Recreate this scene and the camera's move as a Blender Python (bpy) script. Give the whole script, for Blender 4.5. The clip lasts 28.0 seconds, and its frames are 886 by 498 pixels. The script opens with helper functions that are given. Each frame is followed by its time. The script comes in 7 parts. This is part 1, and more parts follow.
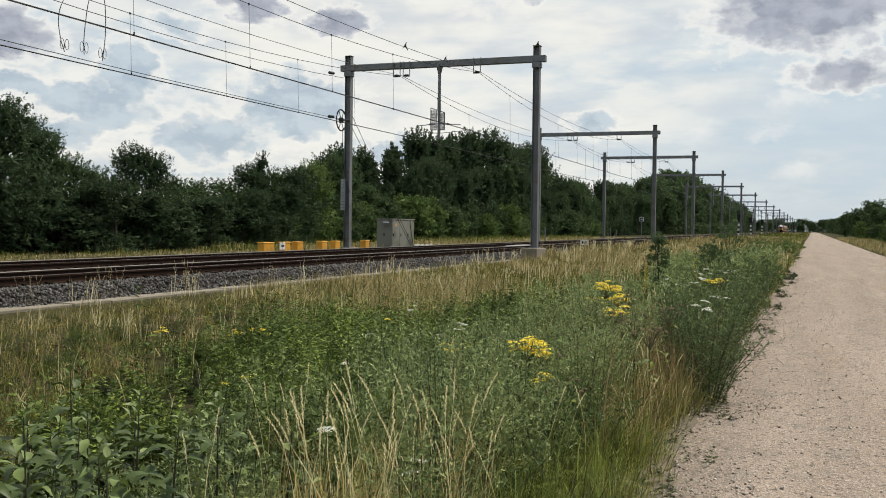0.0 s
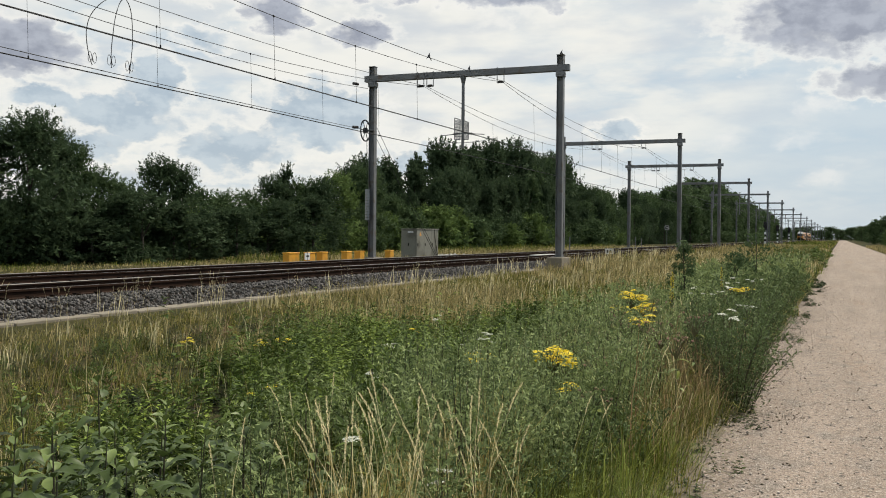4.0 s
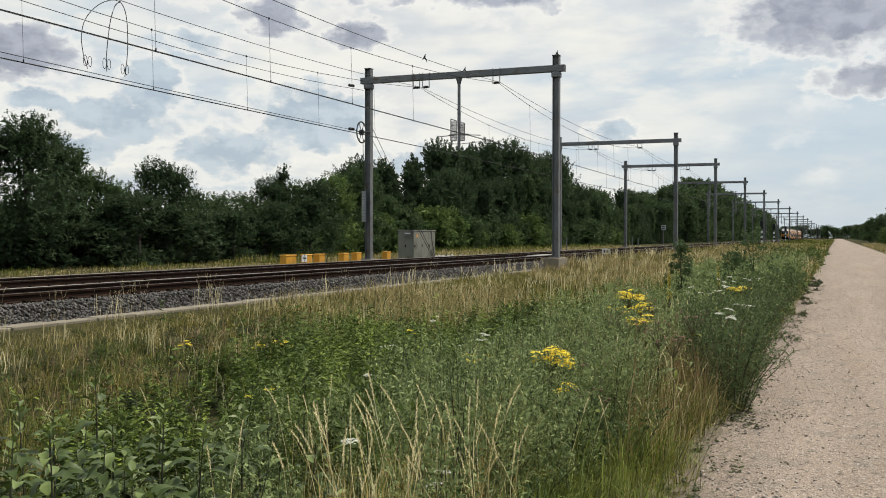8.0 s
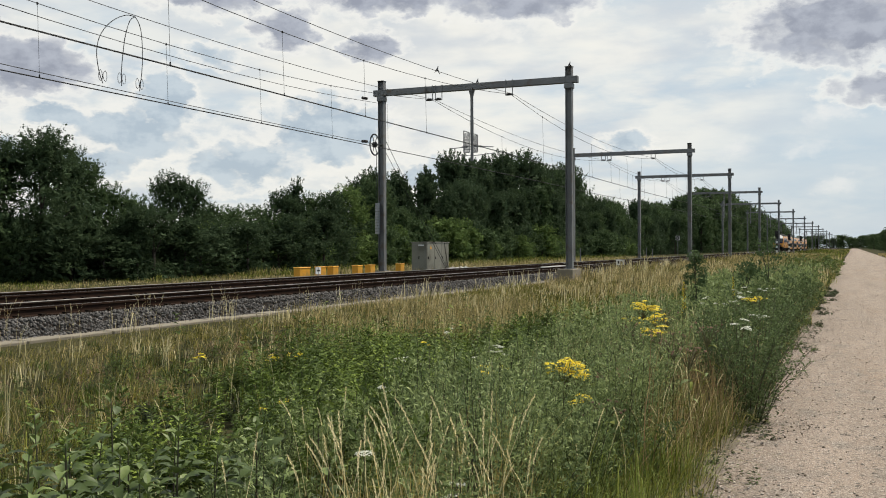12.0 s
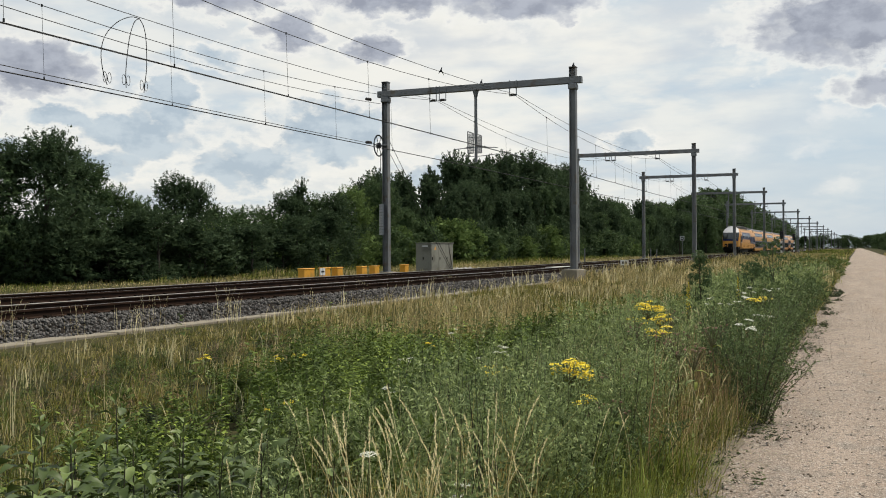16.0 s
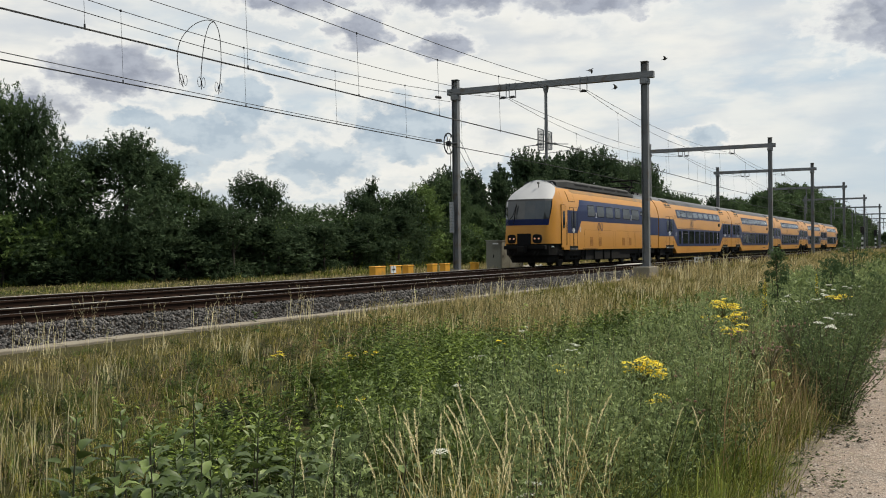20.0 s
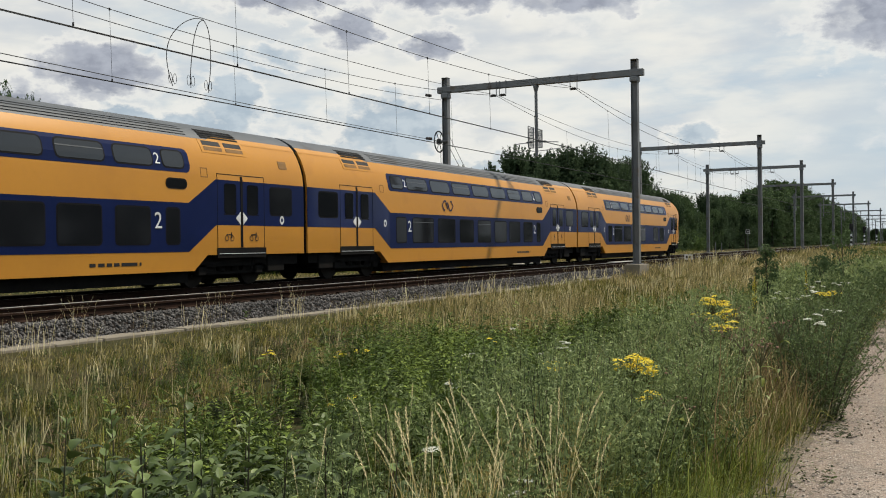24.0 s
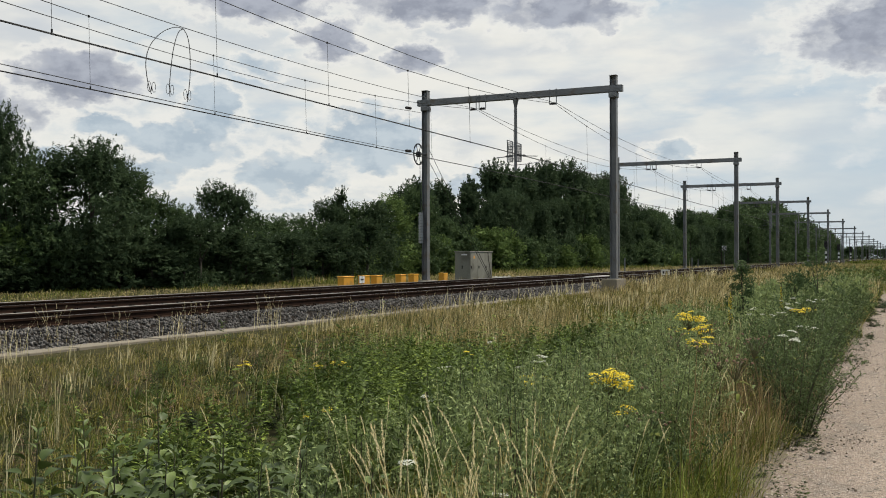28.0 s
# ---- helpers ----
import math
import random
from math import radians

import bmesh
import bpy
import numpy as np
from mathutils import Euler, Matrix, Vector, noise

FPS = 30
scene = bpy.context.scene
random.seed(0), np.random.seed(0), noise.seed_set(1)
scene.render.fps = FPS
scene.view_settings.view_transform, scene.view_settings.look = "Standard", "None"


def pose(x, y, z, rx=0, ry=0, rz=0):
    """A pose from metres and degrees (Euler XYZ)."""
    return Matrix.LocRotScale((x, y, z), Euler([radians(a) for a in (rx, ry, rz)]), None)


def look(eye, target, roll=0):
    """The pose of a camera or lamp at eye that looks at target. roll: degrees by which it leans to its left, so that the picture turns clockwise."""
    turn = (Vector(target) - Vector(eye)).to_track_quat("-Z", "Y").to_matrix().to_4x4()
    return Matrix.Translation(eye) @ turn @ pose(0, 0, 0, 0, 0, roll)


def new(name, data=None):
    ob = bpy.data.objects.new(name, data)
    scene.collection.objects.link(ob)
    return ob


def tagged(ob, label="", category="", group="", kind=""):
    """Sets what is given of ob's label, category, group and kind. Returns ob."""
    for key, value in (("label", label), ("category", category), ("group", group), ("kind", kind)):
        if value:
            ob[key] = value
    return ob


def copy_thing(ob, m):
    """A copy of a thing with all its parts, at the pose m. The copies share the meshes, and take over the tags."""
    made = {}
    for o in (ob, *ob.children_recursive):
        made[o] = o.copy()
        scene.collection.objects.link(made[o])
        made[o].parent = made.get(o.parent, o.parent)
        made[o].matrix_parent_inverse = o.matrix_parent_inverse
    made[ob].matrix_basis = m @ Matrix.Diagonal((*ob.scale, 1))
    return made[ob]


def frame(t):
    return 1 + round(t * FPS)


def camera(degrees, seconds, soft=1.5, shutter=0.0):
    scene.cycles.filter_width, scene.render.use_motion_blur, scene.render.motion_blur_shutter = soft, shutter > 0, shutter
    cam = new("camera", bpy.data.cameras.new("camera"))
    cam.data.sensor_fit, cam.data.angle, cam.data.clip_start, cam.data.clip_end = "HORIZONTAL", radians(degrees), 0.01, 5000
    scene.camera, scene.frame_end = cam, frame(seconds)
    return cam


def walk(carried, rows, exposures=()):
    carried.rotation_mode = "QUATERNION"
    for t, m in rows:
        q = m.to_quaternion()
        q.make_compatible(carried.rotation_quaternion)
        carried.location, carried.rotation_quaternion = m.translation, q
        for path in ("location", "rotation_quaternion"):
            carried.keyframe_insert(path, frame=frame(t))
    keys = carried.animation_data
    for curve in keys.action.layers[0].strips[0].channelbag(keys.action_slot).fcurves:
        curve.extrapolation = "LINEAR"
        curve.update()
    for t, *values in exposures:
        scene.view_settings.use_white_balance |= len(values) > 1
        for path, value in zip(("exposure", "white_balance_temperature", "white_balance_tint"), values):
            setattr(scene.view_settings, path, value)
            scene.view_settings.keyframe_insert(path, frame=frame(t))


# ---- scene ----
EYE = 1.55          # height of the lens over the gravel road
RAIL = 0.49         # top of the rails over the road
X_NEAR, X_FAR = -14.82, -18.87      # centres of the two tracks
X_MAST_R, X_MAST_L = -12.03, -21.65  # mast lines of the portals
PORTALS = (3.7, 43.7, 79.7, 107.3, 143.2, 181.9, 227.2, 282.0, 338.0, 398.0, 460.0, 525.0, 590.0, 660.0, 740.0, 830.0)

cam = camera(48.89, 28.0, 1.0)
PATH = [
    (0.0, pose(0, 0, EYE, 88.657, -0.725, 20.764)),
    (0.5, pose(0, 0, EYE, 88.384, -0.715, 20.016)),
    (1.0, pose(0, 0, EYE, 88.358, -0.611, 20.192)),
    (1.5, pose(0, 0, EYE, 88.451, -0.514, 21.111)),
    (2.0, pose(0, 0, EYE, 88.810, -0.464, 21.873)),
    (2.5, pose(0, 0, EYE, 88.828, -0.487, 22.356)),
    (4.5, pose(0, 0, EYE, 89.326, -0.345, 21.969)),
    (5.0, pose(0, 0, EYE, 89.310, -0.292, 21.457)),
    (5.5, pose(0, 0, EYE, 89.353, -0.368, 21.270)),
    (6.0, pose(0, 0, EYE, 89.364, -0.458, 21.567)),
    (6.5, pose(0, 0, EYE, 89.375, -0.300, 21.869)),
    (7.0, pose(0, 0, EYE, 89.323, -0.154, 21.948)),
    (7.5, pose(0, 0, EYE, 89.258, -0.109, 21.992)),
    (8.0, pose(0, 0, EYE, 89.279, -0.059, 22.008)),
    (8.5, pose(0, 0, EYE, 89.272, -0.105, 22.032)),
    (9.0, pose(0, 0, EYE, 89.500, -0.022, 22.218)),
    (9.5, pose(0, 0, EYE, 90.036, -0.061, 22.793)),
    (10.0, pose(0, 0, EYE, 90.263, -0.155, 23.182)),
    (10.5, pose(0, 0, EYE, 90.232, 0.050, 23.013)),
    (11.0, pose(0, 0, EYE, 89.987, 0.091, 22.746)),
    (11.5, pose(0, 0, EYE, 89.931, 0.080, 22.695)),
    (12.0, pose(0, 0, EYE, 89.969, 0.225, 22.803)),
    (12.5, pose(0, 0, EYE, 89.978, 0.327, 22.947)),
    (14.5, pose(0, 0, EYE, 90.008, 0.374, 22.802)),
    (15.0, pose(0, 0, EYE, 90.014, 0.387, 22.906)),
    (15.5, pose(0, 0, EYE, 90.011, 0.349, 22.948)),
    (16.0, pose(0, 0, EYE, 90.016, 0.346, 23.051)),
    (16.5, pose(0, 0, EYE, 89.868, 0.294, 23.341)),
    (17.0, pose(0, 0, EYE, 89.721, 0.038, 23.581)),
    (17.5, pose(0, 0, EYE, 89.832, -0.063, 23.804)),
    (18.0, pose(0, 0, EYE, 90.033, 0.093, 24.168)),
    (18.5, pose(0, 0, EYE, 90.275, 0.303, 24.564)),
    (19.0, pose(0, 0, EYE, 90.346, 0.389, 24.865)),
    (19.5, pose(0, 0, EYE, 90.173, 0.511, 25.661)),
    (20.0, pose(0, 0, EYE, 89.909, 0.560, 27.182)),
    (20.5, pose(0, 0, EYE, 89.768, 0.799, 28.199)),
    (21.0, pose(0, 0, EYE, 89.700, 0.933, 28.324)),
    (21.5, pose(0, 0, EYE, 89.643, 0.901, 28.244)),
    (23.5, pose(0, 0, EYE, 89.782, 0.923, 26.853)),
    (24.0, pose(0, 0, EYE, 89.793, 0.749, 26.636)),
    (24.5, pose(0, 0, EYE, 90.017, 0.843, 26.455)),
    (25.0, pose(0, 0, EYE, 90.441, 0.793, 26.188)),
    (25.5, pose(0, 0, EYE, 90.660, 0.740, 25.976)),
    (26.0, pose(0, 0, EYE, 90.593, 0.711, 25.852)),
    (26.5, pose(0, 0, EYE, 90.757, 0.614, 25.709)),
    (27.0, pose(0, 0, EYE, 91.115, 0.375, 25.474)),
    (27.5, pose(0, 0, EYE, 90.832, 0.177, 25.363)),
    (28.0, pose(0, 0, EYE, 90.526, 0.056, 25.347)),]
walk(cam, PATH, ((0.0, 0.0), (19.5, 0.0), (21.0, -0.06), (25.0, -0.08), (26.0, -0.18), (27.0, -0.06), (28.0, -0.09)))

# ---- world and light ----
SUN_BEARING, SUN_HEIGHT = -38.0, 56.0    # degrees left of the track's far end, degrees up


def build_world():
    world = bpy.data.worlds.new("sky")
    scene.world = world
    world.use_nodes = True
    nt = world.node_tree
    nt.nodes.clear()

    def node(kind, **inputs):
        n = nt.nodes.new(kind)
        for k, v in inputs.items():
            n.inputs[k].default_value = v
        return n

    def link(a, b):
        nt.links.new(a, b)

    def op(kind, a, b=None, c=None, clamp=False):
        n = nt.nodes.new("ShaderNodeMath")
        n.operation, n.use_clamp = kind, clamp
        for i, v in enumerate((a, b, c)):
            if v is None:
                continue
            if isinstance(v, (int, float)):
                n.inputs[i].default_value = v
            else:
                link(v, n.inputs[i])
        return n.outputs[0]

    def noise_of(vec, scale, detail=5.0, rough=0.55, colour=False):
        n = node("ShaderNodeTexNoise", Scale=scale, Detail=detail, Roughness=rough)
        link(vec, n.inputs["Vector"])
        return n.outputs["Color" if colour else "Fac"]

    def mix(fac, a, b):
        n = nt.nodes.new("ShaderNodeMix")
        n.data_type = "RGBA"
        link(fac, n.inputs["Factor"])
        for s, v in (("A", a), ("B", b)):
            sock = [i for i in n.inputs if i.name == s and i.type == "RGBA"][0]
            if isinstance(v, tuple):
                sock.default_value = v
            else:
                link(v, sock)
        return [o for o in n.outputs if o.type == "RGBA"][0]

    def ramp(fac, lo, hi):
        n = nt.nodes.new("ShaderNodeMapRange")
        n.interpolation_type = "SMOOTHSTEP"
        link(fac, n.inputs["Value"])
        n.inputs["From Min"].default_value, n.inputs["From Max"].default_value = lo, hi
        return n.outputs["Result"]

    sky = node("ShaderNodeTexSky")
    sky.sky_type, sky.sun_disc = "NISHITA", False
    sky.sun_elevation, sky.sun_rotation = radians(SUN_HEIGHT), radians(-SUN_BEARING)
    sky.air_density, sky.dust_density, sky.ozone_density = 1.0, 2.0, 1.0

    direction = node("ShaderNodeTexCoord").outputs["Generated"]
    split = nt.nodes.new("ShaderNodeSeparateXYZ")
    link(direction, split.inputs[0])
    dx, dy, dz = split.outputs
    # a flat layer of cloud seen in perspective
    up = op("ADD", op("MAXIMUM", dz, 0.0), 0.12)
    layer = nt.nodes.new("ShaderNodeCombineXYZ")
    link(op("DIVIDE", dx, up), layer.inputs[0])
    link(op("DIVIDE", dy, up), layer.inputs[1])
    plane = layer.outputs[0]
    # directions as degrees of bearing and height
    bearing = op("MULTIPLY", op("ARCTAN2", op("MULTIPLY", dx, -1.0), dy), 57.2958)
    height = op("MULTIPLY", op("ARCSINE", dz), 57.2958)
    flat = nt.nodes.new("ShaderNodeCombineXYZ")
    link(bearing, flat.inputs[0])
    link(op("MULTIPLY", height, 1.6), flat.inputs[1])
    warp = nt.nodes.new("ShaderNodeSeparateXYZ")
    link(noise_of(flat.outputs[0], 0.6, 6.0, 0.6, True), warp.inputs[0])
    drawn = nt.nodes.new("ShaderNodeCombineXYZ")
    link(op("MULTIPLY", bearing, 0.35), drawn.inputs[0])
    link(op("MULTIPLY", height, 1.1), drawn.inputs[1])
    fine = noise_of(drawn.outputs[0], 0.5, 5.0, 0.5)
    b2 = op("ADD", bearing, op("MULTIPLY", op("SUBTRACT", warp.outputs[0], 0.5), 3.2))
    h2 = op("ADD", height, op("MULTIPLY", op("SUBTRACT", warp.outputs[1], 0.5), 2.0))
    # heaps of cloud: bearing, height, half width, half height, depth
    dark_heaps = (
        (45.9, 9.9, 2.9, 1.5, 1.0), (26.8, 11.7, 1.7, 0.75, 0.9), (32.1, 12.5, 1.7, 1.0, 0.85), (26.4, 14.6, 4.6, 1.1, 1.0), (18.4, 14.3, 3.9, 1.3, 0.8),
        (0.6, 12.0, 4.6, 2.0, 1.0), (-1.9, 8.5, 2.6, 0.8, 0.6), (36.3, 14.7, 3.8, 1.3, 1.0), (34.5, 16.4, 7.0, 1.5, 0.9), (50.2, 7.6, 2.6, 1.2, 0.7))
    soft_heaps = (
        (38.6, 8.1, 1.5, 2.0, 1.0), (40.4, 6.6, 3.2, 1.3, 0.9), (29.4, 6.9, 3.3, 1.8, 1.0), (44.4, 7.3, 1.9, 0.6, 0.8), (34.4, 4.9, 2.9, 1.3, 0.75),
        (42.4, 4.8, 2.2, 1.0, 0.7), (11.9, 6.1, 1.2, 0.6, 0.6), (36.2, 10.9, 1.3, 0.5, 0.6), (47.5, 5.0, 2.6, 1.1, 0.7), (23.0, 4.2, 4.0, 0.9, 0.6))
    billow = noise_of(flat.outputs[0], 0.5, 8.0, 0.60)
    lumps = nt.nodes.new("ShaderNodeTexVoronoi")
    lumps.feature = "SMOOTH_F1"
    lumps.inputs["Scale"].default_value, lumps.inputs["Smoothness"].default_value = 0.85, 0.35
    warped = nt.nodes.new("ShaderNodeCombineXYZ")
    link(b2, warped.inputs[0])
    link(op("MULTIPLY", h2, 1.5), warped.inputs[1])
    link(warped.outputs[0], lumps.inputs["Vector"])
    rough = op("ADD", op("MULTIPLY", op("SUBTRACT", billow, 0.5), 1.25), op("MULTIPLY", op("SUBTRACT", 0.45, lumps.outputs["Distance"]), 0.5))

    def heap_field(heaps):
        out = None
        for a, e, ra, re, deep in heaps:
            u = op("DIVIDE", op("SUBTRACT", b2, a), ra)
            v = op("DIVIDE", op("SUBTRACT", h2, e), re)
            d = op("SUBTRACT", 1.15, op("SQRT", op("ADD", op("MULTIPLY", u, u), op("MULTIPLY", v, v))))
            d = op("MULTIPLY", d, deep)
            out = d if out is None else op("MAXIMUM", out, d)
        return op("ADD", out, rough)

    dark, soft = heap_field(dark_heaps), heap_field(soft_heaps)
    # the rest of the sky: broken white layer with the same kind of grey heaps
    broad = ramp(noise_of(plane, 0.9, 7.0, 0.58), 0.30, 0.58)
    bank = ramp(noise_of(plane, 1.7, 7.0, 0.6), 0.50, 0.72)
    away = ramp(op("ABSOLUTE", op("SUBTRACT", bearing, 23.0)), 28.0, 36.0)
    high = ramp(height, 16.0, 22.0)
    bank = op("MULTIPLY", bank, op("MAXIMUM", away, high))
    blue = mix(ramp(height, 0.0, 12.0), (0.525, 0.615, 0.680, 1), (0.445, 0.570, 0.675, 1))
    white = mix(ramp(fine, 0.3, 0.62), (0.635, 0.665, 0.685, 1), (0.86, 0.845, 0.78, 1))
    low_right = ramp(op("ADD", bearing, op("MULTIPLY", height, 1.2)), 20.0, 6.0)
    cover = op("MULTIPLY", broad, op("SUBTRACT", 1.0, op("MULTIPLY", low_right, 0.75)))
    wisps = noise_of(drawn.outputs[0], 0.4, 6.0, 0.52)
    cover = op("MAXIMUM", cover, op("MULTIPLY", ramp(wisps, 0.40, 0.62), op("SUBTRACT", 0.85, op("MULTIPLY", low_right, 0.45))))
    clouded = mix(cover, blue, white)
    # bright rims just outside the heaps, blue-grey veils, then the darker lavender-grey bodies
    rim = op("MULTIPLY", op("MAXIMUM", ramp(dark, -0.45, -0.02), ramp(soft, -0.5, -0.02)), 0.75)
    clouded = mix(rim, clouded, (0.88, 0.865, 0.81, 1))
    veil = mix(ramp(billow, 0.40, 0.62), (0.360, 0.455, 0.545, 1), (0.505, 0.590, 0.655, 1))
    clouded = mix(op("MULTIPLY", ramp(soft, -0.10, 0.40), 0.85), clouded, veil)
    clouded = mix(op("MULTIPLY", bank, 0.85), clouded, (0.45, 0.485, 0.56, 1))
    shade = mix(ramp(billow, 0.38, 0.64), (0.285, 0.305, 0.365, 1), (0.43, 0.455, 0.515, 1))
    clouded = mix(op("MULTIPLY", ramp(dark, -0.12, 0.16), 0.55), clouded, (0.52, 0.545, 0.60, 1))
    clouded = mix(op("MULTIPLY", ramp(dark, 0.0, 0.52), 0.95), clouded, shade)
    puffs = heap_field(((5.9, 5.5, 1.3, 0.6, 0.8), (0.9, 7.2, 1.7, 0.6, 0.8), (2.6, 5.4, 1.5, 0.5, 0.7), (10.0, 3.4, 1.6, 0.5, 0.6), (1.0, 3.4, 1.8, 0.4, 0.6), (20.5, 4.4, 2.0, 0.7, 0.7)))
    clouded = mix(op("MULTIPLY", ramp(puffs, -0.1, 0.9), 0.55), clouded, (0.83, 0.825, 0.80, 1))
    # light of the clear sky behind, faint under so much cloud
    both = nt.nodes.new("ShaderNodeAddShader")
    b_sky = node("ShaderNodeBackground", Strength=0.008)
    link(sky.outputs[0], b_sky.inputs["Color"])
    b_cloud = node("ShaderNodeBackground", Strength=1.0)
    link(clouded, b_cloud.inputs["Color"])
    link(b_sky.outputs[0], both.inputs[0])
    link(b_cloud.outputs[0], both.inputs[1])
    out = nt.nodes.new("ShaderNodeOutputWorld")
    link(both.outputs[0], out.inputs["Surface"])


build_world()
sun_data = bpy.data.lights.new("sun", "SUN")
sun_data.energy, sun_data.angle, sun_data.color = 4.9, radians(3.0), (1.0, 0.92, 0.78)
sun = new("sun", sun_data)
_b, _h = radians(SUN_BEARING), radians(SUN_HEIGHT)
sun.matrix_world = look((-math.sin(_b) * math.cos(_h) * 60, math.cos(_b) * math.cos(_h) * 60, math.sin(_h) * 60), (0, 0, 0))
scene.view_settings.exposure = 0.0


# ---- materials ----
def material(name, colour, rough=0.8, metal=0.0, second=None, scale=3.0, contrast=0.5, fine=40.0, bump=0.0, per_piece=0.0,
             spec=0.4, stain=None, stain_scale=0.6, coat=0.0, through_light=0.0, bump_scale=None, grain_depth=0.5, streak=1.0):
    """A surface with two scales of variation: blotches between colour and second, fine grain, and stains."""
    m = bpy.data.materials.new(name)
    m.use_nodes = True
    nt = m.node_tree
    bsdf = nt.nodes["Principled BSDF"]
    tex = nt.nodes.new("ShaderNodeTexCoord")
    geo = nt.nodes.new("ShaderNodeNewGeometry")

    def rgb(c):
        return (*c, 1.0)

    def blend(fac, a, b, kind="MIX"):
        n = nt.nodes.new("ShaderNodeMix")
        n.data_type, n.blend_type = "RGBA", kind
        socks = [i for i in n.inputs if i.type == "RGBA"]
        if isinstance(fac, float):
            n.inputs["Factor"].default_value = fac
        else:
            nt.links.new(fac, n.inputs["Factor"])
        for s, v in zip(socks, (a, b)):
            if isinstance(v, tuple):
                s.default_value = v
            else:
                nt.links.new(v, s)
        return [o for o in n.outputs if o.type == "RGBA"][0]

    def noise_at(s, detail=4.0):
        n = nt.nodes.new("ShaderNodeTexNoise")
        n.inputs["Scale"].default_value, n.inputs["Detail"].default_value = s, detail
        src = tex.outputs["Object"]
        if streak != 1.0:
            mp = nt.nodes.new("ShaderNodeMapping")
            mp.inputs["Scale"].default_value = (1.0, streak, 1.0)
            nt.links.new(src, mp.inputs["Vector"])
            src = mp.outputs[0]
        nt.links.new(src, n.inputs["Vector"])
        return n.outputs["Fac"]

    def spread(fac, lo, hi):
        n = nt.nodes.new("ShaderNodeMapRange")
        n.interpolation_type = "SMOOTHSTEP"
        nt.links.new(fac, n.inputs["Value"])
        n.inputs["From Min"].default_value, n.inputs["From Max"].default_value = lo, hi
        return n.outputs["Result"]

    second = second or tuple(min(1.0, c * 0.72) for c in colour)
    c = blend(spread(noise_at(scale), 0.5 - 0.28 * contrast - 0.05, 0.5 + 0.28 * contrast + 0.05), rgb(colour), rgb(second))
    grain = noise_at(fine, 3.0)
    c = blend(spread(grain, 0.35, 0.75), c, blend(grain_depth, c, rgb(tuple(v * 0.55 for v in colour))))
    if stain:
        c = blend(spread(noise_at(stain_scale, 6.0), 0.54, 0.68), c, rgb(stain))
    if per_piece:
        rnd = nt.nodes.new("ShaderNodeHueSaturation")
        mixr = nt.nodes.new("ShaderNodeMath")
        mixr.operation = "MULTIPLY_ADD"
        nt.links.new(geo.outputs["Random Per Island"], mixr.inputs[0])
        mixr.inputs[1].default_value, mixr.inputs[2].default_value = 2 * per_piece, 1.0 - per_piece
        nt.links.new(mixr.outputs[0], rnd.inputs["Value"])
        hue = nt.nodes.new("ShaderNodeMath")
        hue.operation = "MULTIPLY_ADD"
        nt.links.new(geo.outputs["Random Per Island"], hue.inputs[0])
        hue.inputs[1].default_value, hue.inputs[2].default_value = -0.05 * per_piece, 0.5 + 0.025 * per_piece
        nt.links.new(hue.outputs[0], rnd.inputs["Hue"])
        nt.links.new(c, rnd.inputs["Color"])
        c = rnd.outputs["Color"]
    nt.links.new(c, bsdf.inputs["Base Color"])
    bsdf.inputs["Roughness"].default_value = rough
    bsdf.inputs["Metallic"].default_value = metal
    bsdf.inputs["Specular IOR Level"].default_value = spec
    bsdf.inputs["Coat Weight"].default_value = coat
    if bump:
        b = nt.nodes.new("ShaderNodeBump")
        b.inputs["Strength"].default_value, b.inputs["Distance"].default_value = min(1.0, bump * 10), 0.02
        nt.links.new(noise_at(bump_scale or fine, 4.0), b.inputs["Height"])
        nt.links.new(b.outputs[0], bsdf.inputs["Normal"])
    if through_light:
        tr = nt.nodes.new("ShaderNodeBsdfTranslucent")
        nt.links.new(c, tr.inputs["Color"])
        ms = nt.nodes.new("ShaderNodeMixShader")
        ms.inputs[0].default_value = through_light
        nt.links.new(bsdf.outputs[0], ms.inputs[1])
        nt.links.new(tr.outputs[0], ms.inputs[2])
        nt.links.new(ms.outputs[0], nt.nodes["Material Output"].inputs["Surface"])
    return m


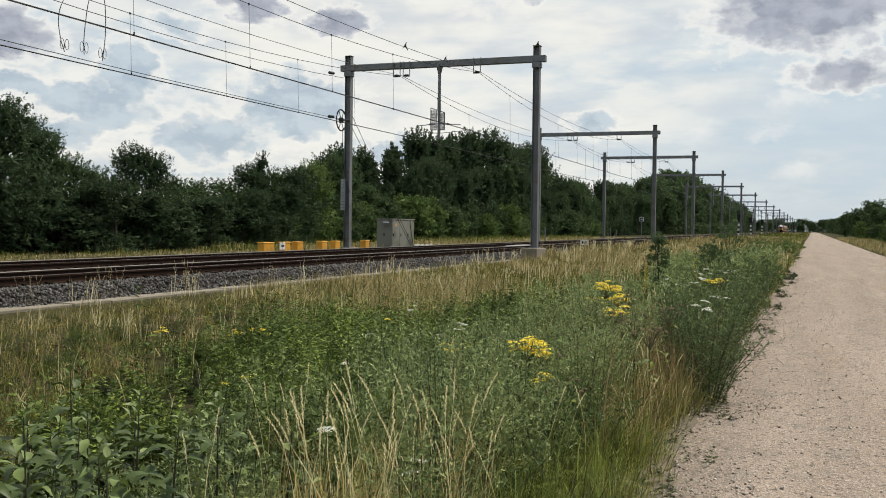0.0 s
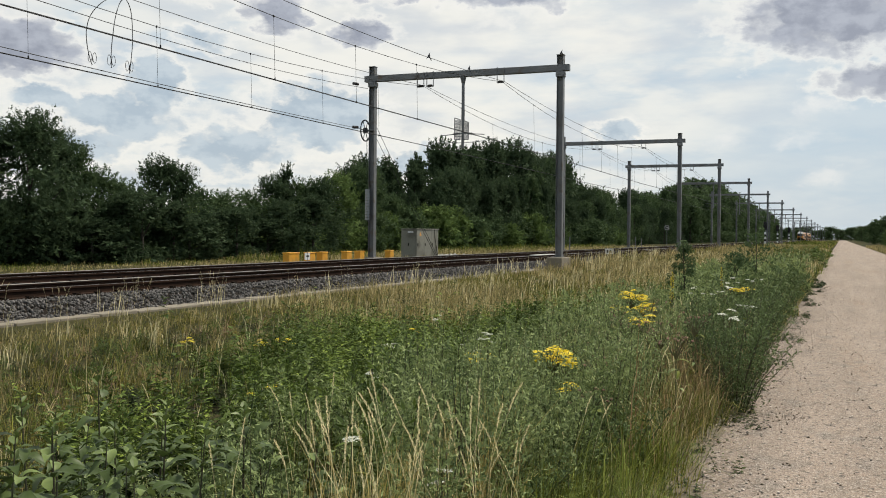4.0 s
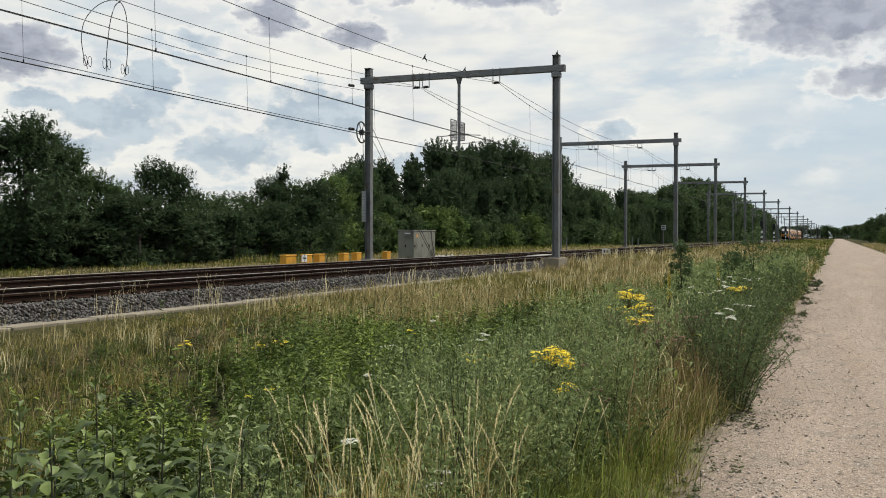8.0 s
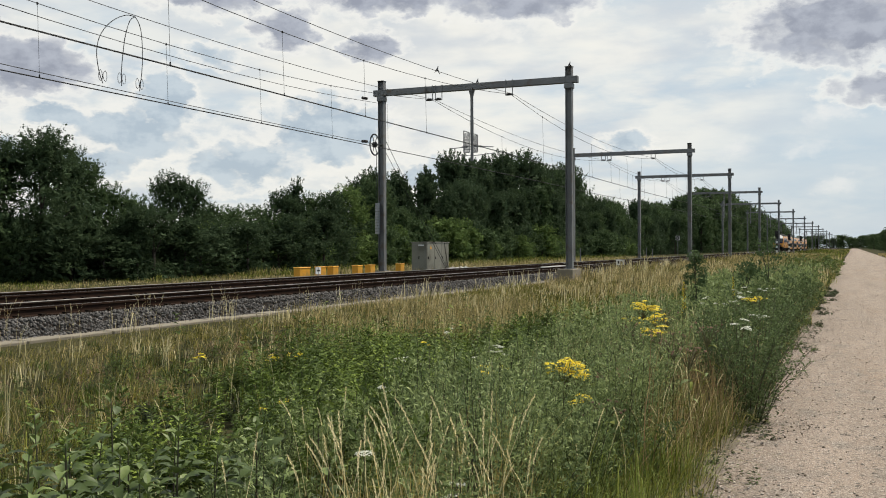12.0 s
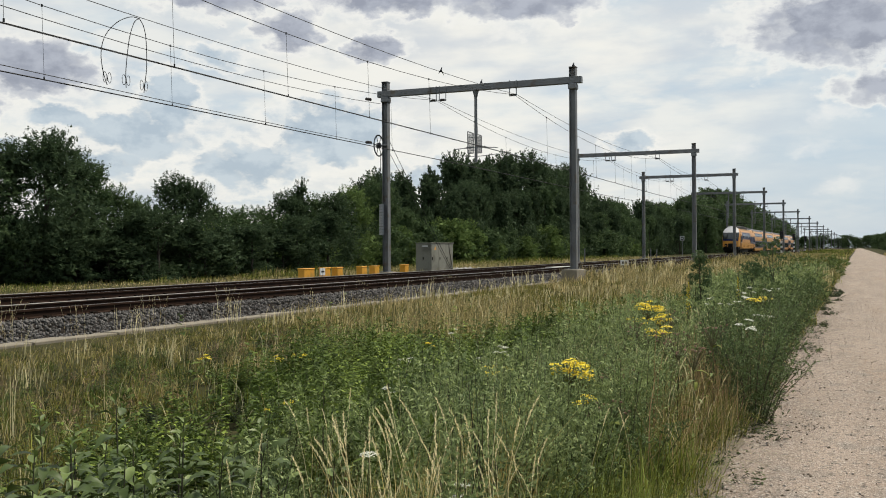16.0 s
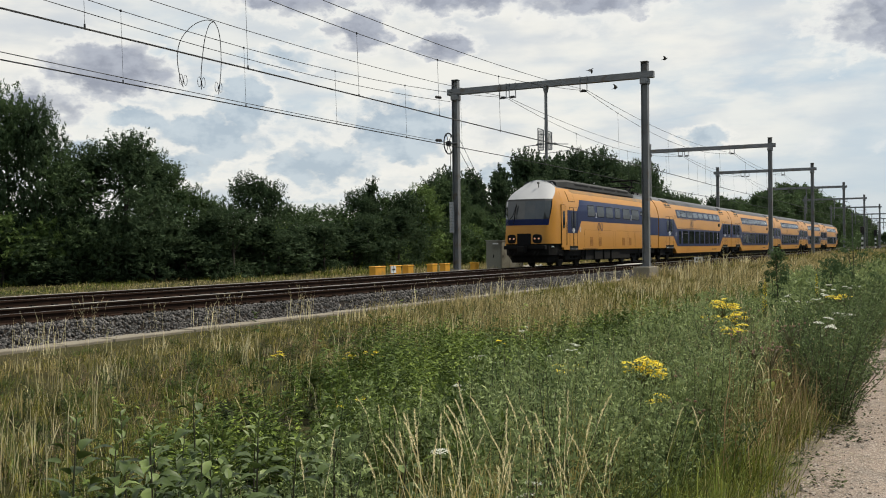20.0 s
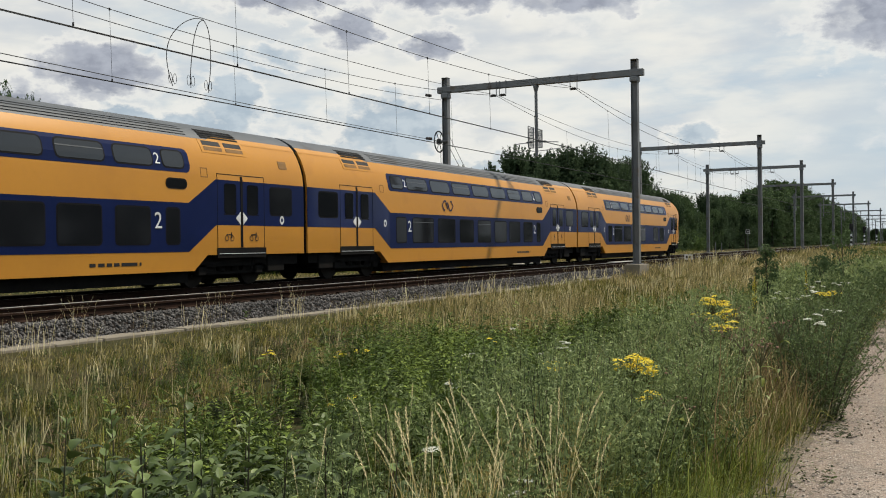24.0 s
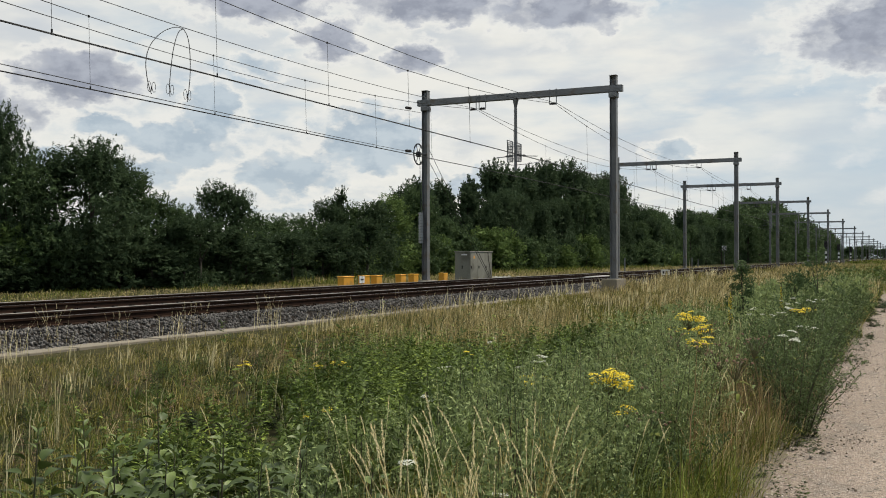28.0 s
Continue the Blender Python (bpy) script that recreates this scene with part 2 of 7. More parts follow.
def gravel(name):
    """Trodden sandy gravel: pale wheel tracks along the road, damp-coloured patches, and grit of many tones."""
    m = bpy.data.materials.new(name)
    m.use_nodes = True
    nt = m.node_tree
    bsdf = nt.nodes["Principled BSDF"]
    where = nt.nodes.new("ShaderNodeTexCoord").outputs["Object"]

    def noise_at(scale, stretch, lo, hi, detail=5.0):
        mp = nt.nodes.new("ShaderNodeMapping")
        mp.inputs["Scale"].default_value = (1.0, stretch, 1.0)
        nt.links.new(where, mp.inputs["Vector"])
        n = nt.nodes.new("ShaderNodeTexNoise")
        n.inputs["Scale"].default_value, n.inputs["Detail"].default_value = scale, detail
        nt.links.new(mp.outputs[0], n.inputs["Vector"])
        r = nt.nodes.new("ShaderNodeMapRange")
        r.interpolation_type = "SMOOTHSTEP"
        nt.links.new(n.outputs["Fac"], r.inputs["Value"])
        r.inputs["From Min"].default_value, r.inputs["From Max"].default_value = lo, hi
        return r.outputs["Result"]

    def grit(scale, lo, hi):
        v = nt.nodes.new("ShaderNodeTexVoronoi")
        v.inputs["Scale"].default_value = scale
        nt.links.new(where, v.inputs["Vector"])
        sp = nt.nodes.new("ShaderNodeSeparateColor")
        nt.links.new(v.outputs["Color"], sp.inputs[0])
        r = nt.nodes.new("ShaderNodeMapRange")
        nt.links.new(sp.outputs[0], r.inputs["Value"])
        r.inputs["From Min"].default_value, r.inputs["From Max"].default_value = lo, hi
        return r.outputs["Result"], v.outputs["Distance"]

    def blend(fac, a, b):
        n = nt.nodes.new("ShaderNodeMix")
        n.data_type = "RGBA"
        nt.links.new(fac, n.inputs["Factor"])
        for sock, v in zip([i for i in n.inputs if i.type == "RGBA"], (a, b)):
            if isinstance(v, tuple):
                sock.default_value = (*v, 1.0)
            else:
                nt.links.new(v, sock)
        return [o for o in n.outputs if o.type == "RGBA"][0]

    c = blend(noise_at(1.3, 0.10, 0.36, 0.66), (0.326, 0.259, 0.211), (0.246, 0.195, 0.158))
    c = blend(noise_at(0.7, 0.16, 0.50, 0.70), c, (0.272, 0.200, 0.148))
    c = blend(noise_at(3.2, 0.6, 0.50, 0.74), c, (0.205, 0.176, 0.152))
    dark, _ = grit(34.0, 0.80, 0.98)
    c = blend(dark, c, (0.105, 0.090, 0.078))
    pale, cells = grit(75.0, 0.66, 1.0)
    c = blend(pale, c, (0.42, 0.37, 0.325))
    small, _ = grit(120.0, 0.55, 1.0)
    c = blend(small, c, (0.135, 0.114, 0.097))
    nt.links.new(c, bsdf.inputs["Base Color"])
    bsdf.inputs["Roughness"].default_value = 0.95
    bsdf.inputs["Specular IOR Level"].default_value = 0.15
    bump = nt.nodes.new("ShaderNodeBump")
    bump.inputs["Strength"].default_value, bump.inputs["Distance"].default_value = 0.7, 0.012
    nt.links.new(cells, bump.inputs["Height"])
    nt.links.new(bump.outputs[0], bsdf.inputs["Normal"])
    return m


def glowing(name, colour, strength):
    m = bpy.data.materials.new(name)
    m.use_nodes = True
    b = m.node_tree.nodes["Principled BSDF"]
    b.inputs["Base Color"].default_value = (*colour, 1)
    b.inputs["Emission Color"].default_value = (*colour, 1)
    b.inputs["Emission Strength"].default_value = strength
    return m


M = {}
M["steel"] = material("galvanised_steel", (0.20, 0.205, 0.21), 0.6, 0.35, (0.145, 0.15, 0.155), 1.2, 0.8, 30, 0.01, stain=(0.13, 0.11, 0.09), stain_scale=1.5)
M["wire"] = material("copper_wire_dull", (0.04, 0.041, 0.043), 0.7, 0.0, spec=0.2)
M["insulator"] = material("brown_insulator", (0.03, 0.022, 0.02), 0.35)
M["rail_top"] = material("worn_rail_head", (0.34, 0.32, 0.30), 0.32, 0.9, (0.22, 0.20, 0.18), 2.0)
M["rail_side"] = material("rusty_rail_web", (0.036, 0.021, 0.015), 0.9, 0.0, (0.022, 0.014, 0.011), 4.0, 0.7, 60, 0.02, spec=0.04)
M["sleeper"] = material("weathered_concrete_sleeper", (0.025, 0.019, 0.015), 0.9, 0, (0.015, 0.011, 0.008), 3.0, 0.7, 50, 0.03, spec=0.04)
M["stone"] = material("grey_ballast_stone", (0.120, 0.114, 0.110), 0.9, 0, (0.050, 0.046, 0.044), 9.0, 0.8, 80, 0.02, per_piece=0.75)
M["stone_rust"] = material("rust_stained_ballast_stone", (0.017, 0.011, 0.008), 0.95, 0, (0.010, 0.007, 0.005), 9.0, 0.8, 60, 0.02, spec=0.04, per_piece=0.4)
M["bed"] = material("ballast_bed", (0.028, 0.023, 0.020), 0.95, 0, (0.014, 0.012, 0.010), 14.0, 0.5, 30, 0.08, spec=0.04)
M["concrete"] = material("pale_concrete", (0.232, 0.203, 0.158), 0.9, 0, (0.165, 0.145, 0.110), 1.5, 0.8, 60, 0.02, stain=(0.200, 0.182, 0.140), stain_scale=1.2)
M["white_concrete"] = material("bleached_concrete", (0.46, 0.45, 0.42), 0.9, 0, (0.36, 0.35, 0.32), 2.0, 0.7, 40, 0.02, per_piece=0.2)
M["weight"] = material("cast_weight_grey", (0.34, 0.35, 0.35), 0.8, 0, (0.26, 0.27, 0.27), 2.0, 0.7, 30, 0.01)
M["soil"] = material("meadow_soil", (0.032, 0.035, 0.015), 0.95, 0, (0.058, 0.050, 0.024), 0.35, 0.8, 8.0, 0.05, spec=0.04, stain=(0.026, 0.032, 0.011), stain_scale=0.15)
M["road"] = gravel("sandy_gravel")
M["pebble"] = material("road_pebble", (0.46, 0.40, 0.35), 0.9, 0, (0.30, 0.26, 0.225), 12.0, 0.8, 60, 0.0, per_piece=0.55)
M["clod"] = material("dry_soil_crumb", (0.215, 0.170, 0.130), 0.95, 0, (0.110, 0.088, 0.066), 12.0, 0.8, 60, 0.0, per_piece=0.4)
M["yellow"] = material("yellow_train_paint", (0.500, 0.228, 0.032), 0.34, 0, (0.470, 0.212, 0.032), 0.5, 0.6, 9, 0, spec=0.3, stain=(0.44, 0.196, 0.030), stain_scale=0.7, grain_depth=0.06)
M["blue"] = material("dark_blue_train_paint", (0.007, 0.014, 0.066), 0.32, 0, (0.005, 0.011, 0.052), 0.8, 0.6, 9, 0, spec=0.12, grain_depth=0.1)
M["glass"] = material("dark_tinted_window", (0.007, 0.008, 0.010), 0.08, 0, (0.010, 0.011, 0.013), 1.0, 0.5, 10, 0, spec=0.13, grain_depth=0.1)
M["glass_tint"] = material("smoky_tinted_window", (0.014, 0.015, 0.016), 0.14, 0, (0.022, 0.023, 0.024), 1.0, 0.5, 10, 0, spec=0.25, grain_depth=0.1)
M["glass_sky"] = material("tinted_window_facing_the_sky", (0.012, 0.013, 0.014), 0.08, 0, (0.016, 0.017, 0.018), 1.0, 0.5, 10, 0, spec=0.65, grain_depth=0.1, coat=0.1)
M["windscreen"] = material("grey_windscreen", (0.045, 0.049, 0.050), 0.1, 0, (0.032, 0.036, 0.036), 1.0, 0.5, 10, 0, spec=0.7, grain_depth=0.1)
M["soot"] = material("sooty_roof_housing", (0.042, 0.043, 0.044), 0.75, 0, (0.028, 0.028, 0.028), 1.2, 0.8, 14, 0, spec=0.2)
M["grey_roof"] = material("dark_grey_train_roof", (0.078, 0.087, 0.097), 0.5, 0.1, (0.061, 0.068, 0.076), 1.0, 0.8, 14, 0, stain=(0.043, 0.043, 0.043), stain_scale=0.8, grain_depth=0.2)
M["silver"] = material("silver_cab_roof", (0.36, 0.365, 0.38), 0.6, 0.0, (0.31, 0.315, 0.33), 0.7, grain_depth=0.1)
M["black"] = material("black_underframe", (0.007, 0.007, 0.007), 0.8, 0, (0.015, 0.013, 0.011), 2.5, 0.8, 30, 0.02, spec=0.1)
M["bellows"] = material("black_rubber_bellows", (0.008, 0.008, 0.009), 0.75, spec=0.12)
M["wheel"] = material("brake_dusted_wheel", (0.030, 0.025, 0.021), 0.6, 0.3, (0.018, 0.016, 0.014), 4.0, spec=0.1)
M["white"] = material("white_marking", (0.75, 0.76, 0.76), 0.6)
M["mark"] = material("dark_blue_marking", (0.026, 0.020, 0.060), 0.5)
M["sooty_paint"] = material("soot_stained_yellow_paint", (0.36, 0.195, 0.064), 0.55, 0, (0.24, 0.150, 0.075), 0.7, 0.7, 6, 0, spec=0.2, stain=(0.17, 0.125, 0.085), stain_scale=0.5, grain_depth=0.4)
M["vent"] = material("shaded_yellow_vent", (0.33, 0.145, 0.026), 0.7, 0, (0.27, 0.115, 0.022), 2.0)
M["grille"] = material("brown_vent_grille", (0.22, 0.11, 0.025), 0.7)
M["lamp"] = glowing("lit_headlamp", (1.0, 0.50, 0.28), 0.20)
M["cabinet"] = material("olive_grey_cabinet_paint", (0.215, 0.212, 0.176), 0.6, 0, (0.185, 0.182, 0.150), 1.2, 0.7, 20, 0, stain=(0.108, 0.104, 0.081), stain_scale=1.0)
M["box_yellow"] = material("yellow_plastic", (0.76, 0.37, 0.03), 0.5, 0, (0.64, 0.30, 0.03), 2.0, stain=(0.4, 0.24, 0.05), stain_scale=2.0)
M["sign_black"] = material("black_sign_paint", (0.015, 0.015, 0.016), 0.5)
M["bark"] = material("grey_brown_bark", (0.055, 0.045, 0.035), 0.95, 0, (0.035, 0.03, 0.024), 4.0, 0.8, 30, 0.06)
LEAF = dict(rough=0.62, spec=0.14, per_piece=0.82, through_light=0.22, fine=6.0)
BROAD_LEAF = dict(LEAF, per_piece=0.55)
SOFT_LEAF = dict(LEAF, per_piece=0.45)
TREE = dict(rough=0.7, spec=0.06, per_piece=0.2, through_light=0.34, fine=6.0)
M["leaf_dark"] = material("dark_green_leaf", (0.064, 0.097, 0.049), second=(0.046, 0.073, 0.035), scale=0.4, contrast=0.9, **TREE)
M["leaf_mid"] = material("green_leaf", (0.091, 0.137, 0.059), second=(0.066, 0.104, 0.046), scale=0.4, contrast=0.9, **TREE)
M["leaf_light"] = material("light_green_leaf", (0.139, 0.202, 0.064), second=(0.101, 0.154, 0.047), scale=0.4, contrast=0.9, **TREE)
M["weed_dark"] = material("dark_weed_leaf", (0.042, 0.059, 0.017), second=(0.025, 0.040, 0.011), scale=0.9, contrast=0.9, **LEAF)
M["leaf_bright"] = material("fresh_green_leaf", (0.108, 0.155, 0.034), second=(0.060, 0.094, 0.021), scale=0.9, contrast=0.9, **BROAD_LEAF)
# paler copy of the sapling leaf: sky sheen put into the colour
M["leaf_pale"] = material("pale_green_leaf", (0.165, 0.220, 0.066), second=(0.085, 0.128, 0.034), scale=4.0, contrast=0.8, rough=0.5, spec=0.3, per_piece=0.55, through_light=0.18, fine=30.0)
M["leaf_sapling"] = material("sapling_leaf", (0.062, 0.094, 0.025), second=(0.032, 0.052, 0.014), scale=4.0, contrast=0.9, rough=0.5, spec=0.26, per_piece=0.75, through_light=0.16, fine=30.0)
M["mugwort"] = material("grey_green_leaf", (0.285, 0.345, 0.150), second=(0.185, 0.240, 0.092), scale=1.0, contrast=0.9, **SOFT_LEAF)
M["grass_green"] = material("green_grass_blade", (0.158, 0.181, 0.034), second=(0.114, 0.140, 0.025), scale=0.8, contrast=0.9, **LEAF)
M["grass_fresh"] = material("fresh_green_grass_blade", (0.190, 0.245, 0.060), second=(0.130, 0.175, 0.042), scale=0.8, contrast=0.9, **LEAF)
M["grass_olive"] = material("olive_grass_blade", (0.224, 0.208, 0.051), second=(0.158, 0.158, 0.035), scale=0.8, contrast=0.9, **LEAF)
M["mugwort_dark"] = material("dark_grey_green_leaf", (0.130, 0.176, 0.072), second=(0.089, 0.130, 0.051), scale=1.0, contrast=0.9, **SOFT_LEAF)
M["grass_dry"] = material("dry_grass_blade", (0.44, 0.375, 0.180), second=(0.29, 0.245, 0.100), scale=0.8, contrast=0.9, **LEAF)
M["grass_gold"] = material("golden_grass_blade", (0.66, 0.53, 0.22), second=(0.48, 0.38, 0.13), scale=0.8, contrast=0.9, **SOFT_LEAF)
M["straw"] = material("ripe_straw", (0.92, 0.83, 0.54), second=(0.76, 0.65, 0.36), scale=2.0, contrast=0.9, rough=0.6, spec=0.2, per_piece=0.2, through_light=0.3, fine=6.0)
M["weed_lime"] = material("lime_green_leaf", (0.195, 0.262, 0.050), second=(0.130, 0.188, 0.036), scale=0.9, contrast=0.9, **BROAD_LEAF)
M["petal_yellow"] = material("yellow_petal", (0.842, 0.700, 0.024), second=(0.718, 0.537, 0.024), scale=20.0, contrast=0.8, rough=0.6, per_piece=0.2, through_light=0.2)
M["petal_white"] = material("white_petal", (0.68, 0.69, 0.60), second=(0.55, 0.58, 0.48), scale=20.0, rough=0.7, per_piece=0.2, through_light=0.2)
M["stem"] = material("green_stem", (0.09, 0.11, 0.04), second=(0.12, 0.09, 0.05), scale=3.0, rough=0.7)
M["stem_dark"] = material("dark_reddish_stem", (0.06, 0.05, 0.032), second=(0.045, 0.055, 0.025), scale=3.0, rough=0.8)
M["verge_soil"] = material("dusty_verge_soil", (0.201, 0.162, 0.121), 0.95, 0, (0.122, 0.099, 0.071), 3.0, 0.9, 45, 0.08, grain_depth=0.8)
M["spike"] = material("ripe_grass_spike", (0.40, 0.27, 0.13), second=(0.30, 0.19, 0.09), scale=3.0, rough=0.8, per_piece=0.3)
M["seed_brown"] = material("brown_seed_head", (0.230, 0.138, 0.090), second=(0.162, 0.096, 0.068), scale=3.0, rough=0.9, per_piece=0.4)
M["bird"] = material("grey_feather", (0.11, 0.11, 0.12), second=(0.06, 0.06, 0.065), scale=8.0, rough=0.8)


# ---- mesh helpers ----
class Shape:
    """Vertices and faces of one mesh."""

    def __init__(self):
        self.v, self.f = [], []

    def add(self, verts, faces):
        n = len(self.v)
        self.v += [tuple(p) for p in verts]
        self.f += [tuple(i + n for i in q) for q in faces]
        return self

    def box(self, x0, x1, y0, y1, z0, z1, bevel=0.0):
        if not bevel:
            v = [(x, y, z) for z in (z0, z1) for y in (y0, y1) for x in (x0, x1)]
            return self.add(v, [(0, 2, 3, 1), (4, 5, 7, 6), (0, 1, 5, 4), (2, 6, 7, 3), (0, 4, 6, 2), (1, 3, 7, 5)])
        b = bevel
        ring = [(x0 + b, y0), (x1 - b, y0), (x1, y0 + b), (x1, y1 - b), (x1 - b, y1), (x0 + b, y1), (x0, y1 - b), (x0, y0 + b)]
        mid = ((x0 + x1) / 2, (y0 + y1) / 2)
        levels = []
        for z, k in ((z0, 1), (z0 + b, 0), (z1 - b, 0), (z1, 1)):
            levels.append([(px + (b if px < mid[0] else -b) * k * 0.7, py + (b if py < mid[1] else -b) * k * 0.7, z) for px, py in ring])
        return self.loft(levels)

    def loft(self, rings, caps=True, closed=True):
        n = len(rings[0])
        v = [p for r in rings for p in r]
        f = []
        for i in range(len(rings) - 1):
            for j in range(n if closed else n - 1):
                a, b = i * n + j, i * n + (j + 1) % n
                f.append((a, b, b + n, a + n))
        if caps:
            f.append(tuple(reversed(range(n))))
            f.append(tuple(range((len(rings) - 1) * n, len(rings) * n)))
        return self.add(v, f)

    def tube(self, pts, radii, n=6, caps=True):
        pts = [Vector(p) for p in pts]
        if isinstance(radii, (int, float)):
            radii = [radii] * len(pts)
        rings = []
        for i, p in enumerate(pts):
            d = (pts[min(i + 1, len(pts) - 1)] - pts[max(i - 1, 0)]).normalized()
            side = d.cross(Vector((0, 0, 1)) if abs(d.z) < 0.9 else Vector((0, 1, 0))).normalized()
            other = side.cross(d)
            rings.append([tuple(p + radii[i] * (math.cos(a) * side + math.sin(a) * other)) for a in (2 * math.pi * k / n for k in range(n))])
        return self.loft(rings, caps)

    def disc(self, centre, axis, r, depth, n=16):
        c, a = Vector(centre), Vector(axis).normalized()
        return self.tube([c - a * depth / 2, c + a * depth / 2], r, n)


def mesh_of(name, shape, mat, smooth=False):
    me = bpy.data.meshes.new(name)
    me.from_pydata(shape.v, [], shape.f)
    for m in (mat if isinstance(mat, (list, tuple)) else [mat]):
        me.materials.append(M[m])
    if smooth:
        me.polygons.foreach_set("use_smooth", [True] * len(me.polygons))
        me.set_sharp_from_angle(angle=radians(38))
    me.update()
    return me


def part(name, shape, mat, parent=None, label="", smooth=False, m=None):
    ob = new(name, shape if isinstance(shape, bpy.types.Mesh) else mesh_of(name, shape, mat, smooth))
    if parent is not None:
        ob.parent = parent
    if m is not None:
        ob.matrix_basis = m
    if label:
        ob["label"] = label
    return ob


def thing(name, label, category, m=None, group="", kind=""):
    ob = new(name)
    ob.empty_display_size = 0.2
    if m is not None:
        ob.matrix_basis = m
    return tagged(ob, label, category, group, kind)


def mesh_from_arrays(name, co, tri_counts_faces, mat, smooth=False):
    """A mesh from a numpy array of points and one of triangles or quads (all alike)."""
    me = bpy.data.meshes.new(name)
    co, fa = np.asarray(co, dtype=np.float32), np.asarray(tri_counts_faces, dtype=np.int32)
    k = fa.shape[1]
    me.vertices.add(len(co))
    me.vertices.foreach_set("co", co.ravel())
    me.loops.add(fa.size)
    me.loops.foreach_set("vertex_index", fa.ravel())
    me.polygons.add(len(fa))
    me.polygons.foreach_set("loop_start", np.arange(0, fa.size, k, dtype=np.int32))
    if smooth:
        me.polygons.foreach_set("use_smooth", np.ones(len(fa), dtype=bool))
    me.materials.append(M[mat])
    me.update(calc_edges=True)
    return me


# ---- ground, road, track bed ----
def ground_height(x, y):
    deep = float(np.interp(y, (22, 45), (1.0, 0.35)))
    pts = ((-3000, 0.0), (-60, 0.0), (-30, 0.12), (-22, 0.2), (-21, 0.1), (-12.3, 0.02), (-11.6, -0.08 * deep), (-10.5, -0.25 * deep), (-9.0, -0.40 * deep), (-6.0, -0.50 * deep),
           (-3.8, -0.30 * deep), (-2.4, -0.08 * deep), (-1.5, 0.0), (-0.95, -0.02), (-0.6, -0.05), (4.1, -0.05), (4.6, 0.04), (9.0, 0.0), (3000, 0.0))
    for (xa, za), (xb, zb) in zip(pts, pts[1:]):
        if x <= xb:
            z = za + (zb - za) * (x - xa) / (xb - xa)
            break
    if -11.5 < x < -1.2 and -5 < y < 120:
        z += 0.05 * noise.noise(Vector((x * 0.6, y * 0.6, 0)))
    return z


def build_ground():
    xs = [-2500, -900, -300, -120, -60, -40, -30, -26, -24, -22, -21, -19, -15, -12.6, -12.3, -11.8] + \
        [-11.2 + 0.5 * i for i in range(21)] + [-0.8, -0.5, 1, 3, 4.1, 4.4, 4.8, 6, 9, 14, 25, 60, 150, 400, 1000, 2500]
    ys = [-2500, -600, -150, -50, -20, -8, -4] + [-2 + 0.75 * i for i in range(60)] + [44 + 4 * i for i in range(20)] + \
        [130, 160, 200, 260, 340, 450, 600, 800, 1100, 1600, 2500]
    s = Shape()
    nx = len(xs)
    s.v = [(x, y, ground_height(x, y)) for y in ys for x in xs]
    s.f = [(j * nx + i, j * nx + i + 1, (j + 1) * nx + i + 1, (j + 1) * nx + i) for j in range(len(ys) - 1) for i in range(nx - 1)]
    tagged(part("ground", s, "soil", smooth=True), "flat meadow soil with sparse green and straw cover", "ground", kind="structure")


def road_edge(y):
    return -1.02 + 0.10 * noise.noise(Vector((7.3, y * 0.35, 0))) + 0.06 * noise.noise(Vector((1.1, y * 1.7, 0)))


def build_road():
    ys = [-30, -15, -8, -4] + [-2 + 0.35 * i for i in range(120)] + [41 + 3 * i for i in range(40)] + [170, 220, 300, 400, 550, 800, 1200, 2000]
    s = Shape()
    n = 9
    for y in ys:
        a, b = road_edge(y), 4.3 + 0.12 * noise.noise(Vector((3.0, y * 0.3, 5)))
        row = [(a, -0.06)] + [(a + 0.1 + (b - a - 0.2) * k / (n - 3), 0.0) for k in range(n - 2)] + [(b, -0.06)]
        for k, (x, z) in enumerate(row):
            crown = 0.0 if k in (0, n - 1) else 0.02 * math.sin(math.pi * k / (n - 1)) + 0.004 * noise.noise(Vector((x * 0.9, y * 0.5, 2)))
            rut = -0.008 * math.exp(-((x - 0.75) / 0.3) ** 2) - 0.018 * math.exp(-((x - 2.6) / 0.3) ** 2)
            s.v.append((x, y, z + crown + (rut if z == 0.0 else 0)))
    s.f = [(j * n + i, j * n + i + 1, (j + 1) * n + i + 1, (j + 1) * n + i) for j in range(len(ys) - 1) for i in range(n - 1)]
    tagged(part("road", s, "road", smooth=True), "pale sandy gravel road with loose stones", "road", kind="structure")


def rock_points(rng, count, sx, sy, sz):
    """count small angular stones round the origin: eight jittered corners each, as arrays (count, 8, 3) and quads."""
    base = np.array([(x, y, z) for z in (-1, 1) for y in (-1, 1) for x in (-1, 1)], dtype=float)
    pts = base[None] * rng.uniform(0.45, 1.0, (count, 8, 3)) * np.array((sx, sy, sz))
    ang = rng.uniform(0, 2 * np.pi, (count, 3))
    for ax, (i, j) in enumerate(((0, 1), (1, 2), (0, 2))):
        c, s_ = np.cos(ang[:, ax])[:, None], np.sin(ang[:, ax])[:, None]
        a, b = pts[:, :, i].copy(), pts[:, :, j].copy()
        pts[:, :, i], pts[:, :, j] = a * c - b * s_, a * s_ + b * c
    quads = np.array([(0, 2, 3, 1), (4, 5, 7, 6), (0, 1, 5, 4), (2, 6, 7, 3), (0, 4, 6, 2), (1, 3, 7, 5)])
    return pts, quads


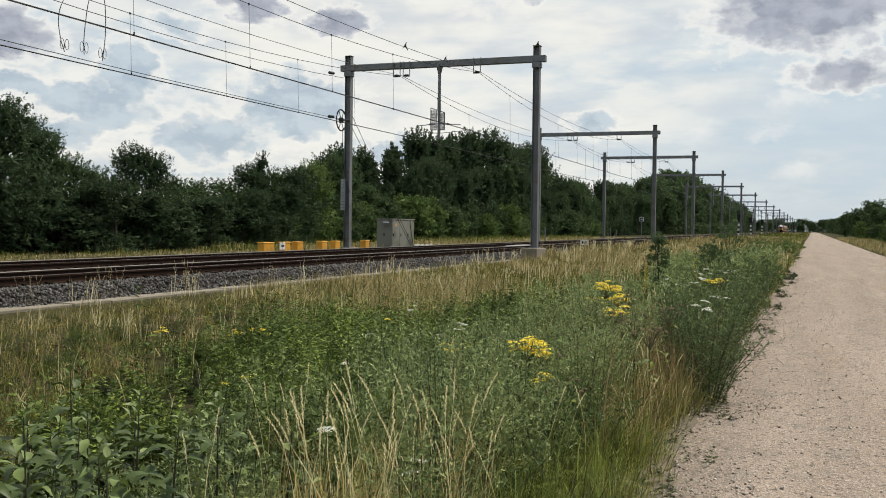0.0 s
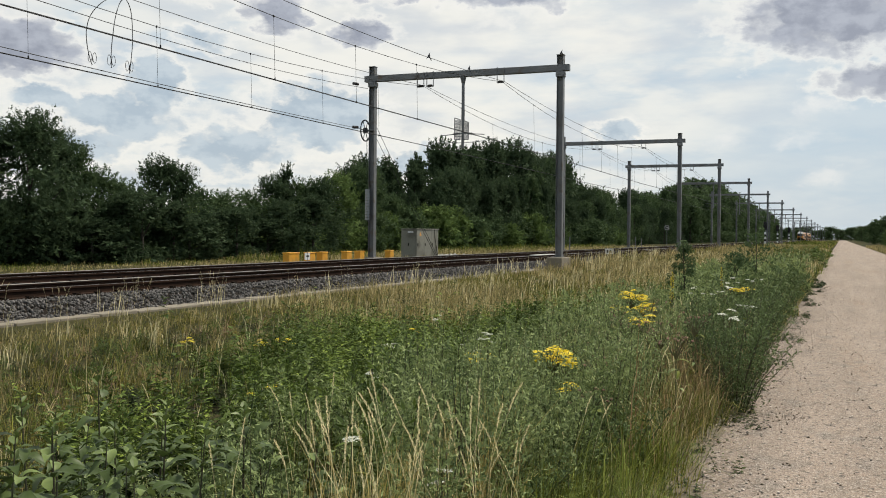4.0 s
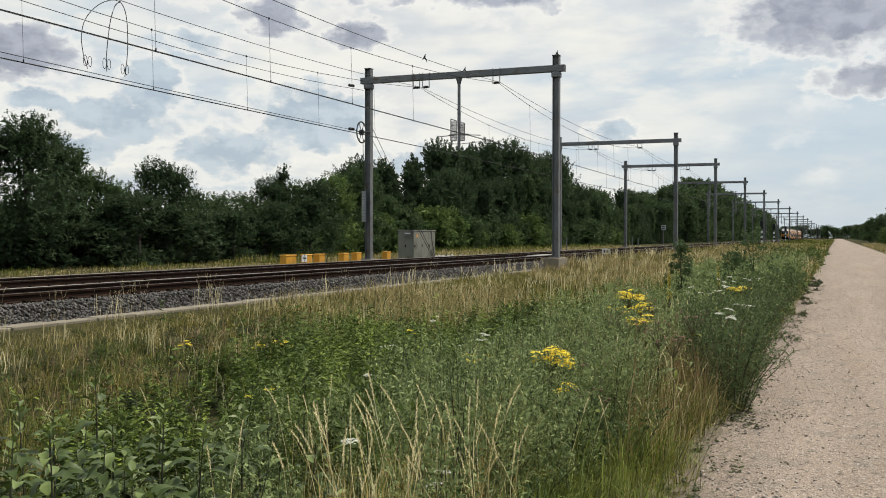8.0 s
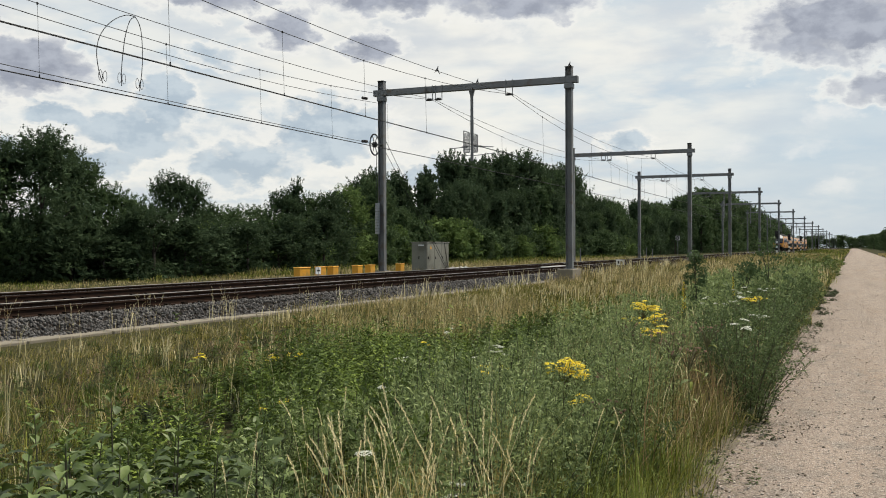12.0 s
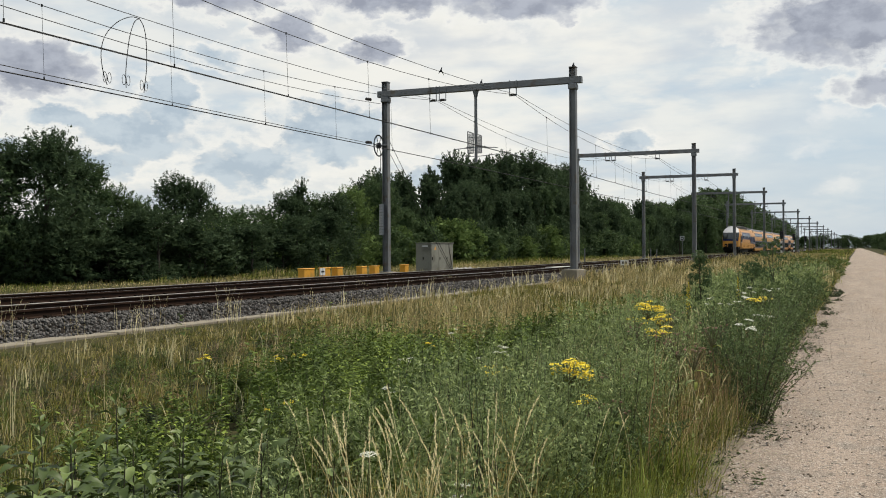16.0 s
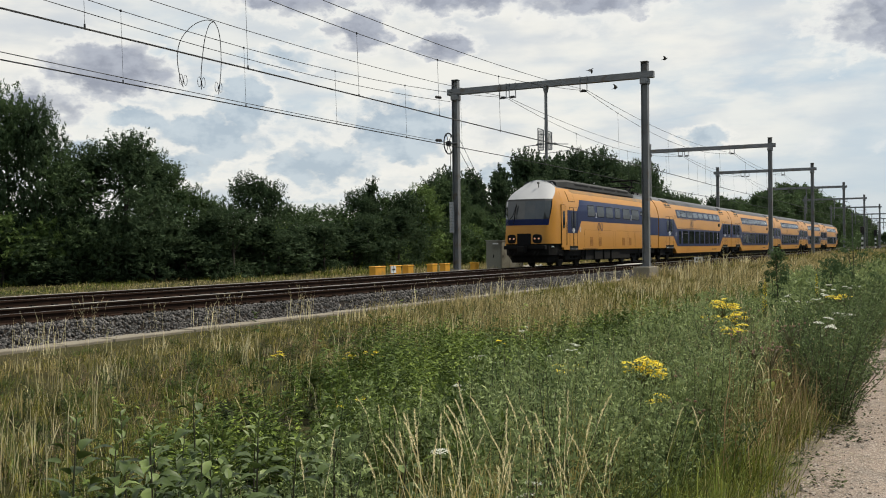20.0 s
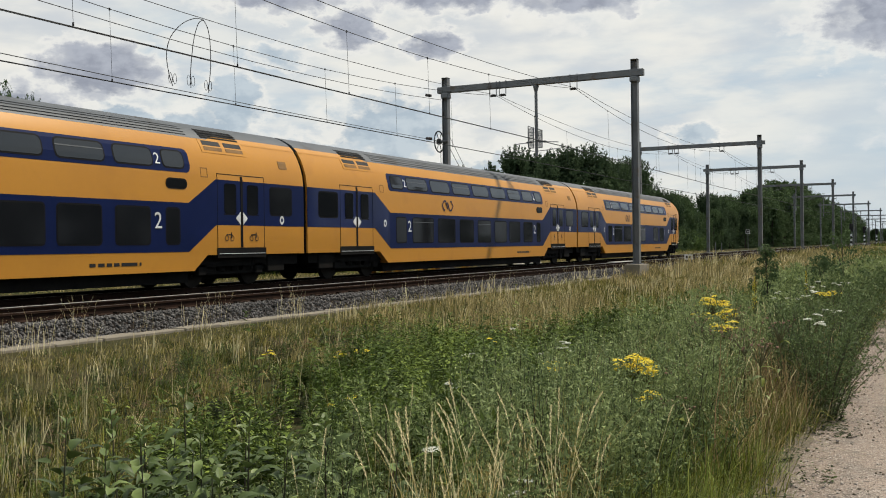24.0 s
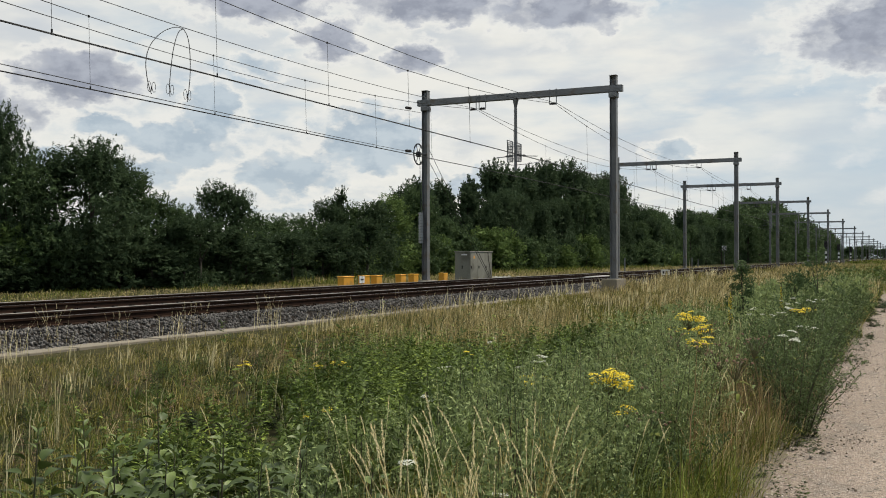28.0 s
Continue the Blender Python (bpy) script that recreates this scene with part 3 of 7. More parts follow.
def stones_mesh(name, rng, places, sizes, mat):
    n = len(places)
    pts, quads = rock_points(rng, n, 1, 1, 0.75)
    pts = pts * sizes[:, None, None] + places[:, None, :]
    faces = (quads[None] + 8 * np.arange(n)[:, None, None]).reshape(-1, 4)
    return mesh_from_arrays(name, pts.reshape(-1, 3), faces, mat)


def ballast_z(x):
    return np.interp(x, (-21.3, -20.4, -13.35, -12.8), (0.1, 0.31, 0.31, 0.06))


def build_track_bed():
    s = Shape()
    prof = [(-21.4, 0.0), (-21.3, 0.1), (-20.4, 0.29), (-13.35, 0.29), (-12.8, 0.05), (-12.78, 0.0)]
    ys = [-200] + [-20 + 10 * i for i in range(22)] + [250, 400, 700, 1100, 1800]
    s.loft([[(x, y, z) for x, z in prof] for y in ys])
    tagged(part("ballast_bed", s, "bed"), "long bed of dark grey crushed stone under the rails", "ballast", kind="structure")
    rng = np.random.default_rng(5)
    n = 30000
    y = 7 + 70 * rng.random(n) ** 1.7
    x = np.where(rng.random(n) < 0.72, rng.uniform(-13.9, -12.72, n), rng.uniform(-20.6, -13.9, n))
    places = np.stack((x, y, ballast_z(x) + rng.uniform(-0.03, 0.02, n)), 1)
    sizes = rng.uniform(0.013, 0.030, n) * (1 + y / 90)
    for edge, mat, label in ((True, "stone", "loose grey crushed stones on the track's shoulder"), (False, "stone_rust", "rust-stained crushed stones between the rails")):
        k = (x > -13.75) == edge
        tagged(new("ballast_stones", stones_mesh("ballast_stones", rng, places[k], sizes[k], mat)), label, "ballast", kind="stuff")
    # concrete cable duct along the foot of the ballast
    duct = thing("cable_duct", "pale concrete cable duct with lids beside the ballast", "cable duct", kind="structure")
    lid = Shape().box(-0.22, 0.22, 0.008, 0.992, -0.12, 0.0, 0.012)
    me = mesh_of("lid", lid, "concrete")
    for i in range(70):
        part("lid", me, None, duct, m=pose(-12.6 + 0.012 * math.sin(i * 2.1), 5 + i, 0.07 + 0.006 * math.sin(i * 3.7), 0, 0.8 * math.sin(i * 1.3), 0.4 * math.sin(i * 5.0)))
    rest = Shape()
    for y0, y1 in ((-60, 5), (75, 600)):
        rest.box(-12.82, -12.38, y0, y1, -0.05, 0.07)
    part("duct_run", rest, "concrete", duct)


def rail_shape(y0, y1, head, inner=1):
    """The polished strip on top of the rail, or the rusty rail itself."""
    if head:
        prof = [(-0.022, -0.003), (0.034, -0.016), (0.0385, -0.016), (0.0385, -0.006), (0.029, 0.002), (-0.022, 0.002)]
        prof = prof if inner > 0 else [(-x, z) for x, z in reversed(prof)]
    else:
        prof = [(-0.07, -0.172), (0.07, -0.172), (0.07, -0.16), (0.012, -0.14), (0.012, -0.05), (0.036, -0.04), (0.036, -0.008), (0.028, 0.0),
                (-0.028, 0.0), (-0.036, -0.008), (-0.036, -0.04), (-0.012, -0.05), (-0.012, -0.14), (-0.07, -0.16)]
    n = max(2, int((y1 - y0) / 40))
    return Shape().loft([[(x, y0 + (y1 - y0) * i / n, z) for x, z in prof] for i in range(n + 1)])


def sleeper_shape():
    s = Shape()
    prof = [(-0.15, -0.2), (0.15, -0.2), (0.12, 0.0), (-0.12, 0.0)]
    rings = [[(x, y * k, z if z < 0 or abs(x) > 0.35 else z - 0.03) for y, z in prof] for x, k in ((-1.26, 0.9), (-1.22, 1), (-0.4, 1), (0, 0.9), (0.4, 1), (1.22, 1), (1.26, 0.9))]
    s.loft(rings)
    for x in (-0.84, -0.64, 0.64, 0.84):
        s.box(x - 0.05, x + 0.05, -0.06, 0.06, -0.005, 0.045)
    return s


def build_tracks():
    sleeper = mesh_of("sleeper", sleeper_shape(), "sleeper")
    for name, x in (("railway_track", X_NEAR), ("railway_track", X_FAR)):
        t = thing(name, "straight railway track with rusty rails and polished heads", "track", pose(x, 0, RAIL), "railway tracks", "structure")
        for side in (-0.752, 0.752):
            r = part("rail", rail_shape(-200, 1500, False), "rail_side", t, m=pose(side, 0, 0))
            part("rail_head", rail_shape(-200, 1500, True, -side), "rail_top", r, "worn bright running surface")
        for i in range(150):
            part("sleeper", sleeper, None, t, m=pose(0, 4.3 + 0.6 * i, -0.175))
        far = Shape()
        for i in range(330):
            y = 94.3 + 0.6 * i
            far.box(-1.25, 1.25, y - 0.12, y + 0.12, -0.36, -0.175)
        part("sleeper_row", far, "sleeper", t)


# ---- overhead line ----
BEAM = 9.31


def portal():
    """One catenary portal over both tracks; its origin is on the ground between the tracks."""
    xc = (X_MAST_R + X_MAST_L) / 2
    p = thing("catenary_portal", "grey galvanised steel portal spanning both railway tracks", "catenary portal", pose(xc, 0, 0), "catenary portals")
    half = (X_MAST_R - X_MAST_L) / 2
    for side, foot in ((1, 0.62), (-1, 0.46)):
        x = side * half
        w, t = 0.15, 0.018
        sec = [(-w, -w), (-w + t, -w), (-w + t, -0.014), (w - t, -0.014), (w - t, -w), (w, -w), (w, w), (w - t, w), (w - t, 0.014), (-w + t, 0.014), (-w + t, w), (-w, w)]
        mast = Shape().loft([[(x + a, b, z) for a, b in sec] for z in (foot, BEAM + 0.58)])
        ob = part("mast", mast, "steel", p)
        part("cap", Shape().box(x - 0.17, x + 0.17, -0.17, 0.17, BEAM + 0.58, BEAM + 0.61), "steel", ob)
        part("collar", Shape().box(x - 0.2, x + 0.2, -0.2, 0.2, BEAM - 0.42, BEAM - 0.17, 0.03), "steel", ob)
        part("base_plate", Shape().box(x - 0.24, x + 0.24, -0.24, 0.24, foot - 0.03, foot + 0.0), "steel", ob)
        part("foundation", Shape().box(x - 0.36, x + 0.36, -0.85 if side > 0 else -0.5, 0.75 if side > 0 else 0.5, -0.3, foot - 0.03, 0.03), "concrete", p, "weathered concrete foundation block")
    b = Shape().box(-half - 0.42, half + 0.42, -0.14, 0.14, BEAM - 0.15, BEAM + 0.15, 0.012)
    part("beam", b, "steel", p)
    for x in (-2.16, -1.66, 1.94):
        h = Shape()
        z0, z1 = BEAM - 0.55, BEAM + 0.18
        for k in (-0.17, 0.17):
            h.tube([(x + k, -0.16, z0), (x + k, -0.16, z1)], 0.022, 6)
        h.tube([(x - 0.17, -0.16, z0), (x + 0.17, -0.16, z0)], 0.022, 6)
        ob = part("hanger", h, "steel", p, "U-shaped steel wire hanger")
        ins = Shape()
        for k in range(-2, 3):
            ins.disc((x + 0.05 * k, -0.16, z0 + 0.05), (1, 0, 0), 0.055 if k % 2 else 0.04, 0.045, 10)
        part("insulator", ins, "insulator", ob)
    post = Shape().tube([(0, 0, BEAM - 0.15), (0, 0, BEAM - 0.45)], [0.16, 0.085], 10).tube([(0, 0, BEAM - 0.4), (0, 0, 5.75)], 0.075, 10)
    hp = part("hanging_post", post, "steel", p, "hollow steel post hanging from the beam", True)
    for side in (-1, 1):
        arm = Shape().tube([(0.07 * side, 0, 6.45), (side * 1.1, 0, 6.38)], 0.022, 6)
        arm.tube([(0.07 * side, 0, 6.0), (side * 1.15, 0, 6.08)], 0.016, 6)
        part("steady_arm", arm, "steel", hp)
        ins = Shape()
        for k in range(5):
            ins.disc((side * (0.22 + 0.07 * k), 0, 6.45 - 0.005 * k), (1, 0, 0), 0.06 if k % 2 else 0.035, 0.05, 10)
        part("arm_insulator", ins, "insulator", hp)
    return p


def build_overhead():
    first = portal()
    xc = (X_MAST_R + X_MAST_L) / 2
    first.matrix_basis = pose(xc, PORTALS[1], 0)
    for i, y in enumerate(PORTALS):
        if i != 1:
            other = copy_thing(first, pose(xc, y, 0))
            if i in (2, 3):    # two portals carry their wires on hangers alone
                for hung in [o for o in other.children_recursive if o.name.startswith(("steady_arm", "arm_insulator", "hanging_post"))]:
                    bpy.data.objects.remove(hung)
    # two framed shields on the hanging post of the tensioning portal
    hp = [o for o in first.children if o.name.startswith("hanging_post")][0]
    for a0, a1, za, zb in ((-0.38, -0.09, 7.20, 7.10), (0.09, 0.33, 7.05, 6.96)):
        for a, b, r in (((a0, 6.15), (a0, za), 0.022), ((a1, 6.15), (a1, zb), 0.022), ((a0, za), (a1, zb), 0.022), ((a0, 6.15), (a1, 6.15), 0.022), ((a0, 6.45), (a1, 6.45), 0.012), ((a0, 6.75), (a1, 6.75), 0.012)):
            part("shield_rail", Shape().tube([(a[0], -0.12, a[1]), (b[0], -0.12, b[1])], r, 5), "steel", hp)
        for k in range(1, 9):
            x = a0 + (a1 - a0) * k / 9
            part("shield_bar", Shape().tube([(x, -0.12, 6.15), (x, -0.12, zb)], 0.010, 4), "steel", hp)
        for z in (6.3, 6.9):
            part("shield_bracket", Shape().tube([(a0, -0.12, z), (0.0, -0.05, z)], 0.016, 4), "steel", hp)
    # the tensioning wheel on the far mast
    xl = X_MAST_L - xc
    wheel = Shape()
    c = Vector((xl - 0.36, -0.1, 6.75))
    ring = [c + Vector((0, 0.52 * math.cos(a), 0.52 * math.sin(a))) for a in (2 * math.pi * k / 24 for k in range(25))]
    wheel.tube(ring, 0.035, 6, False)
    spokes = []
    for k in range(6):
        a = math.pi * k / 3
        spokes.append(Shape().tube([c, c + Vector((0, 0.52 * math.cos(a), 0.52 * math.sin(a)))], 0.018, 5))
    tw = part("tension_wheel", wheel, "wire", first, "dark spoked tensioning wheel")
    part("hub", Shape().disc(c, (1, 0, 0), 0.14, 0.16, 12), "wire", tw)
    for sp in spokes:
        part("spoke", sp, "wire", tw)
    part("axle", Shape().tube([c + Vector((-0.1, 0, 0)), c + Vector((0.5, 0, 0))], 0.05, 8), "steel", tw)
    for k in range(11):
        part("tension_weight", Shape().disc((xl - 0.13, -0.29, 2.35 + 0.14 * k), (0, 0, 1), 0.115, 0.125, 12), "weight", first, "grey round tensioning weight")
    part("weight_rod", Shape().tube([(xl - 0.13, -0.29, 2.2), (xl - 0.2, -0.25, 6.3)], 0.015, 5), "wire", first)
    stay = Shape().tube([(xl, 0.15, 7.2), (xl + 0.4, 7.5, 0.4)], 0.014, 5).tube([(xl, 0.15, 6.6), (xl + 0.4, 7.3, 0.4)], 0.014, 5)
    part("stay_wire", stay, "wire", first)
    # the wires of each track
    for x, label in ((X_NEAR, "overhead wires of the near railway track"), (X_FAR, "overhead wires of the far railway track")):
        w = thing("overhead_line", label, "overhead line", pose(0, 0, 0), "overhead wires", "structure")
        hang = {}
        for name, sag, off in (("messenger_wire", 1.13, -0.06), ("auxiliary_wire", 0.62, 0.06)):
            for k, (ya, yb) in enumerate(zip(PORTALS, PORTALS[1:])):
                if ya > 420 and name == "auxiliary_wire":
                    continue
                n = 16 if ya < 150 else 6
                sg = sag * ((yb - ya) / 40) ** 2
                pts = []
                for i in range(n + 1):
                    u = i / n
                    pts.append((x + off, ya + (yb - ya) * u, BEAM - 0.48 - 4 * sg * u * (1 - u)))
                part(name, Shape().tube(pts, 0.011 if ya < 200 else 0.016, 5, False), "wire", w)
        for off in (-0.03, 0.03):
            pts = [(x + off + 0.2 * (1 if i % 2 else -1), y, RAIL + 5.41) for i, y in enumerate(PORTALS)]
            part("contact_wire", Shape().tube(pts, 0.011, 5, False), "wire", w)
        for ya, yb in zip(PORTALS[:6], PORTALS[1:7]):
            n = int((yb - ya) / 4.6)
            for i in range(1, n):
                u = i / n
                zt = BEAM - 0.48 - 4 * 1.13 * ((yb - ya) / 40) ** 2 * u * (1 - u)
                d = Shape().tube([(x - 0.06, ya + (yb - ya) * u, zt), (x, ya + (yb - ya) * u, RAIL + 5.43)], 0.006, 4)
                d.disc((x, ya + (yb - ya) * u, RAIL + 5.44), (0, 0, 1), 0.02, 0.07, 6)
                d.disc((x - 0.06, ya + (yb - ya) * u, zt), (0, 0, 1), 0.025, 0.06, 6)
                part("dropper", d, "wire", w)
    # wires ending at the tensioning mast
    term = thing("tension_wire", "anchored overhead wires running to the tensioning mast", "overhead line", pose(0, 0, 0), "overhead wires", "structure")
    for za, zm, zb in ((6.20, 6.36, 6.75), (8.23, 7.83, 8.82)):
        pts = [(X_FAR, 3.7, za)]
        for i in range(1, 13):
            u = i / 12
            pts.append((X_FAR + (X_MAST_L - 0.2 - X_FAR) * u, 3.7 + 39.8 * u, za + (zb - za) * u - 4 * ((za + zb) / 2 - zm) * u * (1 - u)))
        part("anchor_wire", Shape().tube(pts, 0.012, 5, False), "wire", term)
        ins = Shape()
        for k in range(4):
            ins.disc((X_MAST_L + 0.12 - 0.004 * k, 41.4 + 0.13 * k, zb - 0.07 + 0.01 * k), (0.1, 1, 0.03), 0.07, 0.07, 10)
        part("strain_insulator", ins, "insulator", term)
    # looped jumper cables between messenger and contact wire
    j = thing("jumper_cable", "thin looped jumper cables hanging from the messenger wire", "cable", pose(X_FAR, 0, 0), kind="structure")
    top = (22.27, 8.2)
    for way in ((top, (21.9, 8.17), (21.35, 7.9), (20.89, 7.45), (20.72, 6.95), (20.80, 6.43), (20.95, 6.1)),
                (top, (22.05, 8.05), (21.86, 7.6), (21.76, 7.1), (21.69, 6.56), (21.70, 6.14)),
                (top, (22.45, 8.0), (22.55, 7.6), (22.56, 6.85), (22.44, 6.1))):
        ends = [way[0]] + list(way) + [way[-1]]
        pts = []
        for a, b, c, d in zip(ends, ends[1:], ends[2:], ends[3:]):
            for u in (0.0, 0.25, 0.5, 0.75):
                pts.append((0, *(0.5 * (2 * b[i] + (c[i] - a[i]) * u + (2 * a[i] - 5 * b[i] + 4 * c[i] - d[i]) * u ** 2 + (3 * b[i] - a[i] - 3 * c[i] + d[i]) * u ** 3) for i in (0, 1))))
        pts.append((0, *way[-1]))
        y0, z0 = way[-1]
        for s, n in ((-1, 11), (1, 11)):
            curl = [(0, y0 + s * 0.10 * (1 - math.cos(a)) * 0.8, z0 + 0.1 + 0.2 * math.sin(a) + 0.02 * k) for k, a in enumerate(2 * math.pi * i / n for i in range(n))]
            part("curl", Shape().tube(curl, 0.008, 5, False), "wire", j)
        part("jumper", Shape().tube(pts, 0.012, 5, False), "wire", j)


# ---- trackside things ----
def build_trackside():
    # equipment cabinet
    c = thing("equipment_cabinet", "olive grey metal railway equipment cabinet beside the tracks", "cabinet", pose(-22.55, 51.78, 0.1))
    w, d, h = 0.92, 3.25, 1.78
    part("body", Shape().box(-w / 2, w / 2, -d / 2, d / 2, 0.08, h, 0.015), "cabinet", c)
    part("plinth", Shape().box(-w / 2 - 0.04, w / 2 + 0.04, -d / 2 - 0.04, d / 2 + 0.04, -0.1, 0.08), "concrete", c)
    part("roof", Shape().box(-w / 2 - 0.04, w / 2 + 0.05, -d / 2 - 0.05, d / 2 + 0.05, h, h + 0.05, 0.015), "cabinet", c)
    fd = part("door", Shape().box(-w / 2 + 0.05, w / 2 - 0.05, -d / 2 - 0.02, -d / 2 - 0.001, 0.16, h - 0.06, 0.006), "cabinet", c)
    part("handle", Shape().box(-0.02, 0.03, -d / 2 - 0.05, -d / 2 - 0.02, 0.85, 1.02), "black", fd)
    part("label_plate", Shape().box(-0.05, 0.3, -d / 2 - 0.026, -d / 2 - 0.02, h - 0.18, h - 0.11), "white", fd)
    for i in range(3):
        y0 = -d / 2 + 0.06 + i * (d - 0.1) / 3
        sd = part("side_door", Shape().box(w / 2 + 0.001, w / 2 + 0.02, y0, y0 + (d - 0.1) / 3 - 0.03, 0.16, h - 0.06, 0.006), "cabinet", c)
        part("handle", Shape().box(w / 2 + 0.02, w / 2 + 0.05, y0 + 0.1, y0 + 0.14, 0.85, 1.0), "black", sd)
    warn = Shape().add([(w / 2 + 0.024, -1.2, 1.42), (w / 2 + 0.024, -0.92, 1.42), (w / 2 + 0.024, -1.06, 1.64)], [(0, 1, 2)])
    part("warning_triangle", warn, "box_yellow", c)
    part("cable", Shape().tube([(w / 2 + 0.04, 0.9, h + 0.04), (w / 2 + 0.05, 1.0, 1.3), (w / 2 + 0.06, 1.4, 0.3)], 0.015, 5), "black", c)
    # yellow crates along the far track
    for y, length in ((34.8, 0.85), (36.5, 0.5), (37.6, 0.5), (39.9, 0.5), (41.2, 0.5), (44.55, 0.45)):
        b = thing("equipment_box", "bright yellow plastic equipment box lying by the track", "box", pose(-21.2, y, 0.1), "yellow boxes")
        part("body", Shape().box(-0.15, 0.15, 0.0, length, 0.0, 0.64, 0.02), "box_yellow", b)
        part("lid", Shape().box(-0.17, 0.17, -0.02, length + 0.02, 0.64, 0.69, 0.015), "box_yellow", b)
    s = thing("marker_sign", "small white trackside number sign on a short post", "sign", pose(-20.85, 35.95, 0.1))
    part("post", Shape().tube([(0, 0, 0), (0, 0, 0.7)], 0.03, 6), "steel", s)
    part("plate", Shape().box(-0.02, 0.02, -0.2, 0.2, 0.38, 0.68), "white", s)
    part("bar", Shape().box(0.022, 0.026, -0.12, 0.12, 0.5, 0.57), "sign_black", s, "unreadable dark mark")
    # pale slab between the tracks and rubble beside the cabinet
    t = thing("concrete_slab", "pale flat concrete slab lying between the tracks", "slab", pose(-17.05, 56.2, 0.30))
    part("slab", Shape().box(-0.22, 0.22, 0.0, 4.0, 0.0, 0.14, 0.02), "white_concrete", t)
    rng = np.random.default_rng(88)
    n = 90
    at = np.stack((rng.normal(-22.3, 0.25, n), rng.normal(55.1, 0.7, n), 0.18 + 0.16 * rng.random(n)), 1)
    tagged(new("rubble", stones_mesh("rubble", rng, at, rng.uniform(0.05, 0.14, n), "white_concrete")), "small heap of pale rubble beside the cabinet", "rubble", kind="stuff")
    # kilometre sign near the second portal
    s = thing("kilometre_sign", "small white number plate on a low post in the grass", "sign", pose(-12.5, 56.4, 0.0))
    part("post", Shape().tube([(0, 0, -0.05), (0, 0, 0.75)], 0.03, 6), "steel", s)
    part("plate", Shape().box(-0.24, 0.24, -0.02, 0.02, 0.55, 0.85), "white", s)
    for k in (-0.1, 0.08):
        part("bar", Shape().box(k - 0.05, k + 0.05, -0.026, -0.021, 0.62, 0.78), "sign_black", s, "unreadable dark mark")
    # signal boards and post signs
    s = thing("board_sign", "square black and white sign on a thin post", "sign", pose(-20.7, 127.0, 0.1))
    part("post", Shape().tube([(0, 0, 0), (0, 0, 2.45)], 0.04, 6), "steel", s)
    part("plate", Shape().box(-0.26, 0.26, -0.02, 0.02, 2.4, 2.95), "white", s)
    part("face", Shape().box(-0.2, 0.2, -0.026, -0.021, 2.46, 2.89), "sign_black", s, "dark sign face")
    part("bar", Shape().box(-0.13, 0.13, -0.031, -0.027, 2.62, 2.72), "white", s, "unreadable pale mark")
    for x, y in ((-12.0, 176.0), (-12.2, 215.0), (-12.1, 262.0)):
        s = thing("railway_signal", "tall black and white striped railway signal beside the track", "signal", pose(x, y, 0.1), "railway signals")
        for k in range(6):
            part("stripe", Shape().box(-0.16, 0.16, -0.03, 0.03, 0.1 + 0.4 * k, 0.5 + 0.4 * k), "white" if k % 2 else "sign_black", s)
        part("post", Shape().tube([(0, 0.08, 0), (0, 0.08, 4.0)], 0.06, 8), "steel", s)
        head = part("signal_head", Shape().box(-0.28, 0.28, -0.1, 0.1, 2.9, 4.2, 0.05), "sign_black", s, "dark signal head")
        for k in range(3):
            part("hood", Shape().tube([(0, -0.1, 3.15 + 0.38 * k), (0, -0.3, 3.15 + 0.38 * k)], 0.12, 10, False), "sign_black", head)
    # small posts and a white marker near the second portal
    for x, y, h in ((-21.0, 79.6, 1.5), (-20.95, 107.6, 1.5), (-20.6, 109.2, 1.35)):
        s = thing("marker_post", "thin pale grey steel marker post beside the track", "post", pose(x, y, 0.05), "marker posts")
        part("pole", Shape().tube([(0, 0, 0), (0, 0, h)], 0.05, 8), "steel", s)
        part("foot", Shape().box(-0.15, 0.15, -0.15, 0.15, -0.05, 0.1), "concrete", s)


build_ground()
build_road()
build_track_bed()
build_tracks()
build_overhead()
build_trackside()


# ---- the train ----
PROFILE = ((0.40, 1.36), (0.90, 1.40), (2.95, 1.40), (3.30, 1.36), (3.60, 1.27), (3.85, 1.16), (4.08, 1.02), (4.28, 0.82), (4.45, 0.52), (4.55, 0.25), (4.58, 0.0))


def half_width(z):
    return float(np.interp(z, [p[0] for p in PROFILE], [p[1] for p in PROFILE]))


def clip(poly, z, keep_above):
    out = []
    for (ya, za), (yb, zb) in zip(poly, poly[1:] + poly[:1]):
        ina, inb = (za >= z, zb >= z) if keep_above else (za <= z, zb <= z)
        if ina:
            out.append((ya, za))
        if ina != inb:
            u = (z - za) / (zb - za)
            out.append((ya + (yb - ya) * u, z))
    return out


def panel(shape, poly, off=0.006, sides=(1, -1)):
    """A thin convex sheet on the curved side of a carriage: poly holds (y, z) corners."""
    zs = [p[0] for p in PROFILE if p[0] < 4.5]
    for za, zb in zip(zs, zs[1:]):
        q = clip(clip(list(poly), za, True), zb, False)
        if len(q) < 3 or max(p[1] for p in q) - min(p[1] for p in q) < 1e-4:
            continue
        for s in sides:
            verts = [(s * (half_width(z) + off), y, z) for y, z in q] + [(s * (half_width(z) - 0.01), y, z) for y, z in q]
            n = len(q)
            faces = [tuple(range(n)) if s > 0 else tuple(reversed(range(n)))]
            for i in range(n):
                j = (i + 1) % n
                faces.append((i, j, j + n, i + n))
            shape.add(verts, faces)
    return shape


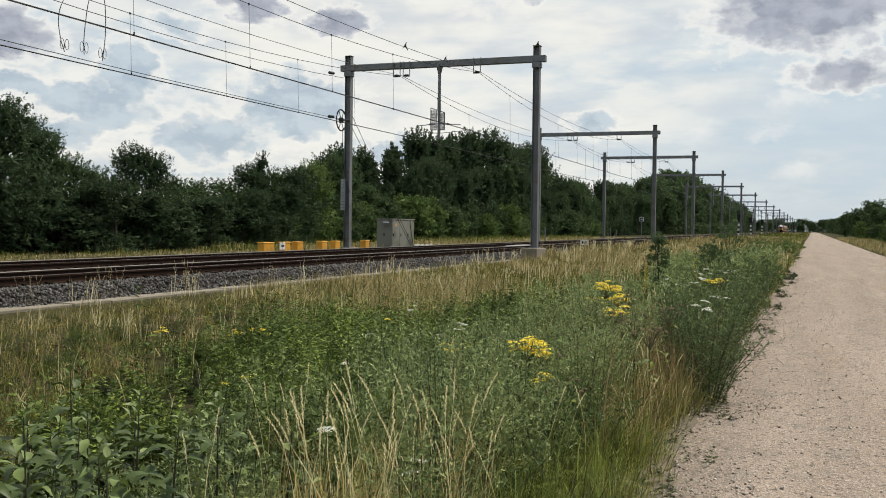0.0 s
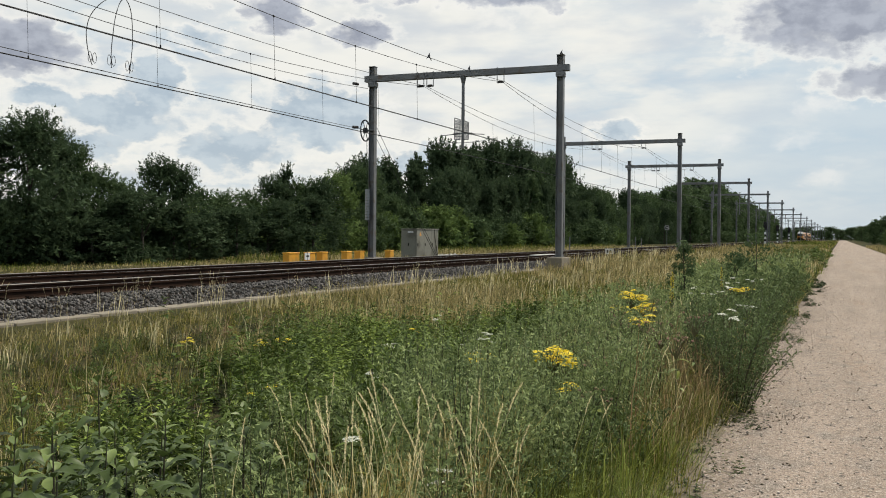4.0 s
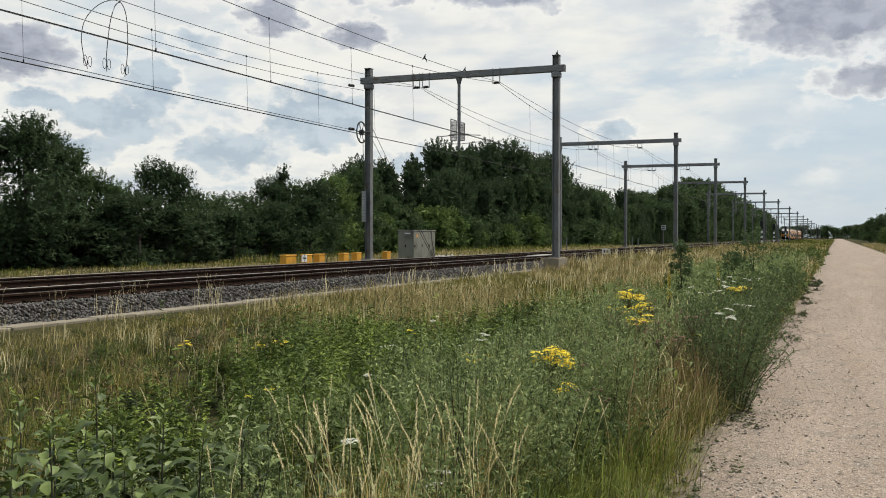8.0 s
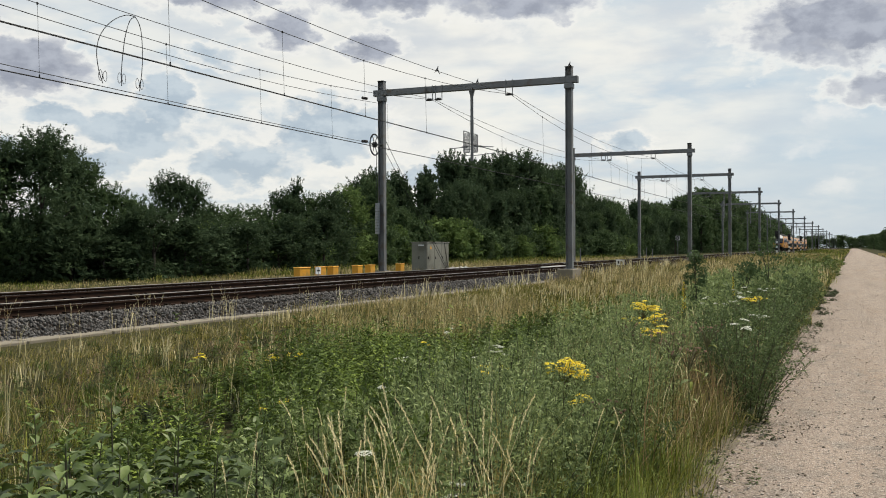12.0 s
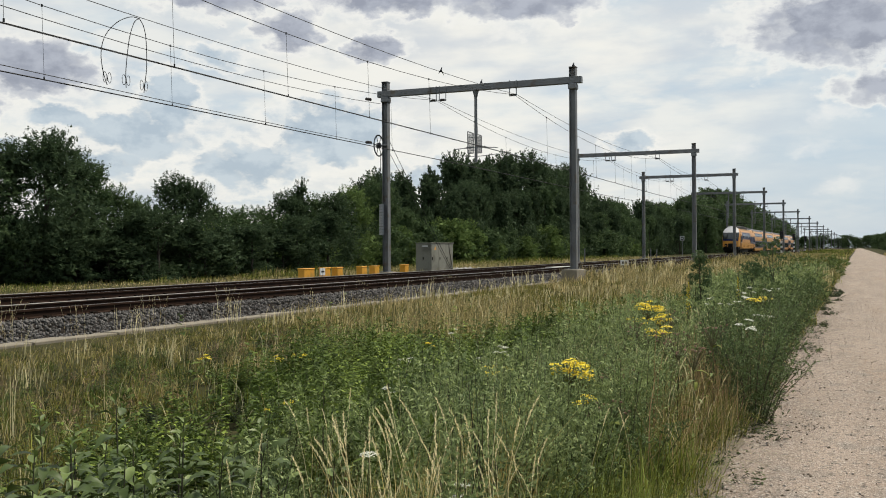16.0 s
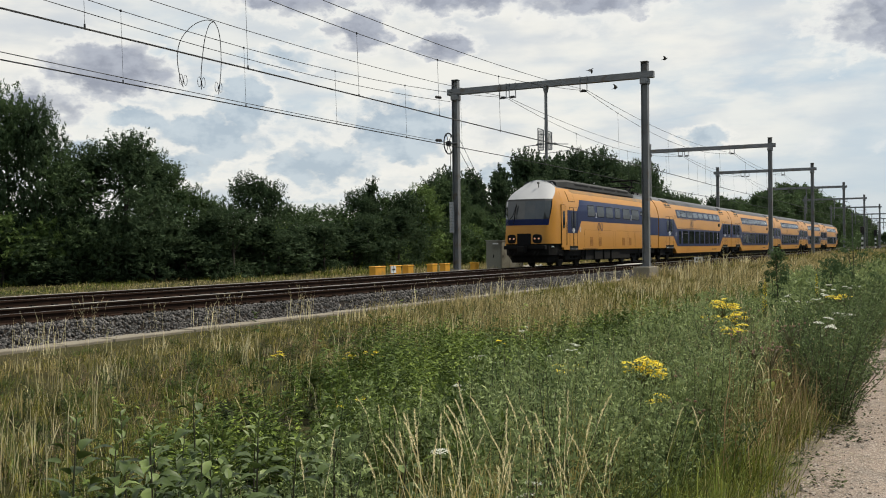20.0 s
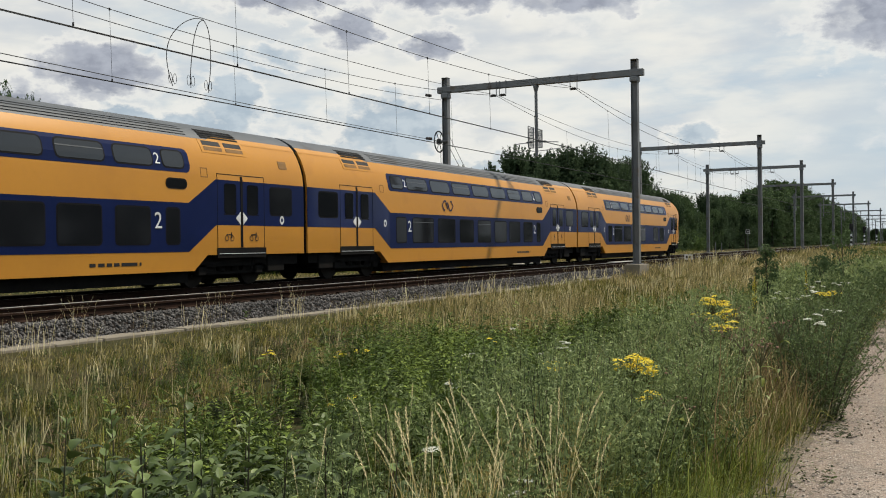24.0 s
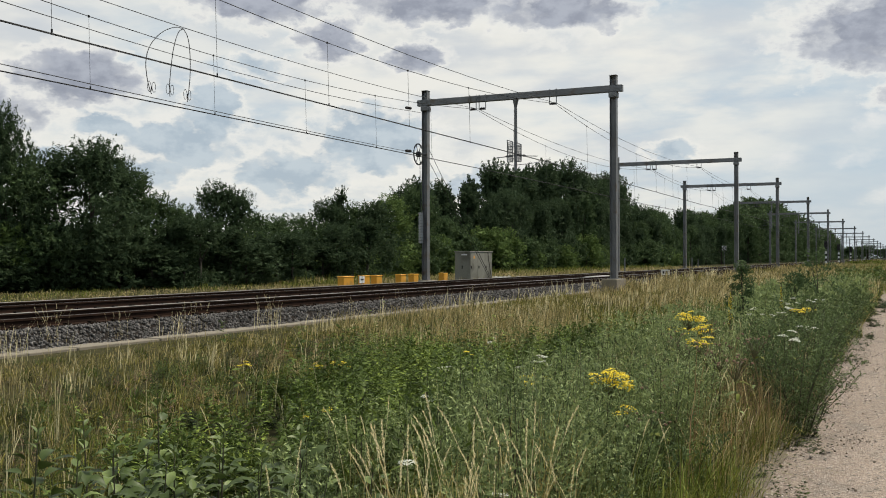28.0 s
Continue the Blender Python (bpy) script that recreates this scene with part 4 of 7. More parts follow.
def sheets(name, polys, mat, parent, label="", off=0.006):
    """The same painted area on either side of a carriage, one welded sheet a side."""
    for s in (1, -1):
        sh = Shape()
        for poly in polys:
            panel(sh, poly, off, (s,))
        bm = bmesh.new()
        bm.from_mesh(mesh_of(name, sh, mat))
        bmesh.ops.remove_doubles(bm, verts=bm.verts, dist=0.0005)
        me = bpy.data.meshes.new(name)
        bm.to_mesh(me)
        bm.free()
        me.materials.append(M[mat])
        me.polygons.foreach_set("use_smooth", [True] * len(me.polygons))
        me.set_sharp_from_angle(angle=radians(30))
        part(name, me, None, parent, label)


def rect(y0, y1, z0, z1, cut=0.0):
    if not cut:
        return [(y0, z0), (y1, z0), (y1, z1), (y0, z1)]
    c = cut
    return [(y0 + c, z0), (y1 - c, z0), (y1 - c * 0.3, z0 + c * 0.3), (y1, z0 + c), (y1, z1 - c), (y1 - c * 0.3, z1 - c * 0.3), (y1 - c, z1), (y0 + c, z1),
            (y0 + c * 0.3, z1 - c * 0.3), (y0, z1 - c), (y0, z0 + c), (y0 + c * 0.3, z0 + c * 0.3)]


def hull(y0, y1, z0, z1, steps=1):
    zs = sorted({z0, z1, *[p[0] for p in PROFILE if z0 < p[0] < z1]})
    ring = [(half_width(z), z) for z in zs] + [(-half_width(z), z) for z in reversed(zs) if half_width(z) > 0.001]
    return Shape().loft([[(x, y0 + (y1 - y0) * i / steps, z) for x, z in ring] for i in range(steps + 1)])


def window(parent, y0, y1, z0, z1, sides=(1, -1), name="window", bar=False, glass="glass", cut=0.10):
    for s in sides:
        w = part(name, panel(Shape(), rect(y0, y1, z0, z1, cut), 0.010, (s,)), "bellows", parent)
        part("pane", panel(Shape(), rect(y0 + 0.04, y1 - 0.04, z0 + 0.04, z1 - 0.04, cut - 0.03), 0.014, (s,)), glass, w)
        if bar:
            part("sash_bar", panel(Shape(), rect(y0 + 0.04, y1 - 0.04, z1 - 0.2, z1 - 0.17), 0.02, (s,)), "grey_roof", w)


def side_door(parent, yc, wide=2.1, diamond=True):
    """A pair of sliding leaves on both sides, with its step."""
    for s in (1, -1):
        d = part("door", panel(Shape(), rect(yc - wide / 2, yc + wide / 2, 1.08, 3.12), 0.003, (s,)), "yellow", parent)
        gap = panel(Shape(), rect(yc - 0.05, yc + 0.05, 1.08, 3.08), 0.014, (s,))
        for y in (yc - wide / 2, yc + wide / 2 - 0.015):
            panel(gap, rect(y, y + 0.015, 1.08, 3.12), 0.009, (s,))
        panel(gap, rect(yc - wide / 2, yc + wide / 2, 3.1, 3.12), 0.009, (s,))
        part("seal", gap, "bellows", d, "dark rubber door seal")
        for k in (-1, 1):
            y0, hw = (yc + k * 0.5, 0.26) if wide > 1.3 else (yc + k * wide * 0.2, wide * 0.09)
            lw = part("door_window", panel(Shape(), rect(y0 - hw, y0 + hw, 2.02, 2.86, min(0.08, hw * 0.6)), 0.012, (s,)), "glass", d)
            part("rim", panel(Shape(), rect(y0 - hw - 0.02, y0 + hw + 0.02, 1.99, 2.02), 0.010, (s,)), "bellows", d)
            g = 0.2 if wide > 1.3 else 0.155
            if diamond:
                part("arrow_mark", panel(Shape(), [(yc + k * 0.06, 1.9 - g * 0.9), (yc + k * g * 1.3, 1.9), (yc + k * 0.06, 1.9 + g * 0.9)][::k], 0.016, (s,)), "white", d)
        x = s * 1.415
        part("step", Shape().box(min(x, x - s * 0.3), max(x, x - s * 0.3), yc - wide / 2 - 0.02, yc + wide / 2 + 0.06, 0.80, 1.075), "black", d)
        part("step_edge", Shape().box(min(x, x + s * 0.02), max(x, x + s * 0.02), yc - wide / 2 + 0.05, yc + wide / 2, 0.905, 0.92), "white", d)


def ring_mark(parent, y, z):
    for s in (1, -1):
        sh = Shape()
        pts = []
        n = 14
        for r in (0.11, 0.05):
            pts += [(s * (half_width(z) + 0.012), y + r * math.cos(2 * math.pi * k / n), z + 1.2 * r * math.sin(2 * math.pi * k / n)) for k in range(n)]
        sh.add(pts, [(k, (k + 1) % n, n + (k + 1) % n, n + k) for k in range(n)])
        part("round_mark", sh, "white", parent)


def digit(parent, text, y, z, size=0.42, mat="white"):
    for s in (1, -1):
        cu = bpy.data.curves.new("class_digit", "FONT")
        cu.body, cu.size, cu.extrude = text, size * 1.4, 0.002
        cu.materials.append(M[mat])
        ob = new("class_digit", cu)
        ob.parent = parent
        slope = math.degrees(math.atan2(half_width(z - 0.1) - half_width(z + 0.1), 0.2)) if z > 2.9 else 0
        ob.matrix_basis = pose(s * (half_width(z - size / 2) + 0.022), y - s * size * 0.4, z - size / 2, 90 - slope, 0, 90 * s)


def emblem(parent, y, z):
    """The operator's mark as plain dark bars."""
    for s in (1, -1):
        sh = Shape()
        for turn in (1, -1):
            line = [Vector((turn * p, turn * q)) for p, q in ((-0.27, -0.21), (-0.38, -0.21), (-0.56, 0.0), (-0.38, 0.21), (-0.20, 0.21), (0.01, -0.16))]
            verts = []
            for i, p in enumerate(line):
                d = (line[min(i + 1, len(line) - 1)] - p).normalized() + (p - line[max(i - 1, 0)]).normalized()
                d.normalize()
                for k in (-0.036, 0.036):
                    verts.append((s * (half_width(z) + 0.013 + 0.001 * turn), y + s * (0.88 * p.x - k * d.y), z + 0.86 * p.y + k * d.x))
            sh.add(verts, [(2 * i, 2 * i + 1, 2 * i + 3, 2 * i + 2) for i in range(len(line) - 1)])
        part("emblem", sh, "mark", parent, "plain dark blue emblem")


def pictogram(parent, y, z, picture):
    """A small dark sign on a door leaf: one wheel and a seated bar shape, or two wheels and a frame."""
    for s in (1, -1):
        sh = Shape()
        n = 12
        for dy in ((0.0,) if picture == "wheelchair" else (-0.12, 0.12)):
            pts = []
            for r in (0.085, 0.062):
                pts += [(s * 1.413, y + dy + r * math.cos(2 * math.pi * k / n), z - 0.08 + r * math.sin(2 * math.pi * k / n)) for k in range(n)]
            sh.add(pts, [(k, (k + 1) % n, n + (k + 1) % n, n + k) for k in range(n)])
        if picture == "wheelchair":
            panel(sh, rect(y - 0.02, y + 0.02, z - 0.02, z + 0.14), 0.014, (s,))
            panel(sh, rect(y, y + 0.14, z - 0.02, z + 0.02), 0.014, (s,))
        else:
            panel(sh, rect(y - 0.12, y + 0.12, z + 0.01, z + 0.035), 0.014, (s,))
            panel(sh, rect(y + 0.08, y + 0.105, z - 0.08, z + 0.08), 0.014, (s,))
        part("door_sign", sh, "sign_black", parent, "small dark pictogram")


def bogie(parent, yc, base=2.5):
    b = part("bogie", Shape(), "black", parent)
    f = Shape()
    for s in (-1, 1):
        x = s * 1.02
        prof = [(-base / 2 - 0.55, 0.5), (-base / 2 - 0.3, 0.72), (-0.75, 0.74), (-0.55, 0.42), (0.55, 0.42), (0.75, 0.74), (base / 2 + 0.3, 0.72), (base / 2 + 0.55, 0.5), (base / 2, 0.38), (0.8, 0.34), (-0.8, 0.34), (-base / 2, 0.38)]
        f.loft([[(x + k, yc + y, z) for y, z in prof] for k in (-0.09, 0.09)])
        for y in (-0.3, 0.3):
            f.tube([(x, yc + y, 0.42), (x, yc + y, 0.86)], 0.13, 10)
        for y in (-base / 2, base / 2):
            f.box(x + s * 0.08 - 0.1, x + s * 0.08 + 0.1, yc + y - 0.17, yc + y + 0.17, 0.32, 0.64, 0.03)
            f.tube([(x + s * 0.18, yc + y - 0.4, 0.45), (x + s * 0.18, yc + y - 0.3, 0.85)], 0.04, 6)
    f.box(-1.0, 1.0, yc - 0.4, yc + 0.4, 0.4, 0.7)
    f.box(-0.66, 0.66, yc - base / 2 - 0.5, yc + base / 2 + 0.5, 0.2, 0.62)
    b.data = mesh_of("bogie", f, "black")
    for y in (-base / 2, base / 2):
        for s in (-1, 1):
            w = Shape().disc((s * 0.78, yc + y, 0.46), (1, 0, 0), 0.46, 0.12, 24)
            w.disc((s * 0.72, yc + y, 0.46), (1, 0, 0), 0.49, 0.03, 24)
            w.disc((s * 0.86, yc + y, 0.46), (1, 0, 0), 0.14, 0.1, 12)
            part("wheel", w, "wheel", b)
        part("axle", Shape().tube([(-0.75, yc + y, 0.46), (0.75, yc + y, 0.46)], 0.08, 8), "wheel", b)


def roof_vent(parent, y0, y1):
    for s in (1, -1):
        v = part("roof_vent", panel(Shape(), rect(y0, y1, 3.68, 4.05), 0.012, (s,)), "yellow", parent)
        g = Shape()
        for k in (0.06, 0.54):
            a = y0 + (y1 - y0) * k
            panel(g, rect(a, a + (y1 - y0) * 0.4, 3.75, 3.85), 0.018, (s,))
        part("grille", g, "grille", v)
        g = Shape()
        for k in (0.06, 0.54):
            a = y0 + (y1 - y0) * k
            panel(g, rect(a, a + (y1 - y0) * 0.4, 3.89, 4.02), 0.018, (s,))
        part("grille", g, "soot", v, "dark sooty grille")
        lv = Shape()
        for k in range(4):
            z = 4.11 + 0.07 * k
            panel(lv, rect(y0 + 0.2, y1 - 0.1, z, z + 0.045), 0.025, (s,))
        part("louvre", lv, "bellows", v)


def cab_nose(parent, flip):
    """The sloping driving end. Its own y runs from 0 (full body) to about -2.9 at the nose; flip puts it on the tail."""
    k = -1 if flip else 1
    zs = (0.88, 1.2, 1.7, 2.14, 2.45, 2.8, 3.1, 3.38, 3.48, 3.7, 3.95, 4.15, 4.32, 4.45, 4.54)
    face = dict(zip(zs, (-2.02, -2.04, -2.02, -1.96, -1.92, -1.87, -1.82, -1.76, -1.68, -1.36, -0.96, -0.62, -0.34, -0.13, -0.02)))

    def ring(z, grow=0.0):
        w = min(half_width(z), 1.40) + grow
        yf = face[z] - grow
        taper = 0.10 * max(0.0, min(1.0, (z - 0.8) / 3.0))
        yc = min(-0.02, yf + 0.5 - 0.14 * max(0.0, min(1.0, (3.38 - z) / 1.2)))
        narrow = 0.18 * max(0.0, min(1.0, (3.48 - z) / 1.2))
        dome = 0.09 * math.sin(math.pi * max(0.0, z - 3.48) / 1.06)
        wc = w - 0.04 - taper * 0.3 - narrow + dome
        cy = [min(-0.01, yf + d) for d in (0.15, 0.04)]
        return [(x, k * y, z) for x, y in ((w, 0.0), (wc + 0.02 + narrow * 0.95, yc * 0.55), (wc, yc), (wc * 0.80, cy[0]), (wc * 0.42, cy[1]), (0, yf), (-wc * 0.42, cy[1]), (-wc * 0.80, cy[0]),
                                           (-wc, yc), (-wc - 0.02 - narrow * 0.95, yc * 0.55), (-w, 0.0))]

    def band(za, zb, grow, i0=0, i1=11, caps=False):
        rows = [z for z in zs if za - 1e-6 <= z <= zb + 1e-6]
        return Shape().loft([ring(z, grow)[i0:i1] for z in rows], caps, False)

    cab = part("cab", band(1.2, 3.48, 0.0), "yellow", parent, "yellow driving cab", True)
    part("cab_roof", band(3.48, 4.54, 0.0, 2, 9), "silver", cab, "silver sloping cab roof", True)
    for a, b in ((0, 3), (8, 11)):
        part("roof_cheek", band(3.48, 4.15, 0.0, a, b), "yellow", cab, "", True)
        part("roof_shoulder", band(4.15, 4.54, 0.0, a, b), "grey_roof", cab, "", True)
        x = 1.15 if a == 0 else -1.15
        for z in (0.35, 0.6, 0.8):
            part("cab_step", Shape().box(x - 0.2, x + 0.2, min(k * -0.6, k * -0.05), max(k * -0.6, k * -0.05), z, z + 0.04), "black", cab)
    part("cab_brow", band(3.38, 3.48, 0.012, 2, 9), "soot", cab)
    for a, b in ((2, 4), (7, 9)):
        q = [ring(z, 0.016)[a:b] for z in zs if 2.44 < z < 3.4]
        edge = [[(p[0] if a == 2 else p[1]), tuple(u * 0.86 + v * 0.14 for u, v in zip(*(p if a == 2 else p[::-1])))] for p in q]
        part("window_edge", Shape().loft(edge, False, False), "bellows", cab, "black windscreen surround")
    part("windscreen", band(2.45, 3.38, 0.012, 2, 9), "windscreen", cab, "large dark windscreen")
    part("cab_band", band(2.14, 2.45, 0.012, 2, 9), "blue", cab)
    for way in (((-0.95, 2.2), (-0.62, 2.62), (-0.42, 3.22)), ((-0.55, 2.2), (-0.5, 2.75), (-0.42, 3.22)), ((-0.52, 2.4), (-0.5, 3.05), (-0.5, 3.1))):
        part("wiper", Shape().tube([(x, k * -(2.06 - 0.16 * (z - 2.2)), z) for x, z in way], [0.016, 0.02, 0.012], 5), "bellows", cab)
    part("coupler_panel", Shape().box(-0.37, 0.37, min(k * -1.9, k * -2.06), max(k * -1.9, k * -2.06), 1.1, 1.72, 0.02), "bellows", cab)
    for x in (-0.68, 0.68):
        lamp = Shape().loft([[(x + r * 0.25 * math.copysign(abs(math.cos(a)) ** 0.6, math.cos(a)), k * y, 1.45 + r * 0.23 * math.copysign(abs(math.sin(a)) ** 0.6, math.sin(a))) for a in (2 * math.pi * i / 20 for i in range(20))] for y, r in ((-1.6, 1), (-1.97, 1), (-2.01, 0.86))])
        hl = part("headlight", lamp, "bellows", cab, "dark oval headlight housing")
        for dx in (-0.1, 0.12):
            part("lens", Shape().disc((x + dx, k * -2.018, 1.46), (0, 1, 0), 0.045, 0.02, 12), "silver" if flip else "lamp", hl)
    skirt = Shape().loft([[(x, k * y, z) for x, y in ((1.3 * g, -0.01), (1.3 * g, -0.9 * h), (1.17 * g, -1.6 * h), (0.92 * g, -1.85 * h), (0.4 * g, -1.95 * h), (-0.4 * g, -1.95 * h), (-0.92 * g, -1.85 * h), (-1.17 * g, -1.6 * h), (-1.3 * g, -0.9 * h), (-1.3 * g, -0.01))]
                          for z, g, h in ((0.24, 0.84, 0.80), (0.55, 0.86, 0.86), (0.62, 0.98, 0.97), (1.21, 1.0, 1.0))])
    part("buffer_beam", Shape().box(-1.12, 1.12, min(k * -1.7, k * -2.02), max(k * -1.7, k * -2.02), 0.92, 1.12, 0.03), "black", cab)
    sk = part("plough", skirt, "black", cab)
    part("coupler", Shape().box(-0.18, 0.18, min(k * -2.0, k * -2.5), max(k * -2.0, k * -2.5), 0.75, 1.1, 0.04), "black", cab)
    for x in (-0.75, -0.55, 0.55, 0.75):
        part("hose", Shape().tube([(x, k * -1.88, 0.8), (x, k * -2.2, 0.6), (x, k * -1.88, 0.4)], 0.025, 5), "black", sk)
    for s in (-1, 1):
        x = s * 1.37
        door = part("cab_door", Shape().box(min(x, x + s * 0.045), max(x, x + s * 0.040), min(k * -0.34, k * 0.27), max(k * -0.34, k * 0.27), 1.0, 3.2, 0.008), "yellow", cab)
        seam = Shape()
        for ya, yb, za, zb in ((-0.365, -0.34, 1.0, 3.2), (0.27, 0.295, 1.0, 3.2), (-0.365, 0.295, 3.2, 3.225)):
            seam.box(min(x, x + s * 0.036), max(x, x + s * 0.036), min(k * ya, k * yb), max(k * ya, k * yb), za, zb)
        part("door_seam", seam, "grille", door)
        pill = [(0.145 * math.cos(a), 0.145 * math.sin(a) + (0.32 if math.sin(a) > 1e-6 else -0.32)) for a in (2 * math.pi * (i + 0.5) / 20 for i in range(20))]
        part("cab_window", Shape().loft([[(x + s * d, k * (-0.01 + p), 2.45 + q) for p, q in pill] for d in (0.0, 0.050)]), "glass", door)
        part("door_handle", Shape().tube([(x + s * 0.05, k * -0.22, 2.1), (x + s * 0.09, k * -0.22, 2.1), (x + s * 0.09, k * -0.08, 2.1)], 0.016, 6), "silver", door)
        for y in (-0.42, 0.36):
            part("handrail", Shape().tube([(x + s * 0.03, k * y, 1.12), (x + s * 0.065, k * y, 1.16), (x + s * 0.065, k * y, 2.25), (x + s * 0.03, k * y, 2.29)], 0.018, 5), "black", door)
        part("number_mark", Shape().box(min(s * 1.19, s * 1.268), max(s * 1.19, s * 1.268), min(k * -1.34, k * -1.1), max(k * -1.34, k * -1.1), 1.02, 1.08), "white", sk, "unreadable pale number")
    return cab


def bellows_ring(parent, y0, y1):
    """One pleated sleeve, seven folds."""
    zs = (0.86, 2.95, 3.5, 4.0, 4.3, 4.48)
    rings = []
    n = 14
    for i in range(n + 1):
        sc = 0.965 if i % 2 else 0.93
        y = y0 + (y1 - y0) * i / n
        rings.append([(half_width(z) * sc, y, z * (1 if z < 2 else 0.995)) for z in zs] + [(-half_width(z) * sc, y, z * (1 if z < 2 else 0.995)) for z in reversed(zs)])
    part("bellows", Shape().loft(rings), "bellows", parent, "black corridor bellows")


UPPER = ((5.45, 6.4), (6.65, 8.35), (8.6, 10.3), (10.55, 12.25), (12.5, 14.2), (14.45, 16.1), (16.4, 17.9), (18.15, 19.5), (19.8, 20.65))
LOWER = ((5.75, 6.55), (7.0, 8.75), (9.1, 10.7), (11.1, 12.5), (12.9, 14.3), (14.7, 16.1), (16.4, 17.75), (18.15, 19.35), (19.88, 20.42))


def double_decker(name, label, tail, front_class, rear_class, vestibule=True, picture="wheelchair"):
    length = 26.1
    end = 23.35 if tail else length - 0.10
    c = thing(name, label, "train carriage", group="train carriages")
    part("body", hull(0.10, end, 0.88, 4.06, 4), "yellow", c, "yellow carriage body", True)
    y1 = 20.2 if tail else 20.75
    roof = hull(0.10, end, 4.055, 4.57, 4)
    part("roof", roof, "grey_roof", c, "dark grey ribbed roof", True)
    shoulders = [[(0.10, 4.03), (4.25, 4.03), (3.75, 4.20), (0.10, 4.20)]]
    if not tail:
        shoulders.append([(y1 + 1.05, 4.03), (end, 4.03), (end, 4.20), (y1 + 1.55, 4.20)])
    for area in shoulders:
        sheets("roof_shoulder", [area], "yellow", c, "", 0.008)
    ribs = Shape()
    for z in (4.14, 4.22, 4.3, 4.37):
        panel(ribs, rect(4.8, y1 + 0.4, z, z + 0.025), 0.03)
    part("roof_rib", ribs, "grey_roof", c)
    belly = Shape()
    ring = [(1.395, 0.47), (1.40, 0.9), (-1.40, 0.9), (-1.395, 0.47)]
    belly.loft([[(x, (4.55 if z > 0.5 else 5.15), z) for x, z in ring], [(x, (y1 + 0.75 if z > 0.5 else y1 + 0.2), z) for x, z in ring]])
    part("belly", belly, "yellow", c)
    part("underframe", Shape().box(-1.16, 1.16, 5.15, y1 + 0.2, 0.16, 0.469).box(-1.2, 1.2, 0.4, 5.15, 0.56, 0.879).box(-1.2, 1.2, y1 + 0.2, end - 0.1, 0.56, 0.879), "black", c)
    e1 = 23.2 if tail else length - 0.10
    sheets("blue_band", (rect(0.10, 4.25, 1.70, 2.95), [(4.25, 1.70), (5.35, 0.98), (5.35, 2.27), (4.25, 2.95)], rect(5.35, y1, 0.98, 2.27),
                         [(y1, 0.98), (y1 + 1.1, 1.70), (y1 + 1.1, 2.95), (y1, 2.27)], rect(y1 + 1.1, min(e1, end), 1.70, 2.95)), "blue", c, "dark blue livery band")
    sheets("upper_band", (rect(5.25, y1 + 0.1, 3.06, 3.70, 0.14),), "blue", c, "dark blue upper window band")
    if front_class == "1":
        sheets("trim_line", (rect(5.6, 14.0, 2.33, 2.36),), "mark", c, "", 0.008)
        sheets("trim_line", (rect(5.5, 11.5, 2.99, 3.01),), "mark", c, "", 0.008)
    for i, (a, b) in enumerate(UPPER):
        if b < y1 + 0.1:
            window(c, a, b, 3.14, 3.64, bar=i in (1, 3, 6), glass="glass_sky", cut=0.14)
    for i, (a, b) in enumerate(LOWER):
        if b < y1 and not (tail and i == 5):
            window(c, a, b, 1.16, 2.14, bar=i in (1, 4))
    window(c, y1 - 0.85, y1 - 0.05, 2.62, 2.90, cut=0.12)
    if vestibule:
        window(c, 0.71, 1.87, 2.0, 2.86)
    side_door(c, 3.05)
    ring_mark(c, 4.95, 1.88)
    if tail:
        side_door(c, 22.4, 1.5)
        ring_mark(c, 20.8, 1.88)
        part("service_hatch", panel(Shape(), rect(13.6, 15.0, 0.55, 0.88), 0.008), "yellow", c)
    else:
        side_door(c, length - 3.15)
        window(c, length - 1.85, length - 0.72, 2.0, 2.86)
        ring_mark(c, length - 1.25, 1.88)
        for dy in (-0.55, 0.55):
            pictogram(c, length - 3.15 + dy, 1.42, picture)
        for s in (1, -1):
            part("latch", panel(Shape(), rect(length - 1.25, length - 0.85, 3.42, 3.66), 0.010, (s,)), "grille", c)
        roof_vent(c, length - 4.6, length - 2.7)
    roof_vent(c, 2.5, 4.4)
    if tail:
        roof_vent(c, 21.1, 22.6)
    for y in (4.62, (y1 + 0.5)):
        sheets("hatch_seam", (rect(y, y + 0.28, 2.98, 3.0), rect(y, y + 0.28, 3.22, 3.24), rect(y, y + 0.02, 3.0, 3.22), rect(y + 0.26, y + 0.28, 3.0, 3.22)), "grille", c, "", 0.004)
    marks = Shape()
    for k, wide in enumerate((0.18, 0.2, 0.16, 0.17, 0.52, 0.06)):
        y = y1 - 3.4 + (0, 0.26, 0.53, 0.76, 1.0, 1.6)[k]
        marks.box(1.401, 1.406, y, y + wide, 0.66, 0.74).box(-1.406, -1.401, y, y + wide, 0.66, 0.74)
    part("data_marks", marks, "sign_black", c, "unreadable row of small marks")
    for y in (1.35, length - 1.35):
        if y < end:
            part("end_case", Shape().box(-1.25, 1.25, y - 0.42, y + 0.42, 0.36, 0.87, 0.03), "black", c)
    emblem(c, 10.0, 2.66)
    digit(c, front_class, 6.52, 3.4, 0.3)
    digit(c, front_class, 6.78, 1.80)
    digit(c, rear_class, 19.62 if not tail else 19.62, 1.80)
    digit(c, rear_class, 19.65, 3.38, 0.3)
    bogie(c, 3.35)
    bogie(c, 22.0 if tail else length - 3.35)
